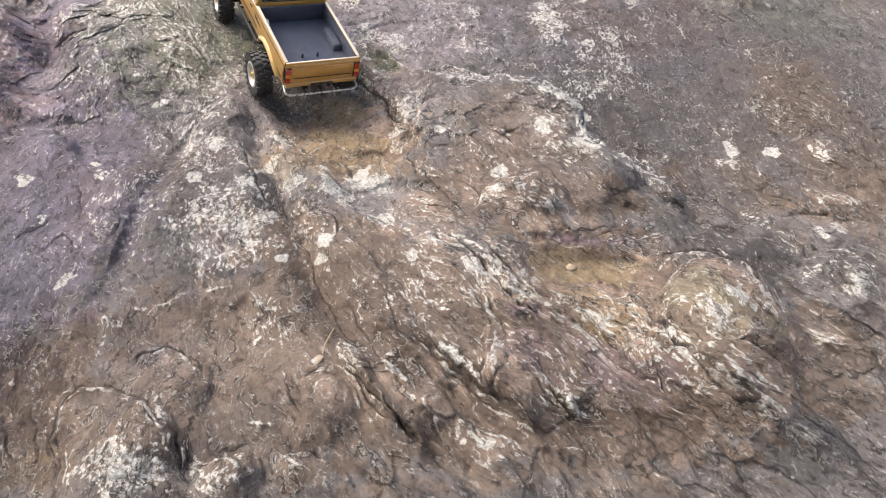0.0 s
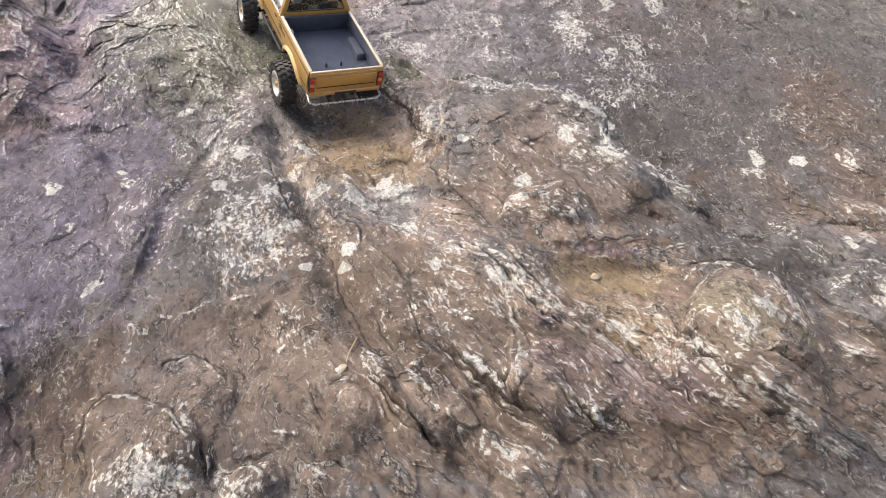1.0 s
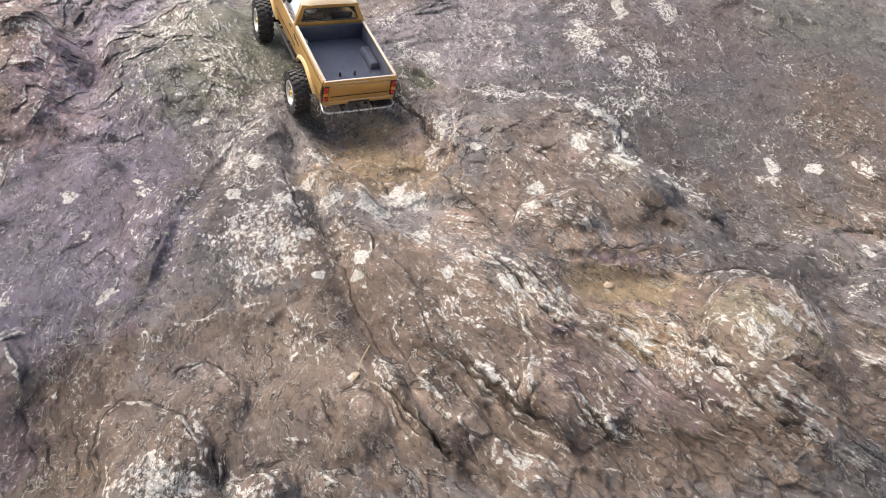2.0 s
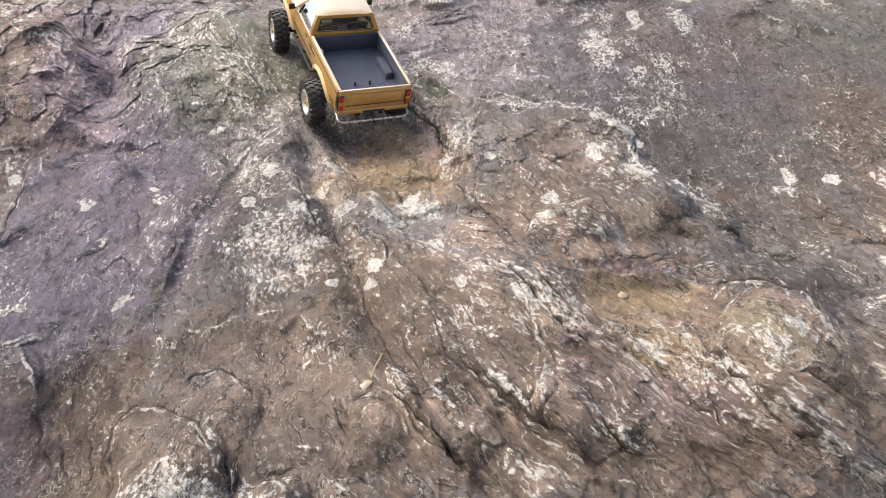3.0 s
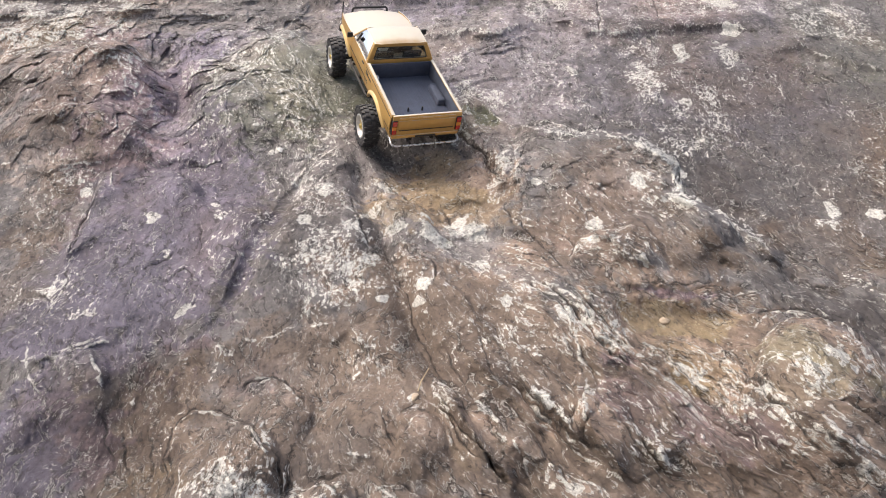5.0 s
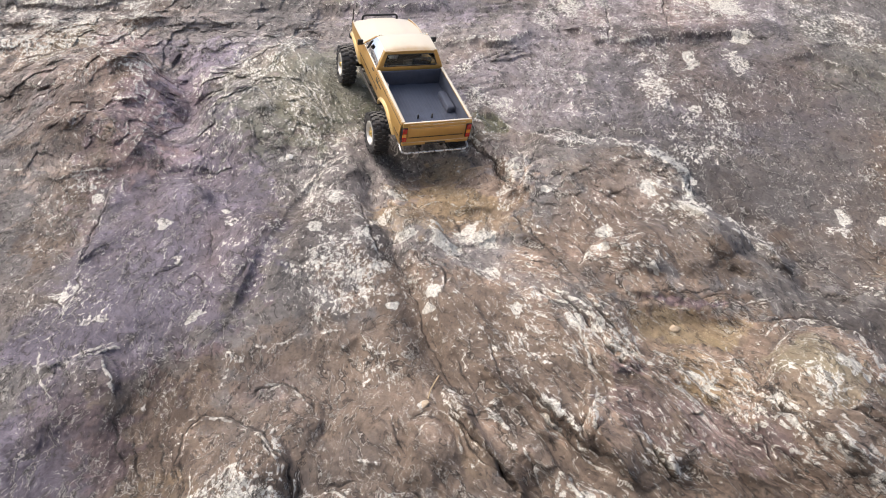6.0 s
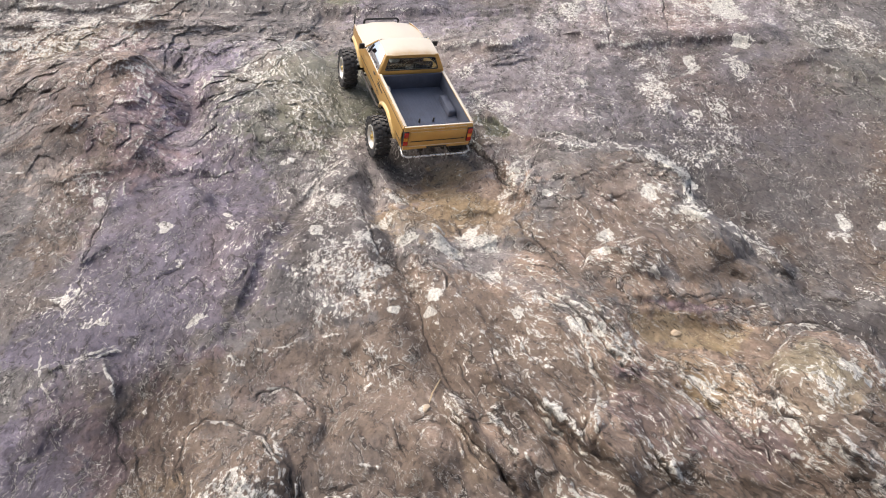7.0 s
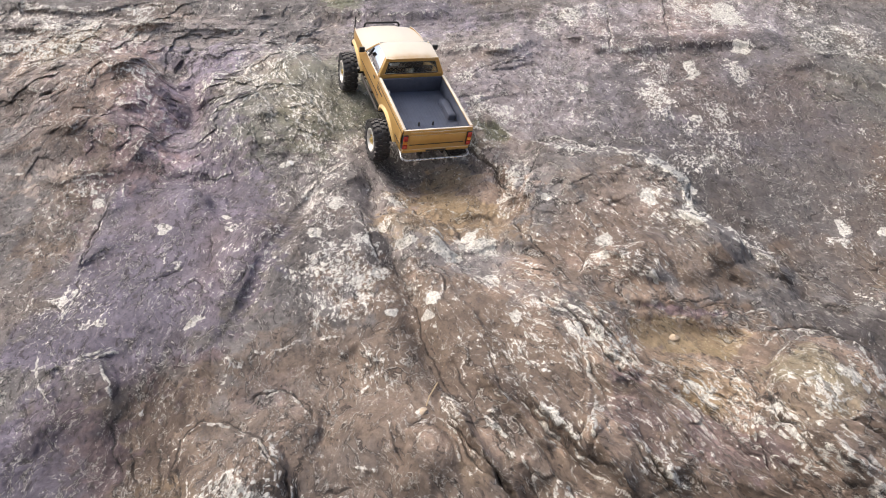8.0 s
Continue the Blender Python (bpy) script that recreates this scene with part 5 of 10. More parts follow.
crack([(0.545, 1.552), (0.619, 1.592), (0.679, 1.594), (0.709, 1.560), (0.720, 1.466), (0.743, 1.408)], 0.005, 0.004)
seam([(-0.370, 1.337), (-0.318, 1.298), (-0.286, 1.256), (-0.269, 1.216)], 0.0035, 0.9)
seam([(-0.364, 1.375), (-0.349, 1.409), (-0.305, 1.420), (-0.271, 1.386)], 0.003, 0.9)
# broken edges: a lip painted pale as if lit, and the joint beside it
seam([(-0.873, 2.241), (-0.840, 2.238), (-0.815, 2.255)], 0.0026, 0.9)
crack([(-0.874, 2.234), (-0.839, 2.229), (-0.813, 2.249)], 0.005, 0.0038)
seam([(-0.990, 1.967), (-0.909, 1.965), (-0.899, 1.973), (-0.861, 1.986), (-0.790, 2.006)], 0.003, 0.9)
crack([(-0.985, 1.959), (-0.905, 1.958), (-0.895, 1.968), (-0.858, 1.980), (-0.788, 2.000)], 0.006, 0.0038)
seam([(-0.775, 1.694), (-0.784, 1.738), (-0.804, 1.799), (-0.802, 1.841), (-0.785, 1.874), (-0.781, 1.920)], 0.002, 0.7)
crack([(-0.768, 1.690), (-0.772, 1.729), (-0.795, 1.797), (-0.796, 1.835), (-0.777, 1.868), (-0.773, 1.917)], 0.008, 0.0038)
seam([(-0.716, 1.933), (-0.705, 1.955), (-0.672, 1.958)], 0.002, 0.5)
crack([(-0.722, 1.939), (-0.712, 1.963), (-0.681, 1.971)], 0.005, 0.0038)
seam([(-0.694, 2.043), (-0.664, 2.027), (-0.615, 1.983), (-0.564, 1.907)], 0.002, 0.6)
crack([(-0.691, 2.050), (-0.664, 2.036), (-0.619, 1.996), (-0.561, 1.914)], 0.006, 0.0038)
seam([(-0.601, 1.636), (-0.596, 1.658), (-0.582, 1.673), (-0.556, 1.687), (-0.547, 1.715)], 0.0024, 0.8)
crack([(-0.593, 1.632), (-0.590, 1.653), (-0.576, 1.666), (-0.554, 1.682), (-0.541, 1.714)], 0.004, 0.0038)
seam([(-0.543, 1.621), (-0.529, 1.645), (-0.515, 1.669), (-0.498, 1.651), (-0.479, 1.612)], 0.002, 0.6)
crack([(-0.537, 1.615), (-0.527, 1.638), (-0.513, 1.662), (-0.502, 1.646), (-0.484, 1.611)], 0.004, 0.0038)
seam([(-0.480, 1.545), (-0.485, 1.570), (-0.485, 1.606)], 0.0024, 0.8)
crack([(-0.478, 1.541), (-0.482, 1.567), (-0.481, 1.603)], 0.004, 0.0038)
seam([(-0.807, 1.598), (-0.795, 1.613), (-0.774, 1.609), (-0.738, 1.574)], 0.003, 0.8)
crack([(-0.803, 1.593), (-0.793, 1.606), (-0.773, 1.604), (-0.739, 1.569)], 0.004, 0.0038)
seam([(-0.450, 1.626), (-0.451, 1.649), (-0.436, 1.679), (-0.420, 1.706)], 0.0024, 0.6)
crack([(-0.444, 1.622), (-0.444, 1.645), (-0.432, 1.676), (-0.415, 1.702)], 0.004, 0.0038)
crack([(-0.536, 1.802), (-0.501, 1.740), (-0.497, 1.684)], 0.006, 0.004)
crack([(-0.750, 1.733), (-0.739, 1.758), (-0.717, 1.756)], 0.005, 0.004)
seam([(-0.348, 1.970), (-0.331, 2.017), (-0.310, 2.051), (-0.270, 2.073)], 0.003, 0.8)
crack([(-0.355, 1.975), (-0.336, 2.023), (-0.311, 2.058), (-0.275, 2.085)], 0.008, 0.0038)
seam([(-0.240, 2.055), (-0.216, 2.029), (-0.185, 1.986)], 0.0026, 0.7)
crack([(-0.246, 2.042), (-0.222, 2.020), (-0.188, 1.981)], 0.008, 0.0038)
seam([(-0.193, 1.976), (-0.173, 1.984), (-0.143, 1.963), (-0.113, 1.924), (-0.084, 1.845)], 0.003, 0.9)
crack([(-0.196, 1.983), (-0.172, 1.994), (-0.140, 1.967), (-0.109, 1.930), (-0.082, 1.901)], 0.006, 0.0038)
seam([(-0.050, 1.885), (-0.028, 1.874), (0.008, 1.800)], 0.003, 0.8)
crack([(-0.050, 1.896), (-0.025, 1.880), (0.010, 1.819)], 0.006, 0.0038)
seam([(-0.152, 1.726), (-0.152, 1.773), (-0.143, 1.792)], 0.0024, 0.6)
crack([(-0.149, 1.727), (-0.147, 1.771), (-0.138, 1.785)], 0.005, 0.0038)
crack([(-0.244, 1.956), (-0.211, 1.860), (-0.183, 1.737), (-0.147, 1.690)], 0.008, 0.005)
seam([(-0.087, 1.678), (-0.068, 1.686), (-0.047, 1.666), (-0.033, 1.632), (-0.037, 1.596)], 0.0024, 0.7)
crack([(-0.091, 1.688), (-0.067, 1.695), (-0.042, 1.677), (-0.030, 1.634), (-0.031, 1.596)], 0.005, 0.0038)
seam([(-0.171, 1.525), (-0.155, 1.537), (-0.126, 1.541)], 0.003, 0.7)
crack([(-0.168, 1.520), (-0.153, 1.532), (-0.124, 1.535)], 0.004, 0.0038)
seam([(-0.368, 1.391), (-0.345, 1.414), (-0.312, 1.421), (-0.292, 1.415), (-0.278, 1.387), (-0.263, 1.374), (-0.252, 1.355)], 0.0024, 0.7)
crack([(-0.373, 1.394), (-0.349, 1.419), (-0.314, 1.427), (-0.291, 1.422), (-0.274, 1.391), (-0.260, 1.377), (-0.248, 1.357)], 0.006, 0.0038)
seam([(-0.343, 1.319), (-0.319, 1.300), (-0.297, 1.282), (-0.292, 1.255)], 0.003, 1)
crack([(-0.343, 1.313), (-0.321, 1.297), (-0.300, 1.279), (-0.295, 1.254)], 0.007, 0.0038)
seam([(-0.331, 1.305), (-0.306, 1.295), (-0.295, 1.275)], 0.002, 0.9)
crack([(-0.329, 1.299), (-0.309, 1.291), (-0.298, 1.273)], 0.003, 0.0038)
seam([(-0.270, 1.252), (-0.260, 1.233), (-0.253, 1.190)], 0.003, 0.7)
crack([(-0.267, 1.254), (-0.256, 1.234), (-0.249, 1.188)], 0.006, 0.0038)
seam([(-0.234, 1.192), (-0.230, 1.212), (-0.214, 1.210), (-0.198, 1.210), (-0.181, 1.193), (-0.172, 1.176)], 0.003, 0.9)
crack([(-0.240, 1.197), (-0.234, 1.220), (-0.216, 1.220), (-0.199, 1.218), (-0.178, 1.195), (-0.169, 1.176)], 0.008, 0.0038)
seam([(-0.121, 1.206), (-0.101, 1.193), (-0.083, 1.186), (-0.066, 1.177)], 0.003, 0.9)
crack([(-0.122, 1.202), (-0.103, 1.189), (-0.086, 1.181), (-0.068, 1.175)], 0.005, 0.0038)
seam([(-0.121, 1.207), (-0.074, 1.208), (-0.043, 1.192)], 0.002, 0.6)
crack([(-0.121, 1.212), (-0.075, 1.211), (-0.040, 1.196)], 0.005, 0.0038)
seam([(-0.178, 1.266), (-0.161, 1.260), (-0.147, 1.252)], 0.003, 0.9)
crack([(-0.180, 1.262), (-0.162, 1.257), (-0.149, 1.249)], 0.004, 0.0038)
seam([(-0.261, 1.297), (-0.245, 1.285), (-0.231, 1.266)], 0.002, 0.7)
crack([(-0.262, 1.293), (-0.248, 1.281), (-0.237, 1.263)], 0.004, 0.0038)
seam([(-0.121, 1.347), (-0.108, 1.320), (-0.104, 1.302)], 0.002, 0.6)
crack([(-0.117, 1.349), (-0.104, 1.321), (-0.101, 1.304)], 0.005, 0.0038)
seam([(-0.089, 1.278), (-0.079, 1.289), (-0.064, 1.297), (-0.048, 1.305)], 0.003, 0.8)
crack([(-0.092, 1.283), (-0.083, 1.291), (-0.066, 1.301), (-0.049, 1.310)], 0.006, 0.0038)
seam([(-0.113, 1.443), (-0.084, 1.420), (-0.064, 1.404)], 0.003, 0.7)
crack([(-0.115, 1.439), (-0.087, 1.416), (-0.067, 1.397)], 0.005, 0.0038)
seam([(-0.025, 1.391), (-0.006, 1.388), (0.010, 1.364), (0.013, 1.350)], 0.005, 0.9)
crack([(-0.024, 1.404), (-0.005, 1.398), (0.014, 1.372), (0.018, 1.357)], 0.007, 0.0038)
crack([(-0.040, 1.353), (-0.017, 1.332), (0.006, 1.298), (0.019, 1.283)], 0.01, 0.005)
crack([(-0.029, 1.380), (-0.016, 1.355), (-0.000, 1.315)], 0.008, 0.004)
seam([(-0.085, 1.307), (-0.075, 1.330), (-0.063, 1.345), (-0.042, 1.344)], 0.002, 0.6)
crack([(-0.087, 1.311), (-0.076, 1.334), (-0.065, 1.349), (-0.041, 1.348)], 0.005, 0.0038)
seam([(0.051, 1.340), (0.060, 1.322), (0.073, 1.299)], 0.003, 0.9)
crack([(0.048, 1.338), (0.056, 1.320), (0.069, 1.299)], 0.006, 0.0038)
seam([(0.095, 1.282), (0.113, 1.271), (0.125, 1.257), (0.141, 1.248)], 0.0024, 0.8)
crack([(0.096, 1.284), (0.114, 1.273), (0.127, 1.258), (0.144, 1.250)], 0.004, 0.0038)
seam([(0.101, 1.262), (0.112, 1.252), (0.116, 1.236), (0.132, 1.218)], 0.003, 1)
crack([(0.097, 1.262), (0.109, 1.252), (0.114, 1.236), (0.128, 1.216)], 0.006, 0.0038)
seam([(0.085, 1.389), (0.109, 1.364), (0.136, 1.337), (0.165, 1.305), (0.193, 1.283)], 0.005, 0.8)
crack([(0.088, 1.396), (0.113, 1.366), (0.140, 1.340), (0.167, 1.308), (0.195, 1.285)], 0.009, 0.0038)
crack([(0.088, 1.411), (0.124, 1.367), (0.150, 1.336), (0.185, 1.302)], 0.009, 0.006)
crack([(0.107, 1.315), (0.118, 1.292), (0.133, 1.271)], 0.006, 0.004)
seam([(0.194, 1.322), (0.205, 1.339), (0.215, 1.364), (0.241, 1.389)], 0.003, 0.9)
crack([(0.191, 1.324), (0.201, 1.341), (0.214, 1.374), (0.241, 1.395)], 0.009, 0.0038)
seam([(0.194, 1.322), (0.209, 1.298), (0.217, 1.271)], 0.002, 0.5)
crack([(0.197, 1.323), (0.212, 1.300), (0.220, 1.271)], 0.004, 0.0038)
crack([(0.202, 1.278), (0.211, 1.262), (0.220, 1.244)], 0.01, 0.006)
crack([(0.215, 1.313), (0.229, 1.283), (0.239, 1.259), (0.253, 1.240), (0.269, 1.208)], 0.008, 0.004)
seam([(0.241, 1.408), (0.244, 1.388), (0.250, 1.366)], 0.002, 0.8)
crack([(0.235, 1.406), (0.240, 1.386), (0.247, 1.362)], 0.004, 0.0038)
crack([(0.254, 1.340), (0.263, 1.300)], 0.008, 0.005)
seam([(0.281, 1.289), (0.296, 1.285), (0.310, 1.276), (0.316, 1.266)], 0.0024, 0.7)
crack([(0.280, 1.285), (0.295, 1.280), (0.307, 1.273), (0.313, 1.265)], 0.009, 0.0038)
crack([(0.314, 1.268), (0.323, 1.252), (0.329, 1.230), (0.348, 1.225)], 0.014, 0.006)
seam([(0.235, 1.230), (0.255, 1.214), (0.265, 1.198)], 0.003, 0.8)
crack([(0.232, 1.227), (0.250, 1.210), (0.261, 1.196)], 0.005, 0.0038)
seam([(0.229, 1.206), (0.238, 1.204), (0.254, 1.195)], 0.003, 1)
crack([(0.228, 1.202), (0.237, 1.201), (0.250, 1.192)], 0.003, 0.0038)
seam([(0.319, 1.335), (0.335, 1.331), (0.344, 1.319)], 0.0024, 0.9)
crack([(0.315, 1.330), (0.329, 1.326), (0.338, 1.315)], 0.004, 0.0038)
seam([(0.386, 1.326), (0.389, 1.313), (0.393, 1.297)], 0.0024, 0.8)
crack([(0.381, 1.322), (0.386, 1.309), (0.389, 1.295)], 0.005, 0.0038)
seam([(0.015, 1.425), (0.024, 1.448), (0.032, 1.416)], 0.002, 0.6)
crack([(0.015, 1.422), (0.025, 1.442), (0.029, 1.415)], 0.004, 0.0038)
seam([(0.181, 1.364), (0.211, 1.411), (0.231, 1.416)], 0.002, 0.5)
crack([(0.183, 1.361), (0.213, 1.407), (0.231, 1.413)], 0.004, 0.0038)
crack([(0.492, 1.373), (0.502, 1.357)], 0.01, 0.006)
crack([(0.517, 1.395), (0.523, 1.366), (0.525, 1.355)], 0.008, 0.006)
crack([(0.540, 1.384), (0.544, 1.360), (0.562, 1.343)], 0.008, 0.004)
seam([(0.504, 1.415), (0.512, 1.399), (0.523, 1.366), (0.522, 1.345)], 0.003, 0.8)
crack([(0.507, 1.421), (0.515, 1.400), (0.526, 1.368), (0.524, 1.345)], 0.005, 0.0038)
seam([(0.509, 1.356), (0.519, 1.336), (0.525, 1.328)], 0.004, 1)
crack([(0.506, 1.353), (0.516, 1.334), (0.524, 1.325)], 0.006, 0.0038)
seam([(0.558, 1.308), (0.568, 1.286), (0.577, 1.274)], 0.003, 0.9)
crack([(0.556, 1.308), (0.565, 1.284), (0.573, 1.274)], 0.006, 0.0038)
seam([(0.582, 1.316), (0.596, 1.292), (0.616, 1.274), (0.633, 1.256), (0.646, 1.237)], 0.003, 0.9)
crack([(0.585, 1.319), (0.600, 1.295), (0.618, 1.276), (0.636, 1.261), (0.648, 1.239)], 0.007, 0.0038)
seam([(0.584, 1.272), (0.595, 1.258), (0.617, 1.245), (0.638, 1.233), (0.654, 1.214)], 0.003, 0.8)
crack([(0.582, 1.270), (0.592, 1.254), (0.613, 1.245), (0.636, 1.230), (0.651, 1.210)], 0.006, 0.0038)
crack([(0.606, 1.272), (0.624, 1.254), (0.640, 1.240)], 0.009, 0.004)
seam([(0.603, 1.332), (0.626, 1.356), (0.647, 1.360), (0.658, 1.356)], 0.003, 0.8)
crack([(0.605, 1.329), (0.626, 1.353), (0.645, 1.357), (0.655, 1.352)], 0.004, 0.0038)
seam([(0.658, 1.356), (0.666, 1.356), (0.683, 1.374)], 0.0024, 0.7)
crack([(0.656, 1.353), (0.666, 1.352), (0.687, 1.372)], 0.004, 0.0038)
crack([(0.496, 1.327), (0.505, 1.306), (0.505, 1.284)], 0.01, 0.006)
crack([(0.450, 1.325), (0.479, 1.341)], 0.008, 0.004)
seam([(0.400, 1.290), (0.408, 1.278), (0.424, 1.273)], 0.003, 1)
crack([(0.396, 1.285), (0.404, 1.272), (0.419, 1.268)], 0.004, 0.0038)
seam([(0.421, 1.398), (0.432, 1.359), (0.441, 1.343)], 0.002, 0.6)
crack([(0.415, 1.394), (0.425, 1.355), (0.436, 1.338)], 0.006, 0.0038)
seam([(0.148, 2.205), (0.200, 2.126), (0.257, 2.113), (0.342, 2.095), (0.447, 2.158)], 0.0024, 0.9)
crack([(0.151, 2.219), (0.202, 2.140), (0.272, 2.188), (0.354, 2.178), (0.450, 2.173)], 0.006, 0.0038)
seam([(0.449, 2.159), (0.435, 2.049), (0.451, 2.016), (0.465, 2.002), (0.524, 2.076), (0.479, 1.926), (0.468, 1.879)], 0.0034, 1)
crack([(0.455, 2.168), (0.471, 2.142), (0.494, 2.119), (0.503, 2.103), (0.528, 2.085), (0.496, 1.953), (0.476, 1.889)], 0.01, 0.0038)
seam([(0.444, 1.872), (0.468, 1.856), (0.481, 1.841), (0.551, 1.920)], 0.004, 1)
crack([(0.447, 1.878), (0.469, 1.864), (0.487, 1.850), (0.555, 1.930)], 0.008, 0.0038)
seam([(0.551, 1.920), (0.569, 1.897), (0.554, 1.812)], 0.003, 0.7)
crack([(0.557, 1.929), (0.577, 1.905), (0.593, 1.876)], 0.006, 0.0038)
seam([(0.310, 1.715), (0.337, 1.707), (0.364, 1.696)], 0.0024, 0.6)
crack([(0.312, 1.721), (0.338, 1.712), (0.366, 1.700)], 0.005, 0.0038)
seam([(0.354, 1.695), (0.370, 1.676), (0.387, 1.663), (0.395, 1.649)], 0.004, 1)
crack([(0.359, 1.700), (0.373, 1.682), (0.390, 1.668), (0.399, 1.654)], 0.006, 0.0038)
seam([(0.262, 1.728), (0.275, 1.742), (0.282, 1.720)], 0.003, 0.8)
crack([(0.260, 1.735), (0.276, 1.747), (0.286, 1.723)], 0.004, 0.0038)
seam([(0.255, 1.746), (0.237, 1.717), (0.222, 1.688), (0.215, 1.675)], 0.003, 0.7)
crack([(0.251, 1.751), (0.233, 1.724), (0.214, 1.694), (0.209, 1.679)], 0.005, 0.0038)
crack([(0.255, 1.940), (0.281, 1.918), (0.312, 1.909), (0.330, 1.882)], 0.007, 0.004)
crack([(0.114, 1.849), (0.129, 1.813), (0.142, 1.792)], 0.008, 0.005)
seam([(0.145, 1.881), (0.157, 1.866), (0.172, 1.835)], 0.002, 0.7)
crack([(0.143, 1.877), (0.153, 1.861), (0.166, 1.831)], 0.005, 0.0038)
seam([(0.114, 1.780), (0.139, 1.745), (0.141, 1.720)], 0.002, 0.7)
crack([(0.119, 1.785), (0.142, 1.755), (0.145, 1.729)], 0.005, 0.0038)
crack([(0.090, 2.052), (0.101, 1.996)], 0.01, 0.006)
crack([(0.149, 2.018), (0.170, 2.078), (0.183, 2.107)], 0.008, 0.006)
seam([(0.143, 2.005), (0.129, 1.949)], 0.003, 0.8)
crack([(0.139, 2.011), (0.125, 1.957)], 0.004, 0.0038)
crack([(0.140, 1.915), (0.161, 1.902)], 0.008, 0.005)
seam([(0.102, 1.736), (0.137, 1.716), (0.182, 1.703), (0.198, 1.688)], 0.0026, 0.8)
crack([(0.102, 1.726), (0.136, 1.707), (0.180, 1.695), (0.194, 1.682)], 0.006, 0.0038)
crack([(0.362, 1.717), (0.380, 1.714), (0.420, 1.727)], 0.006, 0.005)
crack([(0.435, 1.715), (0.461, 1.695), (0.489, 1.683)], 0.006, 0.004)
seam([(-0.507, 2.446), (-0.490, 2.476), (-0.474, 2.500)], 0.0026, 1)
crack([(-0.497, 2.435), (-0.482, 2.459), (-0.466, 2.487)], 0.004, 0.0038)
seam([(-0.638, 2.719), (-0.605, 2.743), (-0.560, 2.767)], 0.0024, 0.8)
crack([(-0.629, 2.691), (-0.600, 2.735), (-0.556, 2.753)], 0.005, 0.0038)
seam([(-0.477, 2.512), (-0.487, 2.710), (-0.465, 2.788)], 0.002, 0.7)
crack([(-0.487, 2.542), (-0.492, 2.724), (-0.475, 2.803)], 0.006, 0.0038)
crack([(-0.413, 2.362), (-0.387, 2.311), (-0.350, 2.262), (-0.332, 2.225)], 0.008, 0.005)
seam([(-0.559, 2.389), (-0.524, 2.406), (-0.474, 2.353), (-0.437, 2.336)], 0.0024, 0.6)
crack([(-0.549, 2.368), (-0.523, 2.394), (-0.475, 2.335), (-0.435, 2.315)], 0.005, 0.0038)
seam([(-0.536, 2.219), (-0.528, 2.245), (-0.514, 2.287)], 0.0024, 0.6)
crack([(-0.528, 2.211), (-0.523, 2.236), (-0.510, 2.274)], 0.004, 0.0038)
seam([(-0.322, 2.228), (-0.292, 2.197), (-0.255, 2.129)], 0.0026, 0.8)
crack([(-0.326, 2.215), (-0.296, 2.186), (-0.259, 2.123)], 0.006, 0.0038)
crack([(-0.474, 2.129), (-0.455, 2.114), (-0.447, 2.107)], 0.008, 0.005)
seam([(-0.437, 2.556), (-0.410, 2.538), (-0.385, 2.455)], 0.003, 0.7)
crack([(-0.440, 2.583), (-0.409, 2.561), (-0.382, 2.470)], 0.005, 0.0038)
blot('crust', -0.304, 1.781, 0.019, 0.017, 6, 0.8, 0.7)
blot('crust', -0.418, 2.046, 0.015, 0.013, -5, 0.8, 0.7)
blot('crust', 0.286, 1.785, 0.017, 0.021, -46, 0.8, 0.7)
blot('crust', -0.632, 1.805, 0.016, 0.017, 23, 0.8, 0.7)
blot('crust', -0.556, 1.687, 0.013, 0.009, 19, 0.8, 0.7)
blot('crust', 0.464, 1.856, 0.024, 0.015, -32, 0.8, 0.7)
blot('crust', 0.390, 1.902, 0.022, 0.030, 8, 0.8, 0.7)
blot('crust', 0.494, 2.033, 0.052, 0.042, 41, 0.8, 0.7)
blot('crust', 0.271, 1.730, 0.013, 0.012, -16, 0.8, 0.7)
blot('crust', 0.371, 1.670, 0.015, 0.014, -24, 0.8, 0.7)
blot('crust', -0.037, 1.769, 0.029, 0.023, 38, 0.8, 0.7)
blot('crust', -0.110, 1.780, 0.018, 0.014, -11, 0.8, 0.7)
blot('crust', -0.280, 1.895, 0.032, 0.013, -57, 0.8, 0.7)
blot('crust', -0.166, 1.961, 0.018, 0.012, -13, 0.8, 0.7)
blot('crust', -0.213, 1.821, 0.007, 0.027, 40, 0.8, 0.7)
blot('crust', -0.199, 1.756, 0.008, 0.013, 8, 0.8, 0.7)
blot('crust', 0.006, 1.832, 0.017, 0.032, -31, 0.8, 0.7)
blot('crust', 0.200, 1.539, 0.018, 0.019, 61, 0.8, 0.7)
blot('crust', 0.300, 1.549, 0.016, 0.003, 19, 0.8, 0.7)
blot('crust', 0.246, 1.548, 0.015, 0.018, -15, 0.8, 0.7)
blot('crust', 0.184, 1.202, 0.013, 0.009, -7, 0.8, 0.7)
blot('crust', 0.514, 1.385, 0.012, 0.011, -3, 0.8, 0.7)
blot('crust', -0.798, 1.923, 0.013, 0.014, -7, 0.8, 0.7)
blot('crust', -0.825, 1.952, 0.010, 0.012, 3, 0.8, 0.7)
blot('crust', -0.663, 1.538, 0.018, 0.012, -4, 0.8, 0.7)
blot('light', -0.445, 2.412, 0.173, 0.241, 22, 0.8, 0.6)
blot('light', 0.075, 2.038, 0.089, 0.116, -35, 0.6, 0.6)
blot('light', -0.211, 1.963, 0.065, 0.148, -1, 0.6, 0.6)
blot('light', -0.097, 1.784, 0.099, 0.032, 46, 0.5, 0.6)
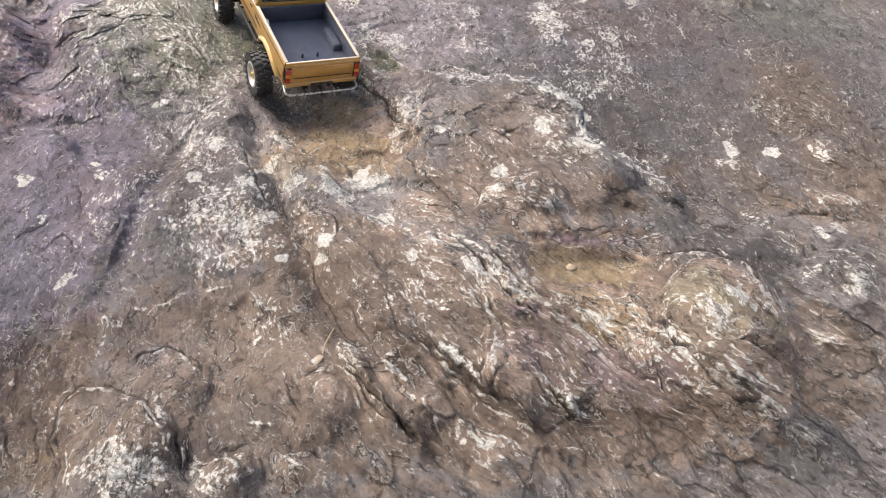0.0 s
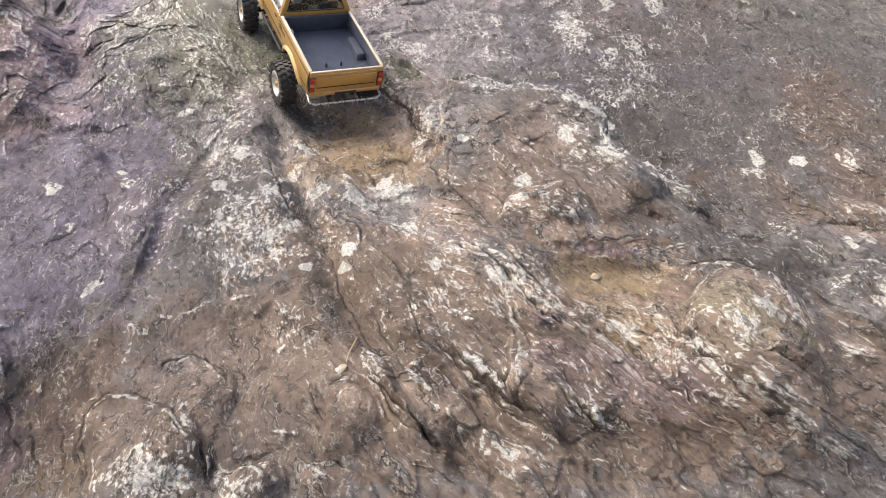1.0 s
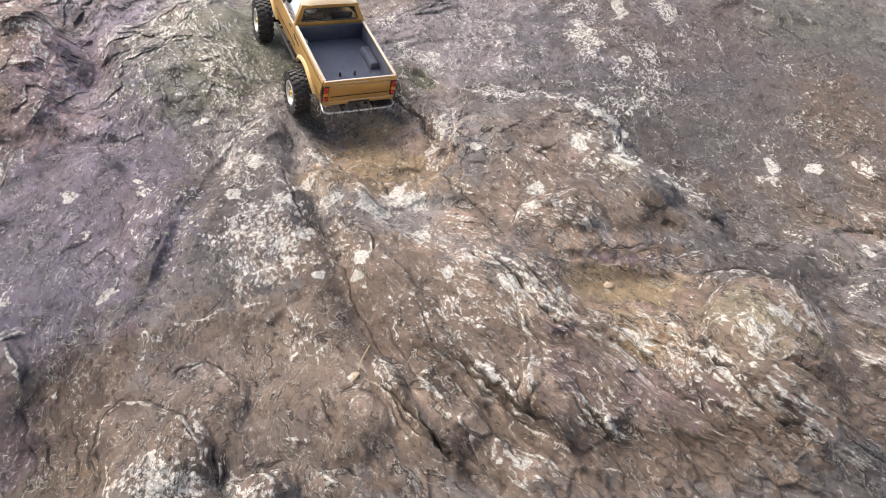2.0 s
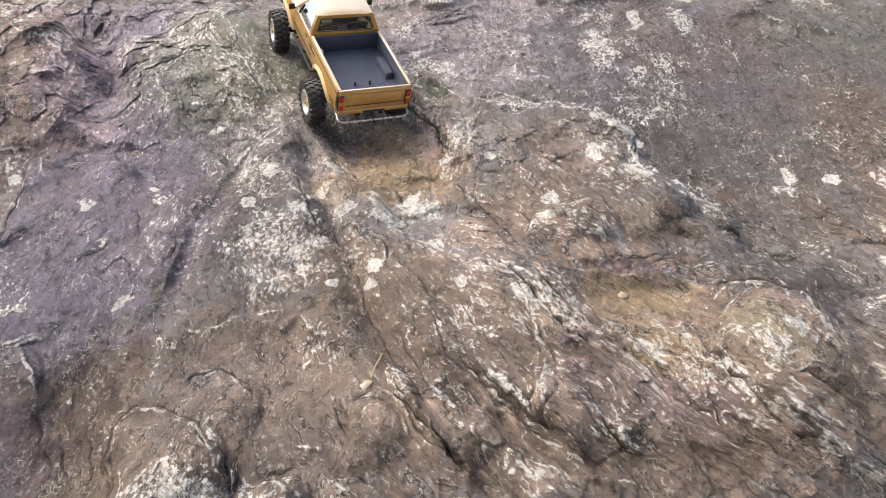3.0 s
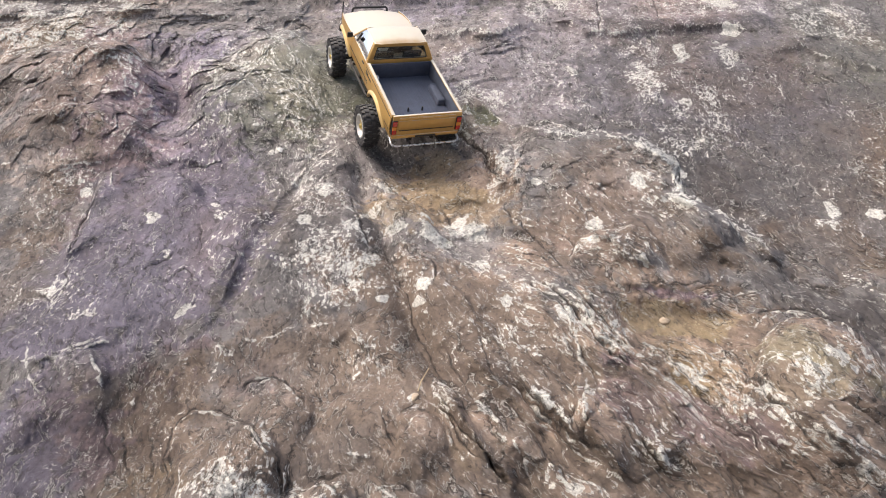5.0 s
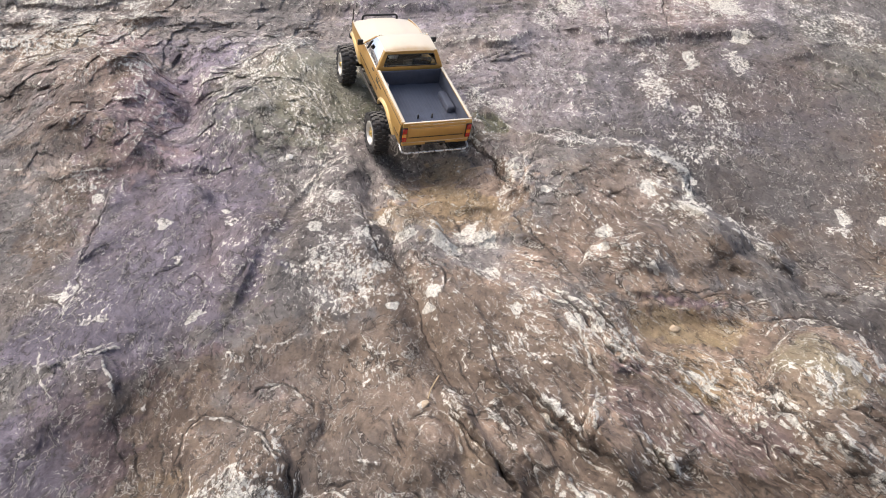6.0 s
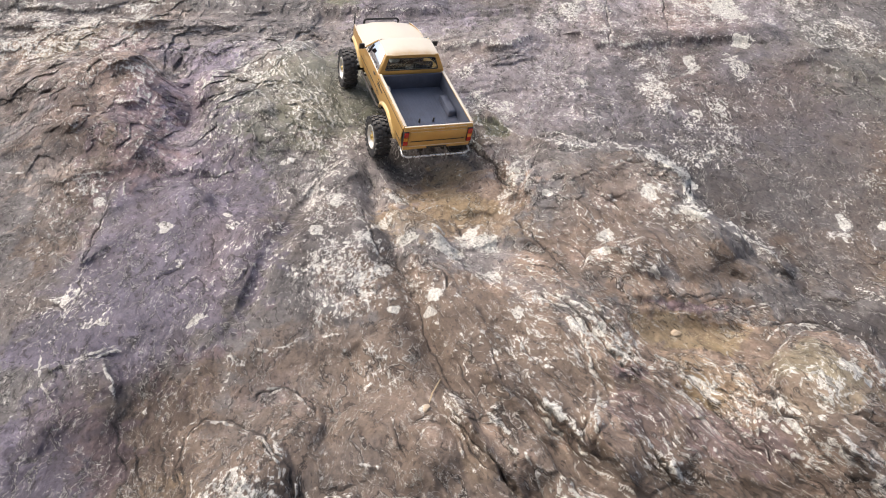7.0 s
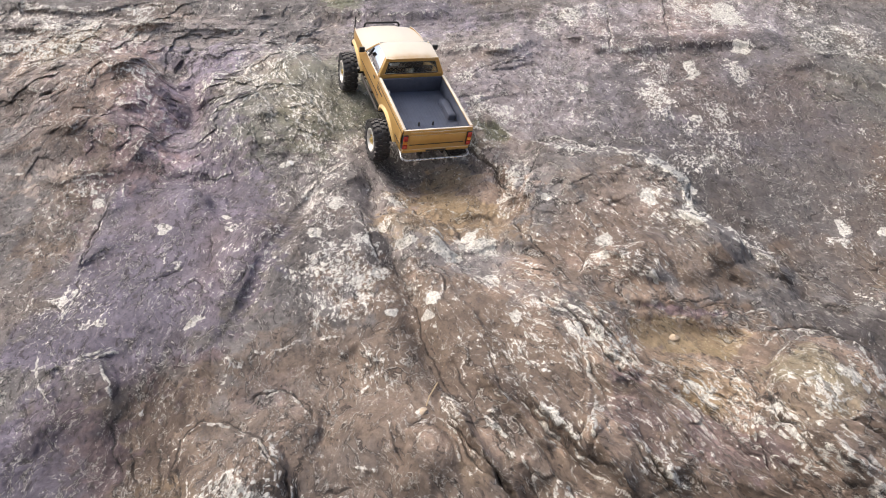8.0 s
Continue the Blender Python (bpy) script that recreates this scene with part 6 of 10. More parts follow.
blot('light', 0.216, 1.558, 0.061, 0.059, -37, 0.4, 0.6)
blot('light', 0.299, 1.470, 0.051, 0.041, -27, 0.5, 0.6)
blot('light', 0.678, 1.412, 0.034, 0.077, -33, 0.5, 0.6)
# darker rock, with the gaps between slabs shaded in the colour
blot('dark', -0.760, 1.680, 0.139, 0.110, -6, 0.4, 0.8)
blot('dark', -0.486, 1.536, 0.114, 0.052, -6, 0.35, 0.8)
blot('dark', -0.455, 1.233, 0.033, 0.054, -8, 0.7, 0.8)
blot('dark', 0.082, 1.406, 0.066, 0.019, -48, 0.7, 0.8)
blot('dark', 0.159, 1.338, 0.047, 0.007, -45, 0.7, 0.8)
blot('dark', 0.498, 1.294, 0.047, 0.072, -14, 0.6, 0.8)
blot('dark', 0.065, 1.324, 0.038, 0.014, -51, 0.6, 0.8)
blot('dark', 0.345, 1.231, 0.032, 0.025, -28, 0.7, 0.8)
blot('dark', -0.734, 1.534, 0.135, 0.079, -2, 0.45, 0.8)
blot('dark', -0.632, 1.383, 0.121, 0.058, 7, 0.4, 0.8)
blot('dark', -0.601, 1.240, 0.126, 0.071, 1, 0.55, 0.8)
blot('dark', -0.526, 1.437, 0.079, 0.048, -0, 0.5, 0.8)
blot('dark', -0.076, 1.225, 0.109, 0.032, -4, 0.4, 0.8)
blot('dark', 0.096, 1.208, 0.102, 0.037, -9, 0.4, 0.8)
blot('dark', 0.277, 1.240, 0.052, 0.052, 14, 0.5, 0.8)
blot('dark', 0.614, 1.307, 0.082, 0.022, -13, 0.3, 0.8)
blot('dark', 0.799, 1.675, 0.126, 0.078, 12, 0.3, 0.8)
blot('dark', -0.592, 1.629, 0.123, 0.078, 3, 0.3, 0.8)
blot('light', -0.786, 2.354, 0.083, 0.176, 49, 0.8, 0.6)
blot('light', -0.846, 2.494, 0.055, 0.203, 46, 0.6, 0.6)
blot('light', -0.916, 2.281, 0.099, 0.170, 9, 0.4, 0.6)
blot('light', -0.804, 2.130, 0.088, 0.073, 54, 0.4, 0.6)
blot('warm', -0.910, 2.247, 0.155, 0.209, 25, 0.7, 0.6)
blot('warm', -0.871, 2.015, 0.149, 0.082, 13, 0.6, 0.6)
blot('lichen', 0.588, 1.399, 0.034, 0.016, -18, 0.9, 0.7)
blot('lichen', 0.592, 1.374, 0.019, 0.008, 2, 0.8, 0.7)
blot('lichen', -0.242, 1.676, 0.063, 0.076, -0, 0.5, 0.7)
blot('lichen', 0.414, 1.897, 0.025, 0.060, 3, 0.6, 0.7)
blot('lichen', -0.037, 1.769, 0.035, 0.023, 38, 0.6, 0.7)
blot('lichen', 0.200, 1.549, 0.026, 0.033, 50, 0.6, 0.7)
blot('lichen', 0.643, 2.221, 0.042, 0.041, -21, 0.6, 0.7)
blot('lichen', 0.508, 2.478, 0.021, 0.130, -6, 0.4, 0.7)
blot('lichen', -0.303, 1.195, 0.037, 0.025, 19, 0.6, 0.7)
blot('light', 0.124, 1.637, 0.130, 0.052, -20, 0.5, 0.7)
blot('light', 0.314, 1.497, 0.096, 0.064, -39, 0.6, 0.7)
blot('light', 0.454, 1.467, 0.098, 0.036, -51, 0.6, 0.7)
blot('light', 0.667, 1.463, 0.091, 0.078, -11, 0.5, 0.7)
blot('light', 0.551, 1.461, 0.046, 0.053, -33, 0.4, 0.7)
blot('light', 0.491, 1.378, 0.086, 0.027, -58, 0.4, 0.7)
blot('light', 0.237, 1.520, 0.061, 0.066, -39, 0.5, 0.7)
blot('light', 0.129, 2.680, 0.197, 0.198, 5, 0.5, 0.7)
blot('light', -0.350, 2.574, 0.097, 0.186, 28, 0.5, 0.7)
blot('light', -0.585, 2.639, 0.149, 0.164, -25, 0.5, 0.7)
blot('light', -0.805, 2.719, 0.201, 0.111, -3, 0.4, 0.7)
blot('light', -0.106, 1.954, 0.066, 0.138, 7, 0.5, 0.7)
blot('warm', 0.283, 1.350, 0.511, 0.209, 3, 0.85, 0.4)
blot('warm', -0.078, 1.322, 0.374, 0.141, 1, 0.7, 0.4)
blot('lichen', 0.124, 1.637, 0.106, 0.040, -24, 0.5, 0.8)
blot('lichen', 0.286, 1.532, 0.087, 0.046, -50, 0.6, 0.8)
blot('lichen', 0.460, 1.446, 0.086, 0.028, -55, 0.5, 0.8)
blot('lichen', 0.517, 1.352, 0.069, 0.024, -57, 0.5, 0.8)
blot('lichen', 0.577, 1.274, 0.054, 0.018, -45, 0.5, 0.8)
blot('lichen', 0.685, 1.430, 0.042, 0.058, -50, 0.4, 0.8)
# stepped blocks high on the slope
scarp([(-1.277, 2.497), (-1.152, 2.527), (-1.046, 2.507), (-0.996, 2.456)], 0.011, 0.006, 0.07)
scarp([(-0.925, 2.334), (-0.855, 2.348), (-0.819, 2.367)], 0.012, 0.006, 0.06)
scarp([(-0.805, 2.065), (-0.811, 2.228), (-0.834, 2.449), (-0.894, 2.608)], 0.008, 0.01, 0.08)
scarp([(-0.770, 2.609), (-0.717, 2.450), (-0.660, 2.280), (-0.594, 2.121)], 0.01, 0.008, 0.08)
scarp([(-0.774, 1.945), (-0.786, 1.857), (-0.787, 1.754), (-0.770, 1.681)], 0.01, 0.006, 0.08)
scarp([(-1.099, 2.231), (-1.021, 2.251), (-0.930, 2.210)], 0.01, 0.006, 0.06)
scarp([(-0.687, 2.444), (-0.627, 2.477), (-0.540, 2.458), (-0.465, 2.396)], 0.01, 0.007, 0.07)
scarp([(-0.183, 1.980), (-0.119, 1.930), (-0.023, 1.843), (0.011, 1.809)], -0.008, 0.007, 0.07)
seam([(-1.260, 2.631), (-1.180, 2.639), (-1.113, 2.644), (-1.050, 2.624), (-0.918, 2.411)], 0.0028, 0.9)
crack([(-1.257, 2.621), (-1.180, 2.632), (-1.112, 2.634), (-1.048, 2.613), (-0.908, 2.377)], 0.006, 0.0038)
seam([(-1.169, 2.427), (-1.109, 2.454), (-1.063, 2.471), (-0.954, 2.356), (-0.909, 2.319)], 0.0028, 0.9)
crack([(-1.155, 2.409), (-1.100, 2.433), (-1.041, 2.434), (-0.952, 2.344), (-0.914, 2.313)], 0.007, 0.0038)
seam([(-1.051, 2.209), (-1.017, 2.230), (-0.966, 2.160)], 0.0024, 0.6)
crack([(-1.037, 2.190), (-1.015, 2.221), (-0.971, 2.151)], 0.005, 0.0038)
seam([(-0.757, 2.254), (-0.767, 2.197), (-0.752, 2.092), (-0.772, 2.036)], 0.003, 0.8)
crack([(-0.749, 2.251), (-0.759, 2.194), (-0.747, 2.090), (-0.767, 2.033)], 0.002, 0.0038)
seam([(-0.898, 2.607), (-0.812, 2.398), (-0.787, 2.260)], 0.002, 0.4)
crack([(-0.890, 2.609), (-0.813, 2.415), (-0.781, 2.264)], 0.004, 0.0038)
seam([(-0.636, 2.547), (-0.577, 2.455), (-0.537, 2.373)], 0.0028, 0.8)
crack([(-0.640, 2.535), (-0.580, 2.449), (-0.530, 2.355)], 0.006, 0.0038)
seam([(-0.524, 2.402), (-0.484, 2.330), (-0.459, 2.269)], 0.0028, 0.7)
crack([(-0.529, 2.394), (-0.486, 2.322), (-0.462, 2.265)], 0.006, 0.0038)
seam([(-1.065, 2.725), (-1.009, 2.701), (-0.948, 2.674)], 0.0026, 0.8)
crack([(-1.063, 2.709), (-1.009, 2.690), (-0.950, 2.659)], 0.006, 0.0038)
seam([(-0.863, 2.655), (-0.804, 2.716), (-0.663, 2.739)], 0.0026, 0.8)
crack([(-0.854, 2.639), (-0.798, 2.699), (-0.654, 2.694)], 0.006, 0.0038)
seam([(-0.939, 2.634), (-0.807, 2.640), (-0.684, 2.611), (-0.608, 2.597)], 0.0026, 0.7)
crack([(-0.937, 2.623), (-0.808, 2.625), (-0.689, 2.596), (-0.609, 2.581)], 0.006, 0.0038)
seam([(-1.190, 2.695), (-1.155, 2.723), (-1.070, 2.683)], 0.0026, 0.7)
crack([(-1.182, 2.678), (-1.142, 2.696), (-1.062, 2.668)], 0.006, 0.0038)
crack([(-0.770, 2.607), (-0.728, 2.487), (-0.703, 2.355), (-0.618, 2.186)], 0.008, 0.005)
crack([(-0.959, 2.213), (-0.911, 2.087)], 0.006, 0.004)
crack([(-1.021, 2.316), (-0.987, 2.232)], 0.006, 0.004)
crack([(-0.966, 2.345), (-0.933, 2.271)], 0.006, 0.004)
crack([(-0.871, 2.224), (-0.828, 2.150), (-0.812, 2.089)], 0.006, 0.004)
crack([(-1.141, 2.356), (-1.067, 2.285), (-1.024, 2.282)], 0.01, 0.006)
crack([(-1.071, 2.182), (-1.000, 2.139), (-0.947, 2.135)], 0.01, 0.006)
crack([(-0.588, 2.166), (-0.571, 2.081)], 0.006, 0.004)
blot('dark', -0.818, 2.563, 0.014, 0.024, -12, 1.0, 0.4)
dome(-0.803, 2.518, 0.013, 0.034, -27, -0.016, 0.8)
blot('dark', -0.815, 2.327, 0.020, 0.069, 56, 0.5, 0.6)
blot('dark', -1.060, 2.272, 0.054, 0.015, -21, 0.7, 0.6)
blot('dark', -0.988, 2.120, 0.070, 0.020, -20, 0.5, 0.6)
blot('dark', -0.831, 2.192, 0.030, 0.026, 38, 0.4, 0.6)
blot('light', -0.714, 2.258, 0.106, 0.095, -41, 0.6, 0.6)
blot('light', -0.805, 2.583, 0.062, 0.056, -30, 0.6, 0.6)
blot('light', -0.989, 2.334, 0.084, 0.034, -1, 0.5, 0.6)
blot('light', -0.861, 2.336, 0.039, 0.070, 43, 0.4, 0.6)
# grain of the block behind the hollow and of the dark slab beyond it
strands(0.166, 1.810, 0.083, 0.037, -56, 0.7, 70)
strands(0.131, 1.740, 0.056, 0.032, -35, 0.8, 75)
strands(0.254, 1.839, 0.057, 0.050, -67, 0.5, 60)
strands(0.404, 1.701, 0.074, 0.030, -26, 0.6, 70)
strands(0.485, 1.624, 0.094, 0.011, 2, 0.6, 75)
strands(0.684, 1.639, 0.074, 0.035, -25, 0.5, 70)
strands(0.792, 1.658, 0.056, 0.053, -53, 0.5, 65)
strands(0.699, 1.794, 0.085, 0.052, -69, 0.4, 60)
strands(0.070, 1.875, 0.092, 0.027, -45, 0.6, 70)
blot('lichen', 0.737, 1.759, 0.057, 0.092, -12, 0.5, 0.9)
blot('lichen', 0.781, 1.660, 0.050, 0.042, -5, 0.6, 0.9)
blot('lichen', 0.806, 1.597, 0.033, 0.032, 6, 0.5, 0.9)
blot('lichen', 0.655, 1.729, 0.040, 0.041, 3, 0.4, 0.9)
blot('lichen', 0.703, 1.591, 0.027, 0.014, -42, 0.6, 0.9)
blot('lichen', 0.204, 1.874, 0.064, 0.067, -13, 0.5, 0.9)
blot('lichen', 0.317, 1.804, 0.074, 0.086, -8, 0.4, 0.9)
blot('lichen', 0.336, 1.683, 0.044, 0.030, -11, 0.6, 0.9)
blot('lichen', 0.471, 1.762, 0.046, 0.038, 13, 0.4, 0.9)
blot('lichen', 0.709, 2.037, 0.080, 0.140, -5, 0.25, 0.9)
blot('lichen', 0.950, 1.976, 0.055, 0.129, -21, 0.4, 0.9)
blot('lichen', 0.657, 2.358, 0.097, 0.097, 9, 0.4, 0.9)
blot('lichen', 0.321, 2.337, 0.080, 0.094, -3, 0.4, 0.9)
blot('lichen', 0.810, 2.369, 0.097, 0.151, -5, 0.25, 0.9)
blot('dark', 0.512, 1.694, 0.047, 0.047, -53, 0.5, 0.8)
blot('dark', 0.693, 1.674, 0.029, 0.036, -9, 0.5, 0.8)
blot('dark', 0.730, 1.550, 0.029, 0.058, -57, 0.6, 0.8)
blot('dark', 0.138, 1.791, 0.040, 0.016, -63, 0.5, 0.8)
blot('light', 0.844, 1.674, 0.040, 0.022, 22, 0.8, 0.7)
blot('light', 0.197, 1.776, 0.066, 0.053, -11, 0.4, 0.7)
blot('light', 0.103, 1.749, 0.059, 0.030, -32, 0.6, 0.7)
blot('light', -0.441, 2.702, 0.133, 0.255, -4, 0.5, 0.7)
blot('light', -0.479, 2.290, 0.077, 0.114, 22, 0.4, 0.7)
blot('light', -0.853, 2.672, 0.206, 0.090, -6, 0.5, 0.7)
blot('light', -0.250, 2.119, 0.053, 0.082, 15, 0.6, 0.7)
# grey-green skin of the rounded boulder
blot('moss', 0.595, 1.447, 0.083, 0.044, -18, 0.75, 0.5)
blot('moss', 0.641, 1.401, 0.041, 0.052, -36, 0.6, 0.5)
blot('light', 0.595, 1.447, 0.083, 0.044, -18, 0.8, 0.5)
blot('light', 0.652, 1.405, 0.046, 0.053, -26, 0.7, 0.5)
blot('light', 0.090, 2.008, 0.066, 0.088, -39, 0.5, 0.5)
# crusts, ledges, stains and painted shading of the head of the slope
# >>> marks
blot('crust', 0.811, 2.901, 0.050, 0.097, 2, 1, 0.8)
blot('crust', 0.813, 2.695, 0.027, 0.027, -2, 1, 0.8)
blot('crust', 0.323, 2.458, 0.014, 0.024, 11, 0.7, 0.8)
blot('crust', 0.637, 2.580, 0.021, 0.045, -4, 0.8, 0.8)
blot('crust', 0.767, 2.534, 0.028, 0.043, 5, 0.6, 0.8)
blot('crust', 0.597, 2.331, 0.013, 0.015, 19, 0.8, 0.8)
blot('crust', 0.330, 2.904, 0.041, 0.073, -5, 0.65, 0.8)
blot('crust', 0.425, 2.931, 0.036, 0.061, 20, 0.5, 0.8)
blot('crust', 0.254, 2.830, 0.038, 0.097, -4, 0.5, 0.8)
blot('crust', 1.046, 2.745, 0.042, 0.086, -3, 0.42, 0.8)
blot('crust', 1.193, 2.805, 0.056, 0.077, 8, 0.42, 0.8)
blot('crust', 1.038, 2.962, 0.022, 0.086, -7, 0.5, 0.8)
blot('crust', 0.689, 2.995, 0.036, 0.047, 1, 0.6, 0.8)
blot('lichen', 0.514, 2.397, 0.044, 0.114, -7, 0.8, 0.9)
blot('lichen', 0.665, 2.305, 0.040, 0.076, 9, 0.8, 0.9)
blot('lichen', 0.434, 2.229, 0.072, 0.020, 0, 0.7, 0.9)
blot('lichen', 0.551, 2.216, 0.057, 0.017, 10, 0.9, 0.9)
blot('lichen', 0.623, 2.177, 0.034, 0.045, 7, 0.9, 0.9)
blot('lichen', 0.285, 2.580, 0.090, 0.115, 0, 0.4, 0.9)
blot('lichen', 0.480, 2.765, 0.105, 0.068, 2, 0.5, 0.9)
blot('lichen', 0.556, 2.457, 0.021, 0.125, -6, 0.5, 0.9)
blot('lichen', 0.338, 2.278, 0.057, 0.050, -1, 0.4, 0.9)
blot('lichen', 0.277, 2.104, 0.042, 0.035, -2, 0.5, 0.9)
blot('lichen', -0.571, 2.451, 0.109, 0.138, -19, 0.6, 1)
blot('lichen', -0.553, 2.231, 0.100, 0.132, -27, 0.5, 1)
blot('lichen', -0.428, 2.285, 0.065, 0.127, 19, 0.5, 1)
blot('lichen', -0.483, 2.572, 0.079, 0.150, 10, 0.5, 1)
blot('lichen', -0.457, 2.144, 0.076, 0.049, 9, 0.5, 1)
blot('lichen', -1.211, 2.716, 0.183, 0.125, -4, 0.6, 1)
blot('lichen', -0.867, 2.343, 0.050, 0.083, 23, 0.5, 1)
blot('lichen', -1.204, 2.503, 0.105, 0.105, -27, 0.5, 1)
blot('light', -0.570, 2.468, 0.139, 0.164, -23, 0.35, 0.7)
blot('light', -0.538, 2.228, 0.084, 0.151, -14, 0.3, 0.7)
blot('light', -0.437, 2.491, 0.086, 0.219, 29, 0.35, 0.7)
blot('light', -1.188, 2.630, 0.182, 0.298, 4, 0.6, 0.7)
blot('light', -0.841, 2.737, 0.164, 0.154, 9, 0.6, 0.7)
blot('light', -0.835, 2.198, 0.058, 0.050, 12, 0.4, 0.7)
blot('light', 1.033, 2.736, 0.072, 0.161, -1, 0.3, 0.7)
blot('light', 1.177, 2.752, 0.084, 0.159, 8, 0.3, 0.7)
# dark pockets and holes among the blocks, shade put into the colour
blot('dark', -1.162, 2.322, 0.089, 0.041, -28, 1, 0.6)
blot('dark', -0.829, 2.577, 0.015, 0.032, 7, 1, 0.6)
blot('dark', -1.001, 2.151, 0.094, 0.018, -27, 0.9, 0.6)
blot('dark', -0.722, 2.356, 0.016, 0.038, -13, 0.9, 0.6)
blot('dark', -0.987, 2.184, 0.006, 0.078, -6, 0.7, 0.6)
blot('dark', -0.859, 2.324, 0.030, 0.065, 10, 0.5, 0.6)
blot('dark', -0.807, 2.342, 0.019, 0.158, 70, 0.7, 0.6)
# shadow band under the top ledge, painted dark
blot('dark', 0.537, 2.692, 0.169, 0.024, 5, 0.4, 0.6)
blot('dark', 0.864, 2.742, 0.146, 0.031, 7, 0.5, 0.6)
blot('dark', -1.083, 2.685, 0.018, 0.040, 9, 0.8, 0.6)
blot('dark', -1.220, 2.867, 0.032, 0.048, -9, 0.5, 0.6)
blot('warm', -1.105, 2.447, 0.261, 0.263, -20, 0.5, 0.6)
blot('warm', -0.884, 2.116, 0.162, 0.095, -5, 0.7, 0.6)
blot('warm', -0.832, 2.281, 0.045, 0.081, 27, 0.5, 0.6)
blot('moss', 1.061, 2.789, 0.093, 0.213, -2, 0.5, 0.6)
blot('moss', 1.086, 2.537, 0.095, 0.260, 0, 0.35, 0.6)
blot('moss', 0.728, 2.447, 0.092, 0.076, 5, 0.3, 0.6)
blot('moss', -0.520, 2.439, 0.138, 0.220, -24, 0.6, 0.6)
crack([(-1.204, 2.408), (-1.139, 2.362), (-1.063, 2.281), (-1.027, 2.283)], 0.01, 0.006)
crack([(-1.064, 2.175), (-1.001, 2.151), (-0.944, 2.138)], 0.01, 0.005)
crack([(-0.860, 2.463), (-0.808, 2.340), (-0.785, 2.236)], 0.008, 0.005)
seam([(-1.141, 2.645), (-1.101, 2.644), (-0.956, 2.441)], 0.004, 0.9)
seam([(-1.231, 2.456), (-1.154, 2.386), (-1.074, 2.297)], 0.004, 0.9)
seam([(-1.209, 2.511), (-1.139, 2.497), (-1.074, 2.497)], 0.003, 0.8)
seam([(-0.886, 2.237), (-0.838, 2.241), (-0.805, 2.253)], 0.003, 0.8)
seam([(-0.676, 2.401), (-0.685, 2.474), (-0.663, 2.542)], 0.004, 0.9)
seam([(-0.844, 2.301), (-0.821, 2.275)], 0.004, 0.9)
seam([(0.971, 2.739), (0.990, 2.633), (0.987, 2.572), (1.052, 2.522), (1.109, 2.471)], 0.003, 0.6)
seam([(0.152, 2.201), (0.234, 2.119), (0.316, 2.101), (0.435, 2.101)], 0.0035, 0.8)
blot('dark', 0.828, 2.131, 0.242, 0.266, -18, 0.5, 0.5)
blot('dark', 0.701, 1.975, 0.153, 0.156, -52, 0.55, 0.5)
blot('dark', 0.584, 2.056, 0.109, 0.180, 46, 0.6, 0.5)
blot('dark', 0.768, 1.774, 0.131, 0.126, 0, 0.4, 0.5)
blot('dark', 0.713, 2.486, 0.142, 0.173, 3, 0.3, 0.5)
blot('warm', 0.828, 2.131, 0.242, 0.290, -18, 0.1, 0.5)
blot('warm', 0.336, 1.946, 0.134, 0.131, -17, 0.6, 0.5)
blot('warm', 0.461, 1.721, 0.133, 0.055, -11, 0.6, 0.5)
blot('warm', 0.768, 1.774, 0.131, 0.126, 0, 0.6, 0.5)
blot('light', 0.356, 1.924, 0.109, 0.077, -17, 0.45, 0.6)
blot('light', 0.419, 1.936, 0.063, 0.095, -31, 0.4, 0.6)
blot('light', 0.148, 2.015, 0.052, 0.133, -30, 0.5, 0.6)
blot('light', 0.067, 1.964, 0.064, 0.086, -26, 0.4, 0.6)
seam([(0.288, 2.103), (0.354, 2.094), (0.408, 2.089), (0.429, 2.048), (0.467, 2.009), (0.485, 1.962), (0.467, 1.886)], 0.005, 0.8)
seam([(0.440, 1.868), (0.483, 1.841), (0.553, 1.808), (0.634, 1.804), (0.645, 1.756)], 0.0045, 0.7)
blot('light', -0.345, 1.225, 0.057, 0.050, 3, 0.3, 0.6)
blot('light', -0.328, 1.320, 0.036, 0.020, -32, 0.3, 0.6)
blot('light', -0.287, 1.320, 0.040, 0.073, 2, 0.3, 0.6)
blot('light', -0.741, 2.382, 0.057, 0.263, -6, 0.9, 0.6)
blot('light', -0.425, 2.222, 0.090, 0.158, 22, 0.4, 0.6)
blot('light', 0.571, 1.420, 0.083, 0.070, -49, 0.5, 0.6)
blot('light', 0.041, 1.755, 0.096, 0.082, -32, 0.4, 0.6)
blot('lichen', -0.337, 1.204, 0.063, 0.037, 2, 0.8, 0.9)
blot('lichen', 0.571, 1.408, 0.046, 0.037, -36, 0.4, 0.9)
blot('lichen', -0.879, 1.868, 0.074, 0.145, 3, 0.5, 0.9)
blot('lichen', -0.749, 1.564, 0.067, 0.083, -10, 0.6, 0.9)
blot('lichen', -0.290, 1.963, 0.044, 0.115, 28, 0.6, 0.9)
blot('lichen', -0.239, 1.662, 0.075, 0.086, 0, 0.5, 0.9)
blot('lichen', -0.127, 1.472, 0.027, 0.042, -4, 0.5, 0.9)
blot('lichen', -0.092, 1.638, 0.043, 0.063, -4, 0.4, 0.9)
blot('lichen', 0.121, 1.520, 0.095, 0.072, -40, 0.15, 0.9)
blot('lichen', -0.386, 2.172, 0.075, 0.132, 20, 0.5, 0.9)
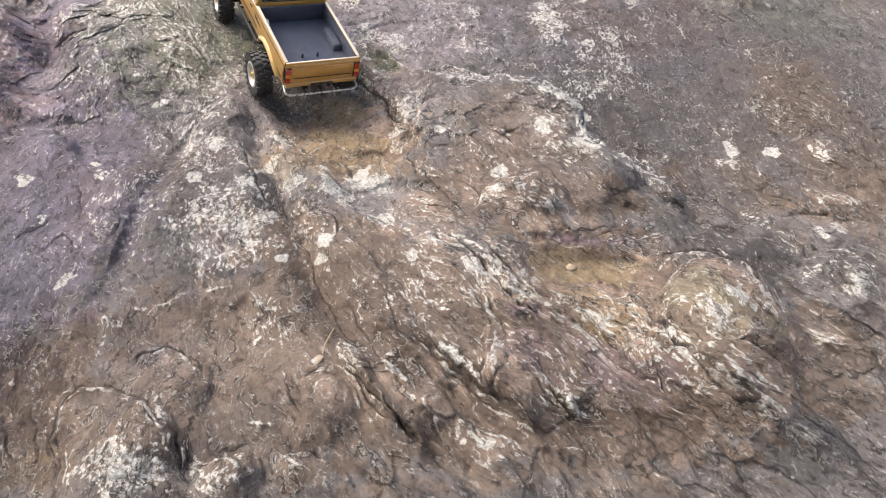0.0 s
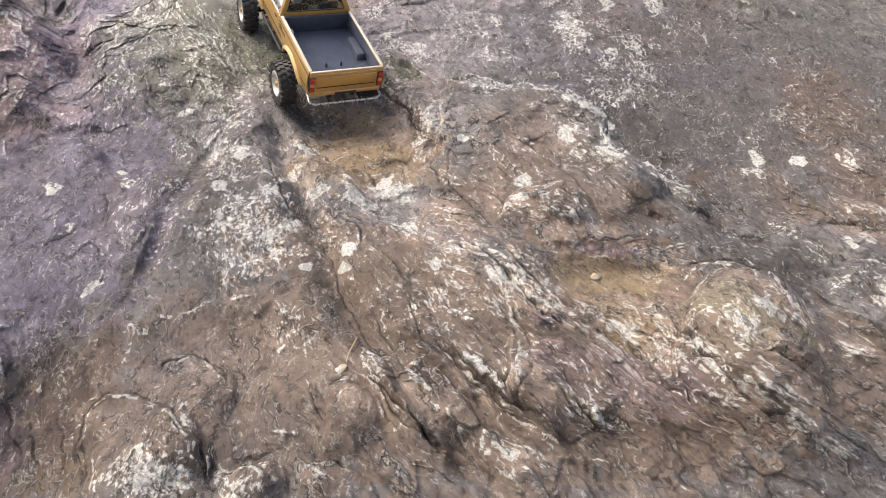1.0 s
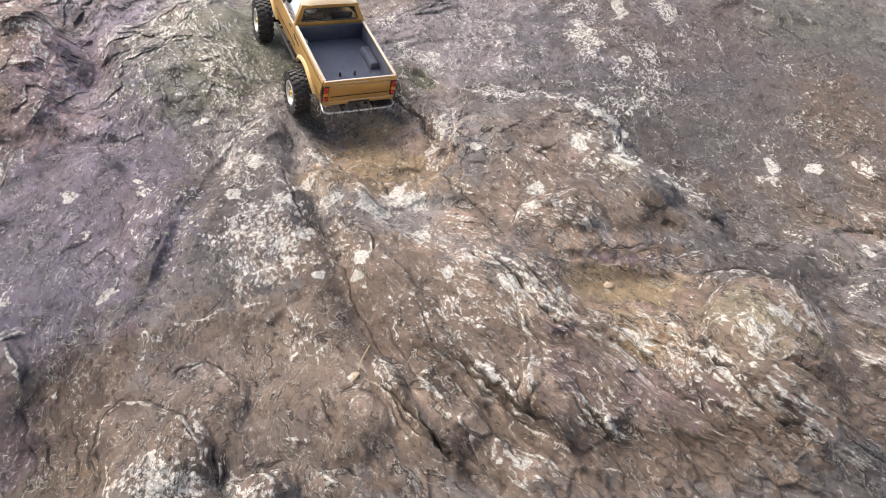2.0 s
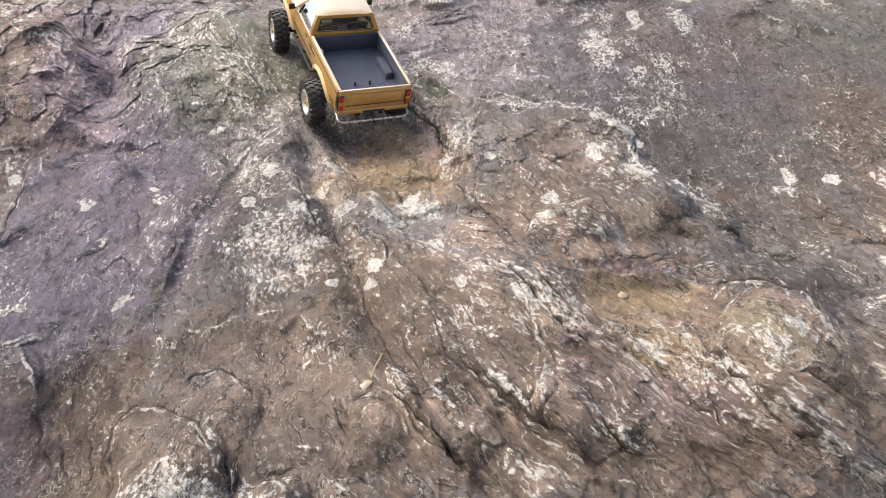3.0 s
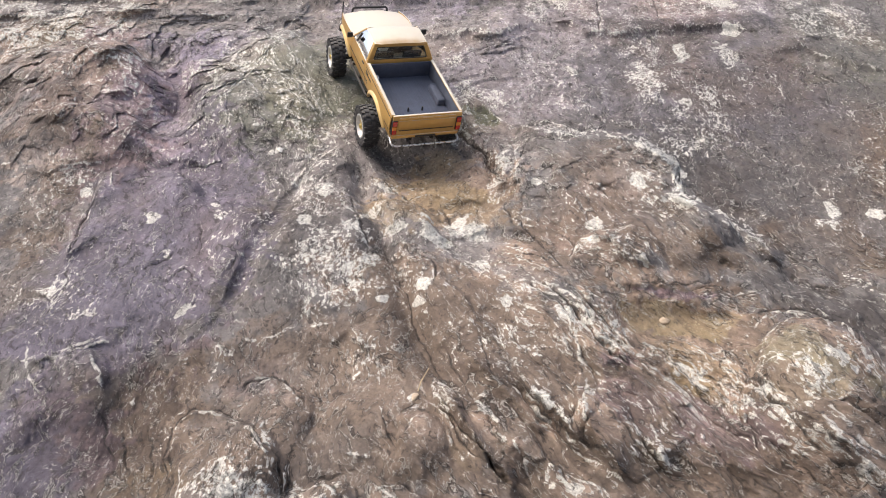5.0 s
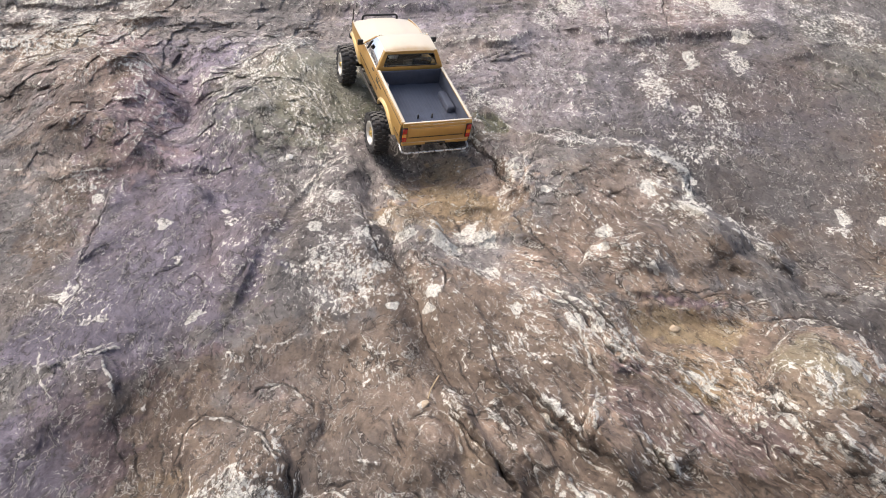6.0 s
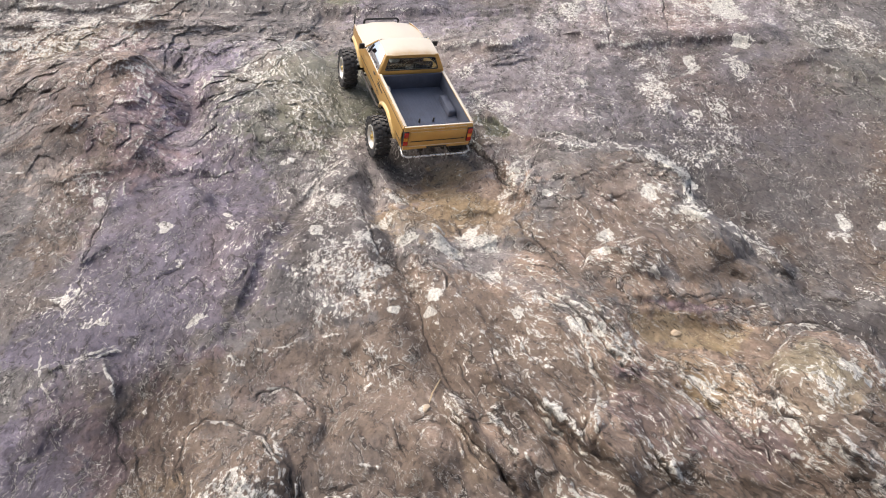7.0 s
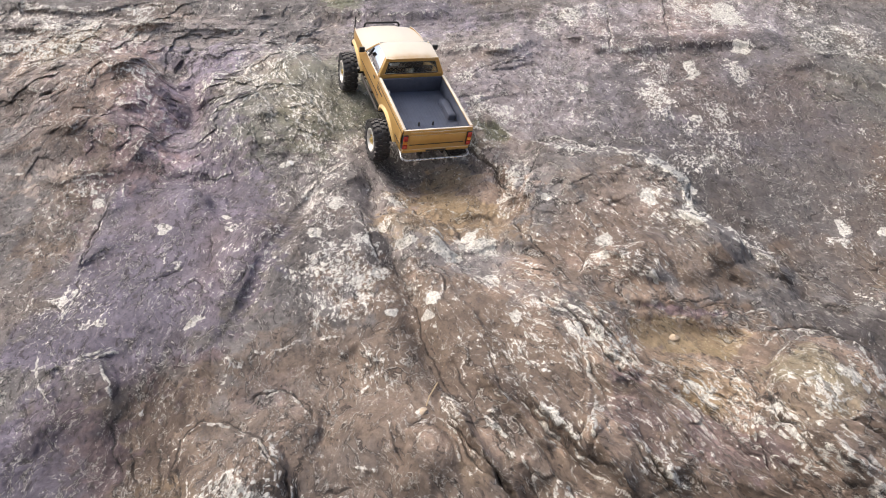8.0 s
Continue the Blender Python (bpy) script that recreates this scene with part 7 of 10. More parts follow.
blot('crust', 0.573, 1.404, 0.038, 0.032, -33, 0.42, 0.9)
blot('crust', 0.645, 1.440, 0.021, 0.023, -6, 0.8, 0.9)
blot('crust', 0.667, 1.413, 0.010, 0.008, 18, 1, 0.9)
blot('crust', 0.589, 1.378, 0.020, 0.017, -12, 0.6, 0.9)
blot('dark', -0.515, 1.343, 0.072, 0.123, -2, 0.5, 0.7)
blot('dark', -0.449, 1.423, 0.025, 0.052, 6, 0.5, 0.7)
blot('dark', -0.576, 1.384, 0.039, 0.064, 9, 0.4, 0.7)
blot('warm', -0.508, 1.321, 0.079, 0.124, -5, 1, 0.6)
blot('warm', -0.872, 1.850, 0.083, 0.136, 1, 0.7, 0.6)
blot('warm', 0.485, 1.369, 0.071, 0.022, -55, 1, 0.6)
blot('warm', 0.356, 1.312, 0.090, 0.073, 13, 0.8, 0.6)
blot('warm', -0.322, 1.471, 0.101, 0.043, 0, 0.8, 0.6)
blot('ochre', 0.424, 1.424, 0.044, 0.019, -37, 0.9, 0.6)
blot('ochre', 0.464, 1.393, 0.046, 0.009, -50, 0.7, 0.6)
blot('ochre', -0.016, 1.937, 0.094, 0.046, -25, 0.8, 0.6)
blot('ochre', -0.062, 2.006, 0.053, 0.030, 8, 0.9, 0.6)
blot('violet', -0.647, 1.269, 0.079, 0.089, 2, 0.9, 0.5)
blot('violet', -0.657, 1.424, 0.077, 0.043, 26, 0.5, 0.5)
blot('violet', -0.754, 2.437, 0.050, 0.234, -9, 0.7, 0.5)
blot('violet', 0.292, 1.454, 0.042, 0.023, 20, 0.7, 0.5)
blot('light', -0.705, 2.150, 0.032, 0.098, 28, 0.6, 0.6)
# bench tops that catch the sky, lightened in the colour
blot('light', -0.917, 1.982, 0.093, 0.009, 0, 0.7, 0.6)
blot('light', -0.784, 2.021, 0.066, 0.006, 20, 0.7, 0.6)
blot('light', -0.660, 2.067, 0.068, 0.012, 2, 0.7, 0.6)
blot('light', -0.284, 1.883, 0.056, 0.140, 30, 0.5, 0.6)
blot('light', -0.001, 1.753, 0.135, 0.137, -22, 0.45, 0.6)
blot('light', 0.103, 1.704, 0.075, 0.040, -29, 0.5, 0.6)
blot('light', -0.414, 2.378, 0.088, 0.138, 14, 0.3, 0.6)
blot('lichen', -0.290, 1.884, 0.056, 0.138, 21, 0.7, 0.9)
blot('lichen', -0.291, 2.025, 0.048, 0.050, -1, 0.6, 0.9)
blot('lichen', 0.021, 1.792, 0.070, 0.052, 13, 0.5, 0.9)
# shaded side of the gully, darkened in the colour
blot('dark', -0.805, 2.325, 0.017, 0.198, 56, 0.8, 0.6)
blot('dark', -0.759, 2.108, 0.021, 0.081, -22, 0.6, 0.6)
blot('dark', -0.614, 2.156, 0.039, 0.137, -36, 0.4, 0.6)
crack([(-0.855, 2.293), (-0.818, 2.170), (-0.784, 2.057)], 0.008, 0.005)
crack([(-0.834, 2.392), (-0.800, 2.292), (-0.781, 2.194)], 0.008, 0.005)
crack([(-0.912, 2.250), (-0.849, 2.098), (-0.849, 2.039)], 0.008, 0.005)
crack([(-0.982, 2.337), (-0.942, 2.252)], 0.008, 0.005)
blot('crust', -0.038, 1.769, 0.031, 0.048, 26, 0.75, 0.8)
blot('crust', 0.039, 1.804, 0.042, 0.038, 5, 0.75, 0.8)
blot('crust', -0.115, 1.777, 0.025, 0.021, -17, 0.7, 0.8)
blot('crust', -0.159, 1.962, 0.036, 0.023, -12, 0.5, 0.8)
blot('crust', 0.089, 1.918, 0.021, 0.027, -17, 0.5, 0.8)
blot('crust', -0.048, 1.595, 0.010, 0.019, -3, 0.8, 0.8)
blot('light', 0.425, 1.304, 0.168, 0.109, -20, 0.4, 0.8)
blot('light', 0.149, 1.287, 0.148, 0.056, -37, 0.15, 0.8)
blot('light', 0.284, 1.351, 0.060, 0.074, 10, 0.35, 0.8)
blot('violet', 0.439, 1.337, 0.082, 0.078, 6, 0.6, 0.6)
blot('violet', 0.286, 1.361, 0.060, 0.067, 5, 0.5, 0.6)
blot('violet', -0.340, 1.428, 0.057, 0.052, 0, 0.3, 0.6)
blot('dark', -0.625, 1.278, 0.121, 0.106, 3, 0.7, 0.8)
blot('dark', -0.560, 1.379, 0.101, 0.083, 3, 0.6, 0.8)
blot('dark', -0.640, 1.682, 0.244, 0.209, -3, 0.25, 0.8)
blot('dark', -0.373, 1.525, 0.089, 0.042, -2, 0.3, 0.8)
blot('dark', -0.204, 1.244, 0.100, 0.051, 1, 0.25, 0.8)
blot('light', -0.912, 2.250, 0.213, 0.337, 1, 0.5, 0.8)
blot('light', -1.170, 2.622, 0.191, 0.220, -20, 0.5, 0.8)
blot('light', -0.720, 2.588, 0.233, 0.187, -15, 0.4, 0.8)
blot('light', -0.466, 2.241, 0.149, 0.215, 5, 0.4, 0.8)
blot('light', 0.110, 2.434, 0.136, 0.226, 1, 0.5, 0.8)
blot('light', 0.117, 1.967, 0.076, 0.138, -23, 0.4, 0.8)
# more of the bluish haze, tinted onto the upper right
blot('violet', 0.562, 2.447, 0.579, 0.318, 0, 0.4, 0.6)
blot('violet', 0.181, 2.436, 0.151, 0.289, 1, 0.3, 0.6)
blot('crust', -0.417, 1.444, 0.008, 0.027, -3, 0.42, 1)
blot('crust', -0.408, 1.473, 0.020, 0.009, 15, 0.5, 1)
blot('crust', -0.137, 1.473, 0.012, 0.032, -5, 0.5, 1)
blot('crust', -0.123, 1.430, 0.013, 0.021, -16, 0.5, 1)
blot('crust', -0.151, 1.259, 0.021, 0.004, -15, 0.45, 1)
blot('crust', -0.245, 1.205, 0.011, 0.034, -5, 0.5, 1)
blot('crust', -0.309, 1.317, 0.024, 0.007, -30, 0.4, 1)
blot('crust', 0.198, 1.463, 0.012, 0.028, 16, 0.5, 1)
blot('crust', -0.010, 1.370, 0.019, 0.021, -28, 0.5, 1)
blot('crust', 0.290, 1.546, 0.018, 0.033, 31, 0.5, 1)
blot('crust', 0.211, 1.509, 0.010, 0.030, 18, 0.5, 1)
blot('crust', -0.561, 1.697, 0.015, 0.014, 7, 0.8, 1)
blot('crust', -0.501, 1.827, 0.012, 0.021, 13, 0.6, 1)
blot('crust', -0.495, 1.552, 0.011, 0.015, -9, 0.8, 1)
blot('crust', -0.678, 1.541, 0.024, 0.015, -5, 0.6, 1)
blot('crust', -0.858, 1.953, 0.021, 0.020, 6, 0.5, 1)
blot('light', -0.331, 1.216, 0.045, 0.050, 4, 0.3, 0.7)
blot('light', -0.060, 1.981, 0.115, 0.081, -1, 0.4, 0.7)
blot('light', -0.004, 1.909, 0.101, 0.047, 12, 0.4, 0.7)
blot('light', -0.090, 1.708, 0.066, 0.060, 6, 0.3, 0.7)
blot('lichen', -0.427, 1.682, 0.047, 0.095, 40, 0.4, 1)
blot('lichen', -0.403, 1.778, 0.048, 0.092, 66, 0.4, 1)
blot('lichen', -0.714, 1.660, 0.077, 0.109, -10, 0.35, 1)
blot('lichen', -0.567, 1.637, 0.063, 0.075, 3, 0.3, 1)
blot('lichen', -0.357, 1.275, 0.068, 0.062, -6, 0.2, 1)
blot('lichen', -0.288, 1.339, 0.034, 0.059, 6, 0.35, 1)
blot('lichen', -0.219, 1.386, 0.061, 0.063, -2, 0.25, 1)
blot('lichen', 0.056, 1.324, 0.058, 0.036, -42, 0.4, 1)
blot('lichen', 0.307, 1.297, 0.048, 0.061, 7, 0.3, 1)
blot('ochre', -0.030, 1.928, 0.118, 0.057, -19, 0.8, 0.7)
blot('ochre', -0.109, 1.975, 0.067, 0.042, 3, 0.7, 0.7)
blot('dark', -0.734, 1.614, 0.146, 0.149, -6, 0.3, 0.8)
blot('dark', -0.618, 1.425, 0.123, 0.049, 2, 0.3, 0.8)
blot('dark', -0.266, 1.239, 0.043, 0.035, 10, 0.4, 0.8)
blot('light', 0.564, 1.257, 0.093, 0.042, -36, 0.5, 0.8)
blot('light', 0.522, 1.498, 0.087, 0.059, -62, 0.3, 0.8)
blot('light', 0.216, 1.508, 0.093, 0.082, -47, 0.1, 0.8)
blot('light', -0.112, 2.132, 0.156, 0.065, 5, 0.3, 0.8)
blot('lichen', -0.232, 1.662, 0.083, 0.102, 1, 0.9, 0.8)
blot('lichen', -0.192, 1.605, 0.067, 0.046, -24, 0.8, 0.8)
blot('lichen', 0.122, 1.544, 0.093, 0.061, -27, 0.2, 0.8)
blot('lichen', -0.067, 1.636, 0.062, 0.079, 0, 0.45, 0.8)
blot('lichen', 0.088, 1.652, 0.069, 0.052, -21, 0.4, 0.8)
blot('light', -0.232, 1.662, 0.074, 0.095, 0, 0.5, 0.7)
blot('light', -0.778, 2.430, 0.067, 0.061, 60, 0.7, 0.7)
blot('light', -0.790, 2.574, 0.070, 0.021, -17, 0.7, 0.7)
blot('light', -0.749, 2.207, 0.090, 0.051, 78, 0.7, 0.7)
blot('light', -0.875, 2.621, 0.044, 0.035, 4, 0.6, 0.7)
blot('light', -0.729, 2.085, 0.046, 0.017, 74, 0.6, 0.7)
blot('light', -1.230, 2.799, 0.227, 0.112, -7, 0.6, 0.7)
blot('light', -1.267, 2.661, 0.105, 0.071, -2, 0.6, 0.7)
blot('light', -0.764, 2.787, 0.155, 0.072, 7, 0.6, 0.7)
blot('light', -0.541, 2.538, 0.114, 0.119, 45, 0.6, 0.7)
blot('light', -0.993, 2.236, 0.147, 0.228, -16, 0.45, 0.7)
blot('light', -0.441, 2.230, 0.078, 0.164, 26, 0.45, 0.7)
blot('violet', -0.778, 2.430, 0.067, 0.061, 60, 0.5, 0.6)
blot('violet', -0.790, 2.574, 0.077, 0.025, -16, 0.6, 0.6)
blot('violet', -0.745, 2.198, 0.092, 0.057, 78, 0.6, 0.6)
blot('violet', -0.707, 2.063, 0.110, 0.021, 9, 0.5, 0.6)
blot('lichen', -1.238, 2.822, 0.209, 0.071, -8, 0.7, 1)
blot('lichen', -1.263, 2.605, 0.083, 0.085, 9, 0.6, 1)
blot('lichen', -1.005, 2.673, 0.061, 0.267, 5, 0.5, 1)
blot('lichen', -0.548, 2.258, 0.082, 0.192, -26, 0.5, 1)
blot('lichen', -0.387, 2.178, 0.050, 0.084, 17, 0.6, 1)
blot('lichen', -0.508, 2.453, 0.056, 0.120, 20, 0.6, 1)
seam([(-1.416, 2.745), (-1.333, 2.762), (-1.239, 2.746)], 0.0045, 0.7)
seam([(-1.082, 2.759), (-0.959, 2.727), (-0.902, 2.781)], 0.0045, 0.7)
seam([(-0.887, 2.786), (-0.797, 2.874), (-0.671, 2.885), (-0.561, 2.883)], 0.0045, 0.7)
seam([(-0.884, 2.612), (-0.802, 2.625), (-0.682, 2.591)], 0.0045, 0.7)
seam([(-1.350, 2.836), (-1.278, 2.880), (-1.186, 2.884)], 0.0045, 0.7)
seam([(-0.872, 2.236), (-0.838, 2.242), (-0.801, 2.276)], 0.0045, 0.7)
seam([(-0.466, 2.487), (-0.404, 2.398), (-0.369, 2.329), (-0.326, 2.240)], 0.0045, 0.7)
seam([(-0.682, 2.399), (-0.687, 2.473), (-0.670, 2.541)], 0.0045, 0.7)
seam([(0.094, 1.379), (0.144, 1.328), (0.190, 1.273), (0.221, 1.235), (0.259, 1.191)], 0.004, 0.6)
seam([(0.102, 1.599), (0.151, 1.540), (0.199, 1.508), (0.254, 1.484), (0.322, 1.470)], 0.004, 0.6)
seam([(0.123, 1.624), (0.180, 1.585), (0.242, 1.545), (0.291, 1.496), (0.353, 1.466)], 0.004, 0.6)
seam([(0.203, 1.567), (0.223, 1.510), (0.229, 1.466)], 0.004, 0.6)
seam([(0.382, 1.463), (0.422, 1.432), (0.459, 1.401)], 0.004, 0.6)
seam([(0.469, 1.477), (0.519, 1.397), (0.550, 1.330), (0.604, 1.268), (0.659, 1.218)], 0.004, 0.6)
seam([(0.241, 1.385), (0.196, 1.330), (0.221, 1.272), (0.256, 1.224)], 0.004, 0.6)
seam([(0.287, 1.286), (0.321, 1.263), (0.353, 1.224)], 0.004, 0.6)
seam([(0.095, 1.279), (0.125, 1.239), (0.141, 1.215)], 0.004, 0.6)
seam([(0.472, 1.475), (0.555, 1.545), (0.647, 1.588), (0.677, 1.492), (0.706, 1.423), (0.738, 1.389)], 0.004, 0.6)
blot('light', 0.638, 1.380, 0.058, 0.077, -19, 0.4, 0.8)
blot('light', 0.527, 1.516, 0.054, 0.037, 29, 0.4, 0.8)
blot('ochre', 0.437, 1.429, 0.039, 0.014, -37, 0.6, 0.7)
blot('light', 0.313, 1.565, 0.063, 0.067, -17, 0.5, 0.7)
blot('light', 0.353, 1.646, 0.166, 0.026, -3, 0.5, 0.7)
blot('light', 0.433, 1.576, 0.104, 0.033, 0, 0.6, 0.7)
blot('light', 0.124, 1.637, 0.111, 0.064, -38, 0.35, 0.7)
blot('light', -0.054, 1.943, 0.118, 0.131, -18, 0.4, 0.7)
blot('light', 0.528, 1.551, 0.049, 0.038, -15, 0.4, 0.7)
blot('light', 0.783, 1.684, 0.097, 0.061, 16, 0.2, 0.7)
blot('ochre', -0.104, 1.855, 0.105, 0.086, -20, 0.7, 0.7)
blot('ochre', 0.041, 1.883, 0.086, 0.033, -31, 0.6, 0.7)
blot('ochre', 0.369, 1.571, 0.046, 0.019, 7, 0.5, 0.7)
blot('ochre', 0.451, 1.414, 0.062, 0.013, -40, 0.5, 0.7)
blot('lichen', -0.027, 1.520, 0.088, 0.162, 2, 0.32, 1.1)
blot('lichen', 0.084, 1.490, 0.093, 0.100, -25, 0.38, 1.1)
blot('lichen', 0.034, 1.652, 0.097, 0.077, -13, 0.5, 1.1)
blot('lichen', 0.178, 1.508, 0.060, 0.070, -40, 0.35, 1.1)
blot('lichen', -0.045, 1.710, 0.057, 0.070, 12, 0.5, 1.1)
blot('lichen', 0.305, 1.692, 0.068, 0.043, -10, 0.5, 1.1)
blot('lichen', 0.256, 1.859, 0.112, 0.097, -18, 0.35, 1.1)
blot('moss', 0.579, 1.408, 0.079, 0.066, -45, 0.5, 0.7)
blot('moss', 0.434, 1.580, 0.097, 0.031, 1, 0.35, 0.7)
blot('light', 0.578, 1.396, 0.049, 0.043, -20, 0.5, 0.8)
blot('light', 0.426, 1.608, 0.122, 0.012, 3, 0.5, 0.8)
blot('light', -0.005, 1.707, 0.090, 0.084, -18, 0.35, 0.8)
crack([(0.476, 1.461), (0.501, 1.440), (0.524, 1.370), (0.557, 1.324), (0.589, 1.296)], 0.01, 0.006)
seam([(-0.462, 1.328), (-0.453, 1.347), (-0.414, 1.358), (-0.365, 1.342), (-0.317, 1.296), (-0.288, 1.255)], 0.004, 0.75)
seam([(-0.370, 1.403), (-0.349, 1.425), (-0.297, 1.426), (-0.268, 1.374)], 0.004, 0.75)
seam([(-0.078, 1.325), (-0.054, 1.351), (-0.015, 1.335)], 0.004, 0.75)
seam([(-0.387, 1.493), (-0.345, 1.494), (-0.272, 1.522), (-0.208, 1.535)], 0.004, 0.75)
seam([(-0.764, 1.432), (-0.715, 1.455), (-0.658, 1.478), (-0.608, 1.498)], 0.004, 0.75)
seam([(-0.646, 1.471), (-0.621, 1.424), (-0.603, 1.384)], 0.004, 0.75)
seam([(-0.230, 1.193), (-0.206, 1.213), (-0.179, 1.191)], 0.004, 0.75)
seam([(-0.140, 1.198), (-0.090, 1.207), (-0.042, 1.196)], 0.004, 0.75)
seam([(-0.179, 1.266), (-0.151, 1.258), (-0.130, 1.252)], 0.004, 0.75)
blot('dark', -0.499, 1.274, 0.056, 0.103, -2, 0.6, 0.8)
blot('dark', -0.443, 1.266, 0.029, 0.069, -9, 0.4, 0.8)
blot('dark', -0.790, 1.655, 0.097, 0.114, -8, 0.3, 0.8)
blot('dark', -0.746, 1.473, 0.064, 0.082, -5, 0.3, 0.8)
blot('warm', -0.502, 1.320, 0.050, 0.102, -8, 0.5, 0.7)
blot('warm', -0.448, 1.438, 0.025, 0.044, 10, 0.5, 0.7)
blot('dark', 0.503, 1.372, 0.010, 0.045, 32, 0.6, 0.7)
blot('dark', 0.421, 1.562, 0.066, 0.011, 4, 0.3, 0.7)
# gap under the boulder's lower rim, its shade painted dark
blot('dark', 0.518, 1.390, 0.057, 0.007, -66, 0.8, 0.7)
blot('dark', 0.556, 1.320, 0.044, 0.007, -51, 0.7, 0.7)
blot('dark', 0.692, 1.404, 0.045, 0.008, -64, 0.5, 0.7)
blot('dark', -0.516, 1.277, 0.038, 0.082, -4, 0.5, 0.7)
blot('dark', -0.583, 1.415, 0.031, 0.068, 10, 0.3, 0.7)
blot('crust', 0.904, 1.466, 0.014, 0.019, -3, 0.6, 0.8)
blot('crust', 0.912, 1.635, 0.010, 0.021, -6, 0.9, 0.8)
blot('crust', 0.841, 1.914, 0.016, 0.028, -15, 0.6, 0.8)
blot('light', 0.625, 1.249, 0.106, 0.013, -53, 0.5, 0.7)
blot('light', 0.694, 1.163, 0.049, 0.010, -43, 0.6, 0.7)
blot('light', 1.032, 1.904, 0.037, 0.047, -72, 0.5, 0.7)
blot('light', 0.990, 1.732, 0.065, 0.024, -25, 0.6, 0.7)
blot('light', 0.912, 1.659, 0.065, 0.066, 9, 0.6, 0.7)
blot('light', 0.802, 1.381, 0.032, 0.016, -28, 0.7, 0.7)
blot('light', 0.904, 1.430, 0.035, 0.014, 13, 0.5, 0.7)
blot('lichen', 0.625, 1.249, 0.099, 0.009, -52, 0.4, 0.9)
blot('lichen', 0.691, 1.169, 0.052, 0.009, -42, 0.4, 0.9)
blot('lichen', 0.583, 1.298, 0.053, 0.010, -63, 0.3, 0.9)
blot('lichen', 1.040, 1.892, 0.037, 0.038, -73, 0.6, 0.9)
blot('lichen', 1.005, 1.720, 0.056, 0.017, -26, 0.7, 0.9)
blot('lichen', 0.804, 1.380, 0.028, 0.013, -32, 0.8, 0.9)
blot('lichen', 0.838, 1.541, 0.038, 0.032, -27, 0.4, 0.9)
blot('lichen', 0.786, 1.787, 0.075, 0.080, -2, 0.35, 0.9)
blot('lichen', 1.152, 2.015, 0.080, 0.128, -10, 0.3, 0.9)
blot('lichen', 1.051, 2.322, 0.084, 0.154, -10, 0.3, 0.9)
blot('ochre', 0.852, 1.612, 0.052, 0.048, 11, 0.4, 0.6)
blot('dark', 0.654, 1.714, 0.028, 0.060, 8, 0.7, 0.7)
blot('dark', 0.979, 1.792, 0.066, 0.032, -28, 0.5, 0.7)
blot('dark', 0.788, 1.480, 0.109, 0.017, 3, 0.5, 0.7)
blot('dark', 0.512, 1.304, 0.012, 0.032, 0, 0.4, 0.7)
blot('warm', 1.067, 1.906, 0.116, 0.319, -3, 0.5, 0.6)
blot('warm', 0.769, 1.329, 0.106, 0.119, -32, 0.7, 0.6)
blot('warm', 0.462, 1.279, 0.127, 0.099, -2, 0.8, 0.6)
seam([(1.027, 1.946), (1.040, 1.918), (1.042, 1.871), (1.059, 1.826)], 0.005, 0.8)
seam([(0.933, 1.781), (0.964, 1.748), (1.003, 1.715)], 0.005, 0.8)
seam([(0.560, 1.360), (0.600, 1.274), (0.659, 1.210), (0.709, 1.156)], 0.005, 0.8)
seam([(0.578, 1.369), (0.620, 1.279), (0.690, 1.212)], 0.005, 0.8)
seam([(0.495, 1.420), (0.523, 1.357), (0.546, 1.305)], 0.004, 0.8)
seam([(0.226, 1.419), (0.209, 1.348), (0.217, 1.283)], 0.006, 0.7)
seam([(0.285, 1.335), (0.311, 1.312), (0.323, 1.272)], 0.004, 0.8)
# <<< marks
# <<< rock features

# broken grain of the rock: slanting ribs below and to the right, knobbly elsewhere
c38, s38 = math.cos(radians(-48)), math.sin(radians(-48))
GA, GB = S * c38 + T * s38, -S * s38 + T * c38
slant = 1 / (1 + np.exp(-np.clip((S - 0.02 - 0.25 * (T - 1.6)) / 0.12, -20, 20)))
slant = slant * (1 / (1 + np.exp(-np.clip((2.05 - T - 0.35 * S) / 0.1, -20, 20))))
slant = np.maximum(slant, 0.5 * np.exp(-(((S + 0.40) / 0.16) ** 2 + ((T - 2.38) / 0.22) ** 2)))
calm = 1 - 0.55 * np.exp(-(((S - 0.95) / 0.45) ** 2 + ((T - 2.55) / 0.4) ** 2)) - 0.62 * np.exp(-(((S + 0.60) / 0.26) ** 2 + ((T - 1.78) / 0.30) ** 2)) - 0.40 * np.exp(-(((S + 0.18) / 0.22) ** 2 + ((T - 1.38) / 0.14) ** 2))
ribs = fbm(GA * 0.42, GB, 17, 5, 41, 0.55, True)
knobs = fbm(S, T, 9, 6, 51, 0.52)
facets = fbm(S * 0.8 + 0.3 * T, T, 14, 5, 61, 0.58, True)


def shingled(across, lengthwise, freq, seed):
    """Overlapping slabs: each rises slowly and breaks off, with edges that wander and die out."""
    phase = across * freq + 1.3 * fbm(across * 0.5, lengthwise * 0.25, freq * 0.5, 4, seed, 0.55)
    saw = phase - np.floor(phase)
    saw = np.where(saw < 0.86, saw / 0.86, (1 - saw) / 0.14)
    return (saw - 0.5) * np.clip(0.55 + 1.4 * gnoise(lengthwise * 5.0, across * freq * 0.6, seed + 9), 0, 1.2)


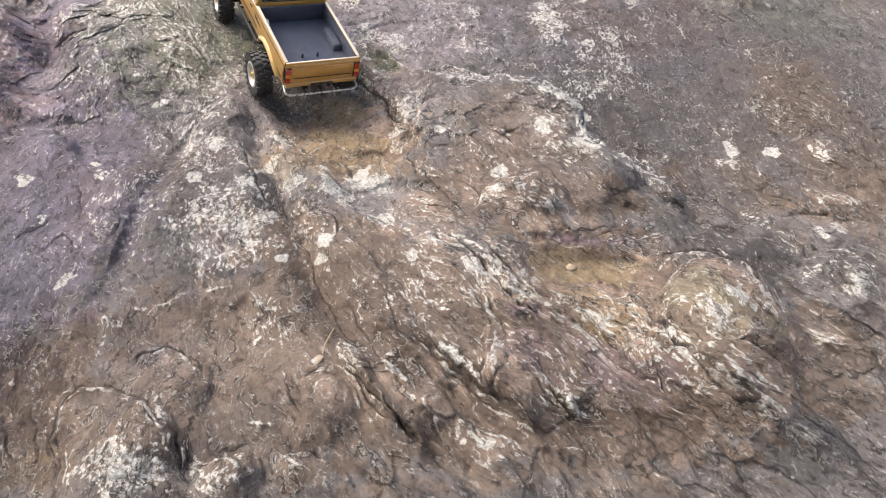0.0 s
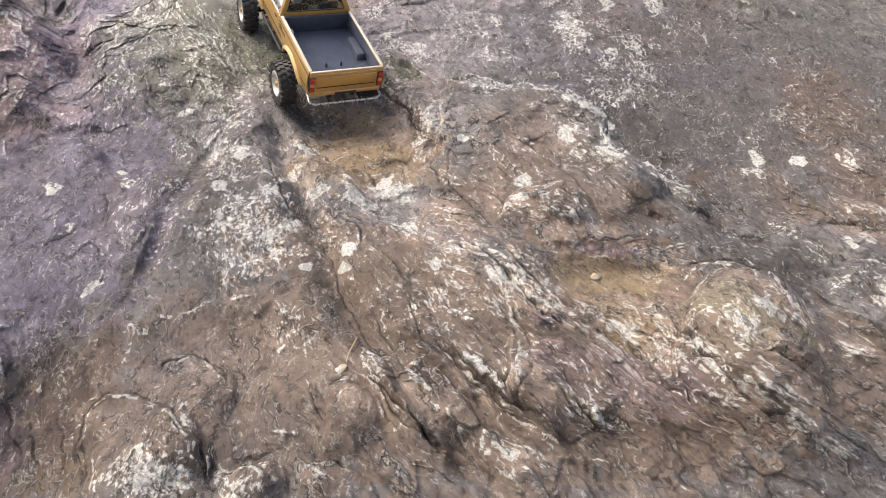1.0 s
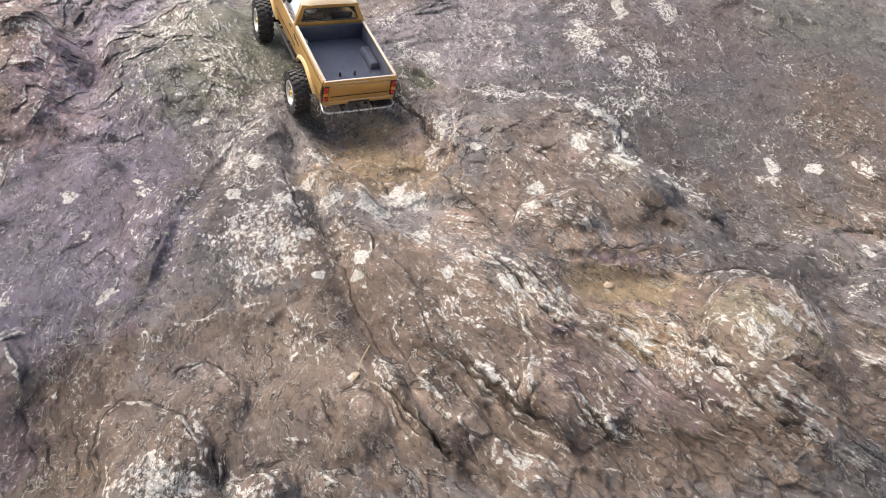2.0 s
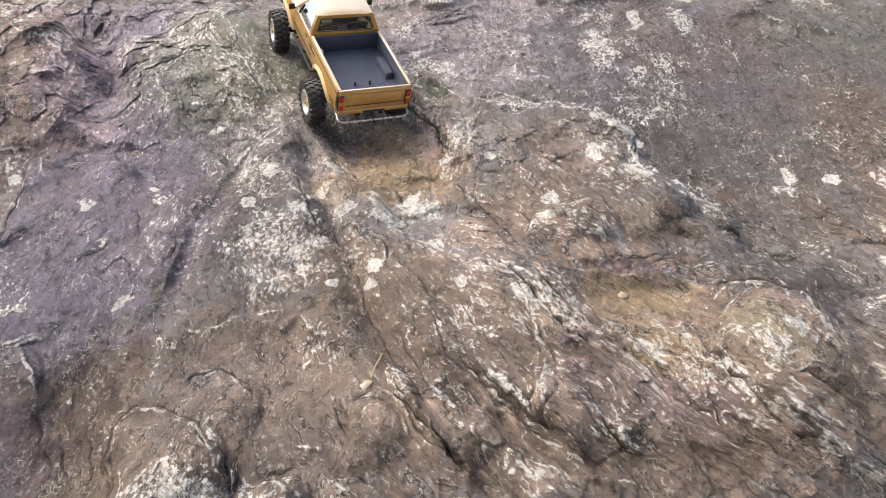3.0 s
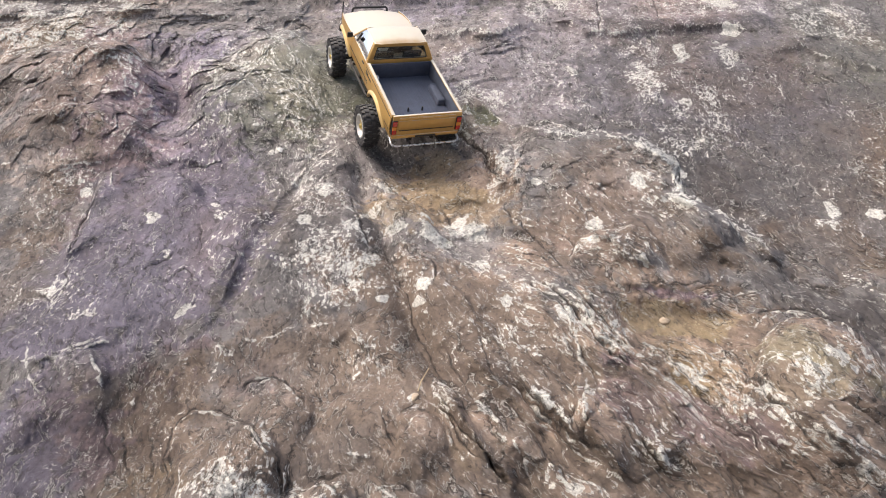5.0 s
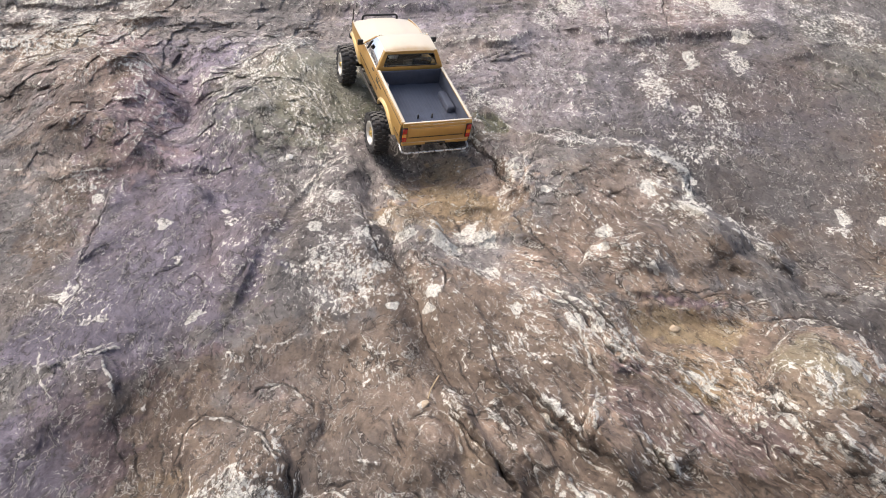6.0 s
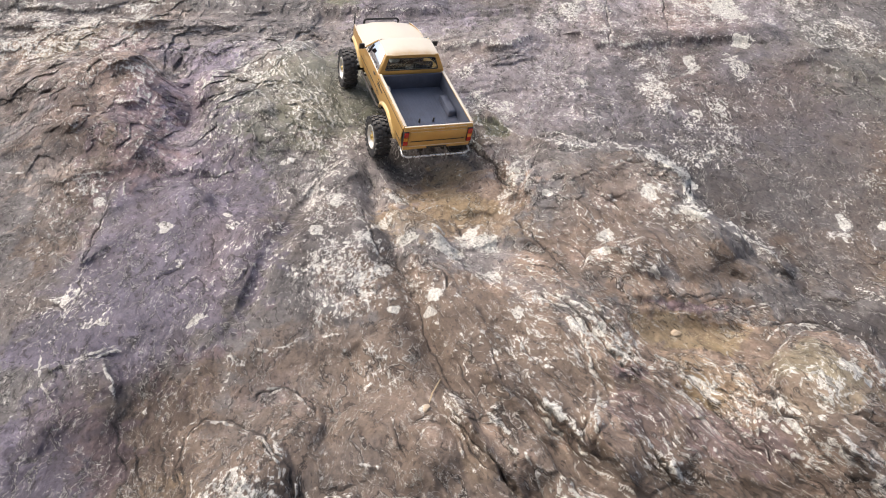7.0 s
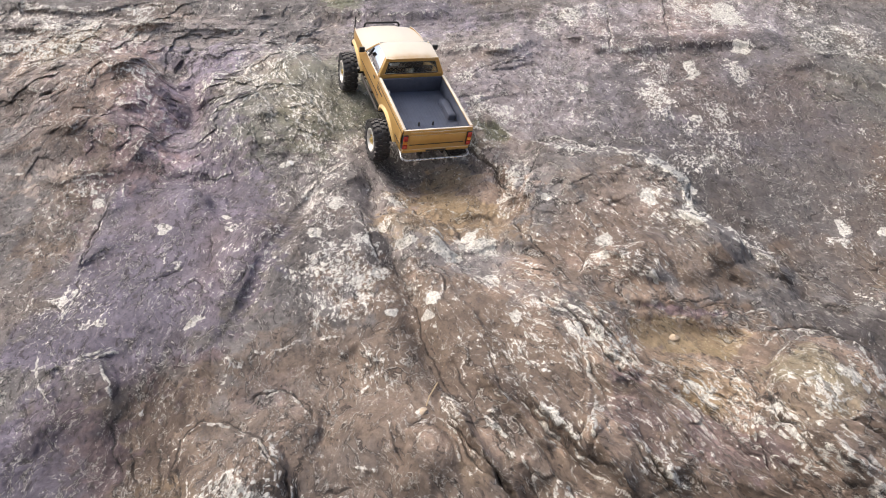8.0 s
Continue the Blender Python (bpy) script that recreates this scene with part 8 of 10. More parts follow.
slabs = 0.020 * shingled(GB, GA, 9.0, 111) + 0.010 * shingled(GB, GA, 23.0, 121)
c2, s2 = math.cos(radians(12)), math.sin(radians(12))
LA, LB = S * c2 + T * s2, -S * s2 + T * c2
ledges = 0.014 * shingled(-LB, LA, 7.0, 131) + 0.008 * shingled(-LB, LA, 19.0, 141)
high = 1 / (1 + np.exp(-np.clip((T - 2.35 + 0.5 * (S + 0.3)) / 0.12, -20, 20))) * (S < 0.2) + 0.35
near = np.exp(-((np.maximum(np.abs(S0) - 1.7, 0) / 0.5) ** 2)) * np.exp(-((np.maximum(np.abs(T0 - 2.05) - 1.1, 0) / 0.5) ** 2))
BULK = H.copy()
H += (0.15 + 0.85 * near) * calm * (slant * (0.010 * ribs + 0.8 * slabs) + (1 - slant) * (0.0045 * facets + 0.55 * high * ledges) + 0.007 * knobs)
H += near * (0.5 + 0.5 * calm) * (0.0022 * fbm(GA * 0.6, GB, 55, 3, 71, 0.62, True) + 0.0010 * fbm(S0, T0, 95, 2, 77, 0.6))
H += 0.30 * fbm(S0, T0, 0.35, 4, 81) * (1 - np.exp(-((np.hypot(S0, T0 - 2.0) / 2.6) ** 4)))


def blurred(a, n):
    for axis in (0, 1):
        c = np.cumsum(np.pad(a, [(n + 1, n) if k == axis else (0, 0) for k in (0, 1)], mode="edge"), axis=axis)
        a = (np.take(c, range(2 * n + 1, c.shape[axis]), axis) - np.take(c, range(0, c.shape[axis] - 2 * n - 1), axis)) / (2 * n + 1)
    return a


# the wet hollow is smoothed by silt
H += MASKS["wet"] * 0.85 * (blurred(H, 12) - H)

# convex edges take the most pale lichen, painting their bright highlights into the colour
MASKS["worn_highlight"] = np.clip((BULK - blurred(BULK, 3) - 0.0004) / 0.0016, 0, 1) * 0.7 + np.clip((H - blurred(H, 3) - 0.0003) / 0.0016, 0, 1) * 0.6

# weather has rounded the blocks at the head, and a little the slanting slabs at the foot
soft = 0.60 / (1 + np.exp(-np.clip((T0 - 1.98) / 0.06, -20, 20))) / (1 + np.exp(np.clip((S0 + 0.24) / 0.08, -20, 20)))
soft += 0.22 * np.exp(-(((S0 - 0.33) / 0.30) ** 4 + ((T0 - 1.32) / 0.20) ** 4))
H += np.clip(soft, 0, 0.6) * (blurred(H, 8) - H)
MASKS["grime_shade"] *= 1 - 0.9 * np.clip(soft, 0, 0.6)

# where the truck stands its wheels have found hold: the rock meets all four tyres and clears the belly
ALONG = np.array((0, math.cos(SLOPE), math.sin(SLOPE)))
OUT = np.array((0, -math.sin(SLOPE), math.cos(SLOPE)))
o, ex, ey = (np.array(TRUCK @ Vector(v)) for v in ((0, 0, 0), (1, 0, 0), (0, 1, 0)))
ex, ey, up = ex - o, ey - o, np.array(TRUCK.to_3x3() @ Vector((0, 0, 1)))
# height of the truck's own plane over the slope at (s, t)
tilt_s, tilt_t = -up[0] / (up @ OUT), -(up @ ALONG) / (up @ OUT)
o_s, o_t, o_d = o[0], o @ ALONG, o @ OUT
plane = o_d + tilt_s * (S0 - o_s) + tilt_t * (T0 - o_t)
px = (S0 - o_s) * ex[0] + (T0 - o_t) * (ex @ ALONG)
py = (S0 - o_s) * ey[0] + (T0 - o_t) * (ey @ ALONG)
inside = np.clip((0.03 - np.maximum(np.abs(px - 0.13) - 0.23, np.abs(py) - 0.12)) / 0.03, 0, 1)
H = H + inside * (np.minimum(H, plane + 0.004) - H)
H -= 0.042 * np.exp(-(((px + 0.070) / 0.110) ** 4) - ((py / 0.078) ** 4))
for wx, wy in ((0, 0.1), (0, -0.1), (0.288, 0.1), (0.288, -0.1)):
    r2 = ((px - wx) / 0.036) ** 2 + ((py - wy) / 0.028) ** 2
    H += np.exp(-r2 * r2) * (plane - 0.001 - H)

# the sheet: a steep slope that levels out far above and far below
base = np.where(T0 > 3.6, 3.6 + 3.0 * np.tanh((T0 - 3.6) / 3.0), np.where(T0 < -0.2, -0.2 + 1.0 * np.tanh((T0 + 0.2) / 1.0), T0))
X = S0
Y = T0 * math.cos(SLOPE) - H * math.sin(SLOPE)
Z = base * math.sin(SLOPE) + H * math.cos(SLOPE)

# the large forms: laid out over the mean plane of the face as it lies before the valley's open air, towards which they bulge
VALLEY = np.array((0.0, 0.0, 1.23))
LIE_S, LIE_T = S, T
away = [a - v for a, v in zip((X, Y, Z), VALLEY)]
drop = away[1] * OUT[1] + away[2] * OUT[2]
onto = np.where(drop < -0.2, -(VALLEY @ OUT) / np.minimum(drop, -0.2), 1.0)
S = away[0] * onto + 0.007 * fbm(S0, T0, 16, 4, 171, 0.6)
T = (VALLEY[1] + away[1] * onto) * ALONG[1] + (VALLEY[2] + away[2] * onto) * ALONG[2] + 0.007 * fbm(S0, T0, 16, 4, 181, 0.6)
# >>> forms
# blocks and gully high on the slope
brow([(-0.807, 2.070), (-0.796, 2.162), (-0.802, 2.309), (-0.835, 2.479), (-0.872, 2.579)], 0.021, 0.25, 0.09)
brow([(-1.111, 2.241), (-1.058, 2.251), (-1.026, 2.264), (-0.989, 2.218)], 0.021, 0.1, 0.06, 0.02)
brow([(-1.007, 2.194), (-1.003, 2.256), (-1.004, 2.336)], 0.01, 0.1, 0.05, 0.02)
trench([(-0.802, 2.690), (-0.791, 2.557), (-0.747, 2.420), (-0.703, 2.295), (-0.708, 2.194), (-0.698, 2.092)], 0.012, 0.07)
bowl(-0.814, 2.553, 0.013, 0.046, 0, 0.015)
brow([(-0.504, 2.218), (-0.459, 2.162), (-0.425, 2.122)], 0.01, 0.06, 0.03, 0.02)
brow([(-0.454, 2.638), (-0.390, 2.464), (-0.328, 2.309), (-0.284, 2.194)], 0.028, 0.1, 0.12)
brow([(-0.516, 2.525), (-0.440, 2.391), (-0.374, 2.244), (-0.332, 2.134)], 0.011, 0.07, 0.09)
bowl(-0.571, 2.269, 0.073, 0.106, 38, 0.01)
# violet slab and the bench over it
brow([(-1.022, 2.030), (-0.933, 2.018), (-0.894, 2.054), (-0.805, 2.083), (-0.734, 2.092), (-0.644, 2.081), (-0.575, 2.026)], 0.0224, 0.07, 0.22)
brow([(-0.779, 1.690), (-0.794, 1.772), (-0.796, 1.862), (-0.791, 1.970)], 0.028, 0.03, 0.28)
brow([(-0.736, 1.949), (-0.706, 1.976), (-0.681, 2.001), (-0.647, 2.018), (-0.605, 1.980), (-0.571, 1.935)], 0.0055, 0.03, 0.09, 0.03)
brow([(-0.779, 1.752), (-0.760, 1.781), (-0.741, 1.793)], 0.006, 0.02, 0.05, 0.02)
brow([(-0.622, 1.674), (-0.614, 1.722), (-0.585, 1.764)], 0.006, 0.03, 0.06, 0.02)
brow([(-0.569, 1.643), (-0.554, 1.690), (-0.521, 1.714), (-0.493, 1.643)], 0.007, 0.02, 0.08, 0.03)
brow([(-0.697, 1.555), (-0.683, 1.591), (-0.631, 1.576), (-0.582, 1.555)], 0.007, 0.03, 0.08, 0.03)
trench([(-0.572, 2.001), (-0.546, 1.881), (-0.525, 1.755), (-0.496, 1.643), (-0.493, 1.555)], 0.0084, 0.03)
# the buttress: its edge, flank and furrow
brow([(-0.467, 1.514), (-0.444, 1.635), (-0.427, 1.755), (-0.389, 1.896), (-0.350, 2.001), (-0.309, 2.083)], 0.0525, 0.16, 0.26, 0.22)
trench([(-0.357, 1.939), (-0.397, 1.825), (-0.425, 1.690), (-0.443, 1.569)], 0.018, 0.035)
trench([(-0.240, 2.033), (-0.196, 1.900), (-0.156, 1.772), (-0.113, 1.658), (-0.071, 1.528), (-0.028, 1.401)], 0.0228, 0.026)
brow([(-0.298, 2.083), (-0.256, 2.083), (-0.222, 2.001)], 0.028, 0.04, 0.12, 0.03)
brow([(-0.229, 2.083), (-0.173, 2.001), (-0.122, 1.900), (-0.078, 1.858)], 0.013, 0.07, 0.04, 0.03)
brow([(-0.103, 1.877), (-0.041, 1.834), (0.019, 1.825), (0.079, 1.829), (0.099, 1.799)], 0.021, 0.04, 0.09, 0.03)
brow([(-0.121, 2.001), (-0.056, 1.984), (0.020, 1.929), (0.072, 1.900)], 0.012, 0.04, 0.05, 0.03)
brow([(-0.101, 1.714), (-0.051, 1.738), (-0.010, 1.719), (0.018, 1.674)], 0.008, 0.03, 0.07, 0.03)
brow([(0.066, 1.781), (0.123, 1.755), (0.185, 1.738), (0.226, 1.690), (0.266, 1.613), (0.293, 1.541), (0.330, 1.485), (0.392, 1.443), (0.440, 1.395)], 0.028, 0.05, 0.15, 0.1)
brow([(-0.005, 1.722), (0.075, 1.702), (0.128, 1.658), (0.177, 1.584), (0.210, 1.501)], 0.01, 0.05, 0.12)
# recesses and boulders at the foot
bowl(-0.520, 1.300, 0.060, 0.127, 12, 0.01)
bowl(-0.450, 1.425, 0.037, 0.075, 0, 0.007)
bowl(-0.654, 1.279, 0.054, 0.089, 0, 0.01)
brow([(-0.775, 1.440), (-0.736, 1.466), (-0.676, 1.496), (-0.610, 1.512)], 0.014, 0.08, 0.13)
brow([(-0.668, 1.496), (-0.630, 1.449), (-0.590, 1.383)], 0.009, 0.05, 0.09, 0.03)
brow([(-0.760, 1.501), (-0.727, 1.437), (-0.682, 1.377)], 0.01, 0.03, 0.07, 0.03)
brow([(-0.681, 1.279), (-0.707, 1.321), (-0.699, 1.360), (-0.689, 1.372)], 0.01, 0.02, 0.08, 0.02)
boss(-0.361, 1.239, 0.086, 0.104, -13, 0.034)
brow([(-0.284, 1.239), (-0.281, 1.264), (-0.266, 1.254), (-0.255, 1.210)], 0.008, 0.015, 0.04, 0.015)
boss(-0.288, 1.330, 0.058, 0.082, -11, 0.022, 0.6)
boss(-0.199, 1.182, 0.037, 0.037, 0, 0.022)
boss(-0.078, 1.176, 0.062, 0.036, -9, 0.02)
brow([(-0.421, 1.449), (-0.418, 1.490), (-0.352, 1.505), (-0.293, 1.521), (-0.219, 1.552), (-0.185, 1.576)], 0.009, 0.06, 0.16)
brow([(-0.189, 1.279), (-0.157, 1.276), (-0.129, 1.266)], 0.007, 0.02, 0.05, 0.015)
boss(-0.051, 1.300, 0.040, 0.054, -23, 0.018, 0.6)
brow([(-0.123, 1.377), (-0.114, 1.332), (-0.106, 1.300)], 0.006, 0.04, 0.02, 0.02)
# slabs leaning down to the foot
brow([(-0.032, 1.435), (0.006, 1.364), (0.047, 1.302), (0.085, 1.239), (0.104, 1.200)], 0.0378, 0.1, 0.016, 0.03)
brow([(-0.014, 1.431), (0.035, 1.410), (0.072, 1.372)], 0.008, 0.03, 0.06, 0.02)
brow([(0.110, 1.440), (0.145, 1.389), (0.188, 1.338), (0.222, 1.279)], 0.0378, 0.09, 0.014, 0.03)
brow([(0.016, 1.501), (0.065, 1.437), (0.115, 1.366), (0.152, 1.300)], 0.028, 0.08, 0.02, 0.03)
brow([(0.225, 1.449), (0.211, 1.389), (0.232, 1.321), (0.260, 1.259), (0.275, 1.219)], 0.0378, 0.1, 0.016, 0.03)
brow([(0.264, 1.449), (0.264, 1.377), (0.280, 1.332)], 0.008, 0.05, 0.02, 0.02)
brow([(0.300, 1.324), (0.327, 1.284), (0.337, 1.257), (0.366, 1.237)], 0.0378, 0.1, 0.014, 0.02)
brow([(0.069, 1.279), (0.111, 1.300), (0.150, 1.279), (0.168, 1.239)], 0.011, 0.03, 0.07, 0.02)
brow([(0.193, 1.259), (0.242, 1.234), (0.288, 1.191)], 0.011, 0.03, 0.06, 0.02)
brow([(0.279, 1.555), (0.260, 1.488), (0.261, 1.425)], 0.008, 0.03, 0.05, 0.02)
bowl(0.301, 1.460, 0.029, 0.017, 12, 0.009)
# the fold under the hollow, and the hollow itself
brow([(0.394, 1.449), (0.441, 1.401), (0.494, 1.346), (0.556, 1.279), (0.606, 1.219), (0.637, 1.186)], 0.021, 0.05, 0.2, 0.1)
brow([(0.496, 1.355), (0.502, 1.311), (0.496, 1.259)], 0.008, 0.1, 0.06, 0.03)
brow([(0.400, 1.389), (0.429, 1.311), (0.454, 1.269)], 0.009, 0.06, 0.03, 0.03)
brow([(0.583, 1.360), (0.618, 1.300), (0.657, 1.239), (0.679, 1.210)], 0.009, 0.06, 0.05, 0.03)
bowl(0.426, 1.555, 0.110, 0.049, 0, 0.015)
brow([(0.294, 1.655), (0.350, 1.664), (0.460, 1.661), (0.566, 1.643)], 0.014, 0.05, 0.035)
brow([(0.333, 1.625), (0.411, 1.635), (0.494, 1.616), (0.561, 1.625)], 0.006, 0.03, 0.03, 0.02)
brow([(0.542, 1.576), (0.595, 1.631), (0.660, 1.628), (0.710, 1.584)], 0.01, 0.03, 0.05, 0.02)
# the rounded boulder
boss(0.615, 1.398, 0.153, 0.189, -34, 0.07, 0.6)
brow([(0.543, 1.449), (0.608, 1.437), (0.640, 1.389)], 0.01, 0.06, 0.03, 0.03)
bowl(0.547, 1.415, 0.030, 0.021, -56, 0.012)
brow([(0.645, 1.389), (0.687, 1.410), (0.717, 1.389)], 0.01, 0.03, 0.05, 0.02)
brow([(0.503, 1.415), (0.531, 1.425), (0.539, 1.389)], 0.009, 0.02, 0.03, 0.015)
# the block behind the hollow
brow([(0.093, 2.231), (0.189, 2.196), (0.297, 2.160), (0.422, 2.155), (0.452, 2.120), (0.488, 2.083), (0.504, 2.035), (0.501, 1.955)], 0.049, 0.03, 0.3, 0.12)
brow([(0.466, 1.939), (0.516, 1.910), (0.576, 1.844), (0.631, 1.793), (0.648, 1.738), (0.662, 1.682)], 0.0385, 0.03, 0.16)
brow([(0.279, 1.804), (0.331, 1.793), (0.377, 1.752), (0.403, 1.696)], 0.028, 0.035, 0.1, 0.03)
brow([(0.425, 1.764), (0.476, 1.730), (0.512, 1.690), (0.559, 1.658)], 0.012, 0.05, 0.05, 0.03)
bowl(0.525, 1.698, 0.048, 0.041, -15, 0.015)
bowl(0.668, 1.706, 0.025, 0.058, 0, 0.011)
brow([(0.111, 2.001), (0.162, 2.099), (0.195, 2.181)], 0.012, 0.08, 0.03, 0.03)
brow([(0.049, 2.145), (0.100, 2.054), (0.124, 2.001), (0.095, 1.939)], 0.0238, 0.08, 0.025, 0.03)
trench([(-0.008, 2.201), (0.030, 2.134), (0.072, 2.083), (0.109, 2.009)], 0.0156, 0.014)
brow([(0.153, 1.949), (0.174, 1.900), (0.197, 1.877)], 0.006, 0.05, 0.02, 0.02)
brow([(0.099, 1.866), (0.132, 1.816), (0.155, 1.799)], 0.008, 0.05, 0.02, 0.02)
brow([(0.291, 2.001), (0.352, 1.980), (0.367, 1.949)], 0.006, 0.04, 0.03, 0.02)
brow([(0.424, 2.022), (0.455, 1.980), (0.452, 1.900)], 0.009, 0.03, 0.06, 0.03)
trench([(0.542, 2.088), (0.542, 2.001), (0.544, 1.900)], 0.0132, 0.05)
# the ledge along the top and the slab under it
brow([(0.277, 2.750), (0.368, 2.783), (0.384, 2.700), (0.496, 2.728), (0.635, 2.750), (0.787, 2.750), (0.938, 2.693), (1.097, 2.672)], 0.035, 0.28, 0.22)
brow([(0.026, 2.672), (0.139, 2.686), (0.170, 2.779), (0.185, 2.854)], 0.035, 0.2, 0.1)
brow([(0.057, 2.547), (0.123, 2.612), (0.202, 2.707), (0.249, 2.779)], 0.013, 0.1, 0.05, 0.03)
brow([(0.841, 2.638), (0.908, 2.541), (0.982, 2.479), (1.073, 2.435)], 0.01, 0.12, 0.04)
brow([(0.552, 2.494), (0.538, 2.377), (0.512, 2.295)], 0.008, 0.05, 0.08, 0.03)
brow([(0.706, 1.807), (0.787, 1.834), (0.876, 1.816), (0.922, 1.790)], 0.01, 0.05, 0.06)
brow([(0.673, 1.635), (0.730, 1.674), (0.816, 1.722), (0.907, 1.755)], 0.012, 0.08, 0.06)
brow([(0.810, 1.706), (0.856, 1.722), (0.880, 1.690)], 0.01, 0.03, 0.07, 0.03)
# layered ledges at the head of the slope
brow([(-1.440, 2.909), (-1.341, 2.936), (-1.246, 2.905), (-1.158, 2.915), (-1.047, 2.856), (-0.922, 2.827)], 0.035, 0.12, 0.16)
brow([(-1.435, 2.778), (-1.357, 2.803), (-1.275, 2.785), (-1.197, 2.719)], 0.0315, 0.09, 0.1)
brow([(-1.178, 2.698), (-1.118, 2.684), (-1.047, 2.609)], 0.021, 0.1, 0.08, 0.03)
brow([(-1.131, 2.915), (-0.998, 2.853), (-0.866, 2.848), (-0.758, 2.882), (-0.599, 2.893)], 0.0315, 0.12, 0.14)
brow([(-0.924, 2.773), (-0.836, 2.802), (-0.739, 2.803), (-0.659, 2.797)], 0.021, 0.08, 0.09)
brow([(-0.829, 2.683), (-0.729, 2.657), (-0.641, 2.673)], 0.021, 0.06, 0.06, 0.04)
brow([(-1.526, 2.975), (-1.374, 2.970), (-1.213, 2.990), (-1.038, 2.968)], 0.028, 0.12, 0.12)
brow([(-1.262, 2.474), (-1.242, 2.545), (-1.186, 2.579), (-1.124, 2.591)], 0.021, 0.06, 0.14, 0.04)
brow([(-1.238, 2.456), (-1.197, 2.442), (-1.147, 2.413), (-1.117, 2.437)], 0.0315, 0.12, 0.06, 0.03)
bowl(-1.196, 2.362, 0.064, 0.069, 1, 0.015)
brow([(-1.119, 2.416), (-1.124, 2.335), (-1.165, 2.292)], 0.021, 0.09, 0.06, 0.03)
brow([(-1.109, 2.615), (-1.024, 2.610), (-0.940, 2.608), (-0.905, 2.578)], 0.0315, 0.06, 0.16, 0.04)
brow([(-0.945, 2.350), (-0.888, 2.363), (-0.846, 2.352)], 0.021, 0.03, 0.09, 0.03)
brow([(-0.805, 2.429), (-0.779, 2.460), (-0.734, 2.442)], 0.021, 0.04, 0.08, 0.03)
brow([(-0.787, 2.561), (-0.765, 2.581), (-0.734, 2.589)], 0.01, 0.05, 0.05, 0.03)
brow([(-0.701, 2.303), (-0.701, 2.413), (-0.706, 2.505), (-0.667, 2.583), (-0.645, 2.631), (-0.599, 2.717), (-0.518, 2.793), (-0.448, 2.912)], 0.035, 0.05, 0.24, 0.06)
brow([(-0.687, 2.486), (-0.647, 2.551), (-0.582, 2.511), (-0.538, 2.450)], 0.012, 0.05, 0.06, 0.03)
brow([(-0.650, 2.397), (-0.589, 2.434), (-0.529, 2.459), (-0.440, 2.467)], 0.012, 0.06, 0.05, 0.03)
brow([(-0.499, 2.627), (-0.432, 2.498), (-0.376, 2.374), (-0.331, 2.239)], 0.0238, 0.08, 0.06, 0.04)
brow([(-0.561, 2.306), (-0.480, 2.349), (-0.413, 2.379)], 0.01, 0.06, 0.05, 0.03)
brow([(-0.559, 2.169), (-0.499, 2.215), (-0.424, 2.282)], 0.01, 0.06, 0.05, 0.03)
# pale lumps along the top ledge
boss(0.340, 2.912, 0.046, 0.098, 1, 0.03)
boss(0.423, 2.938, 0.036, 0.075, 1, 0.02)
boss(1.056, 2.779, 0.081, 0.141, 1, 0.03, 0.7)
boss(1.202, 2.797, 0.075, 0.136, 1, 0.03, 0.7)
trench([(0.398, 3.030), (0.387, 2.904), (0.381, 2.788)], 0.018, 0.02)
# ledges beyond the rounded boulder
brow([(1.009, 1.933), (1.031, 1.908), (1.032, 1.846), (1.058, 1.811)], 0.028, 0.05, 0.1, 0.04)
brow([(0.916, 1.777), (0.956, 1.741), (1.004, 1.711), (1.083, 1.721)], 0.028, 0.05, 0.1)
brow([(0.843, 1.674), (0.905, 1.709), (0.959, 1.693), (0.972, 1.644)], 0.021, 0.05, 0.1, 0.04)
boss(0.906, 1.616, 0.063, 0.062, -17, 0.03, 0.7)
brow([(0.779, 1.466), (0.821, 1.463), (0.863, 1.437), (0.960, 1.462)], 0.0238, 0.05, 0.08)
boss(0.924, 1.491, 0.026, 0.039, -3, 0.025, 0.6)
brow([(0.742, 1.392), (0.789, 1.391), (0.822, 1.372), (0.853, 1.351)], 0.021, 0.04, 0.07, 0.04)
brow([(0.583, 1.389), (0.634, 1.307), (0.679, 1.228), (0.725, 1.166), (0.761, 1.126)], 0.0238, 0.08, 0.04, 0.06)
brow([(0.660, 1.434), (0.713, 1.357), (0.757, 1.276), (0.808, 1.219)], 0.011, 0.08, 0.06, 0.06)
brow([(0.813, 1.750), (0.882, 1.800), (0.951, 1.816)], 0.01, 0.08, 0.06, 0.04)
# <<< forms


def broken(u, v, freq, seed):
    """Faces of fractured rock, each with a height and a tilt of its own, and how far a point lies from its joints."""
    x, y = u * freq, v * freq
    ix, iy = np.floor(x).astype(np.int64), np.floor(y).astype(np.int64)
    first, second, rise = np.full(x.shape, 9.0), np.full(x.shape, 9.0), np.zeros(x.shape)
    for dx in (-1, 0, 1):
        for dy in (-1, 0, 1):
            a, b, c = (lattice(ix + dx, iy + dy, seed + k) for k in range(3))
            rx, ry = x - ix - dx - a / 6.2832, y - iy - dy - b / 6.2832
            d = np.hypot(rx, ry)
            here = d < first
            second = np.where(here, first, np.minimum(second, d))
            rise = np.where(here, c / 6.2832 - 0.5 + 0.7 * (np.cos(5 * c) * rx + np.sin(5 * c) * ry), rise)
            first = np.where(here, d, first)
    return rise, second - first


def beyond(value, limit, width):
    return 1 / (1 + np.exp(-np.clip((value - limit) / width, -20, 20)))


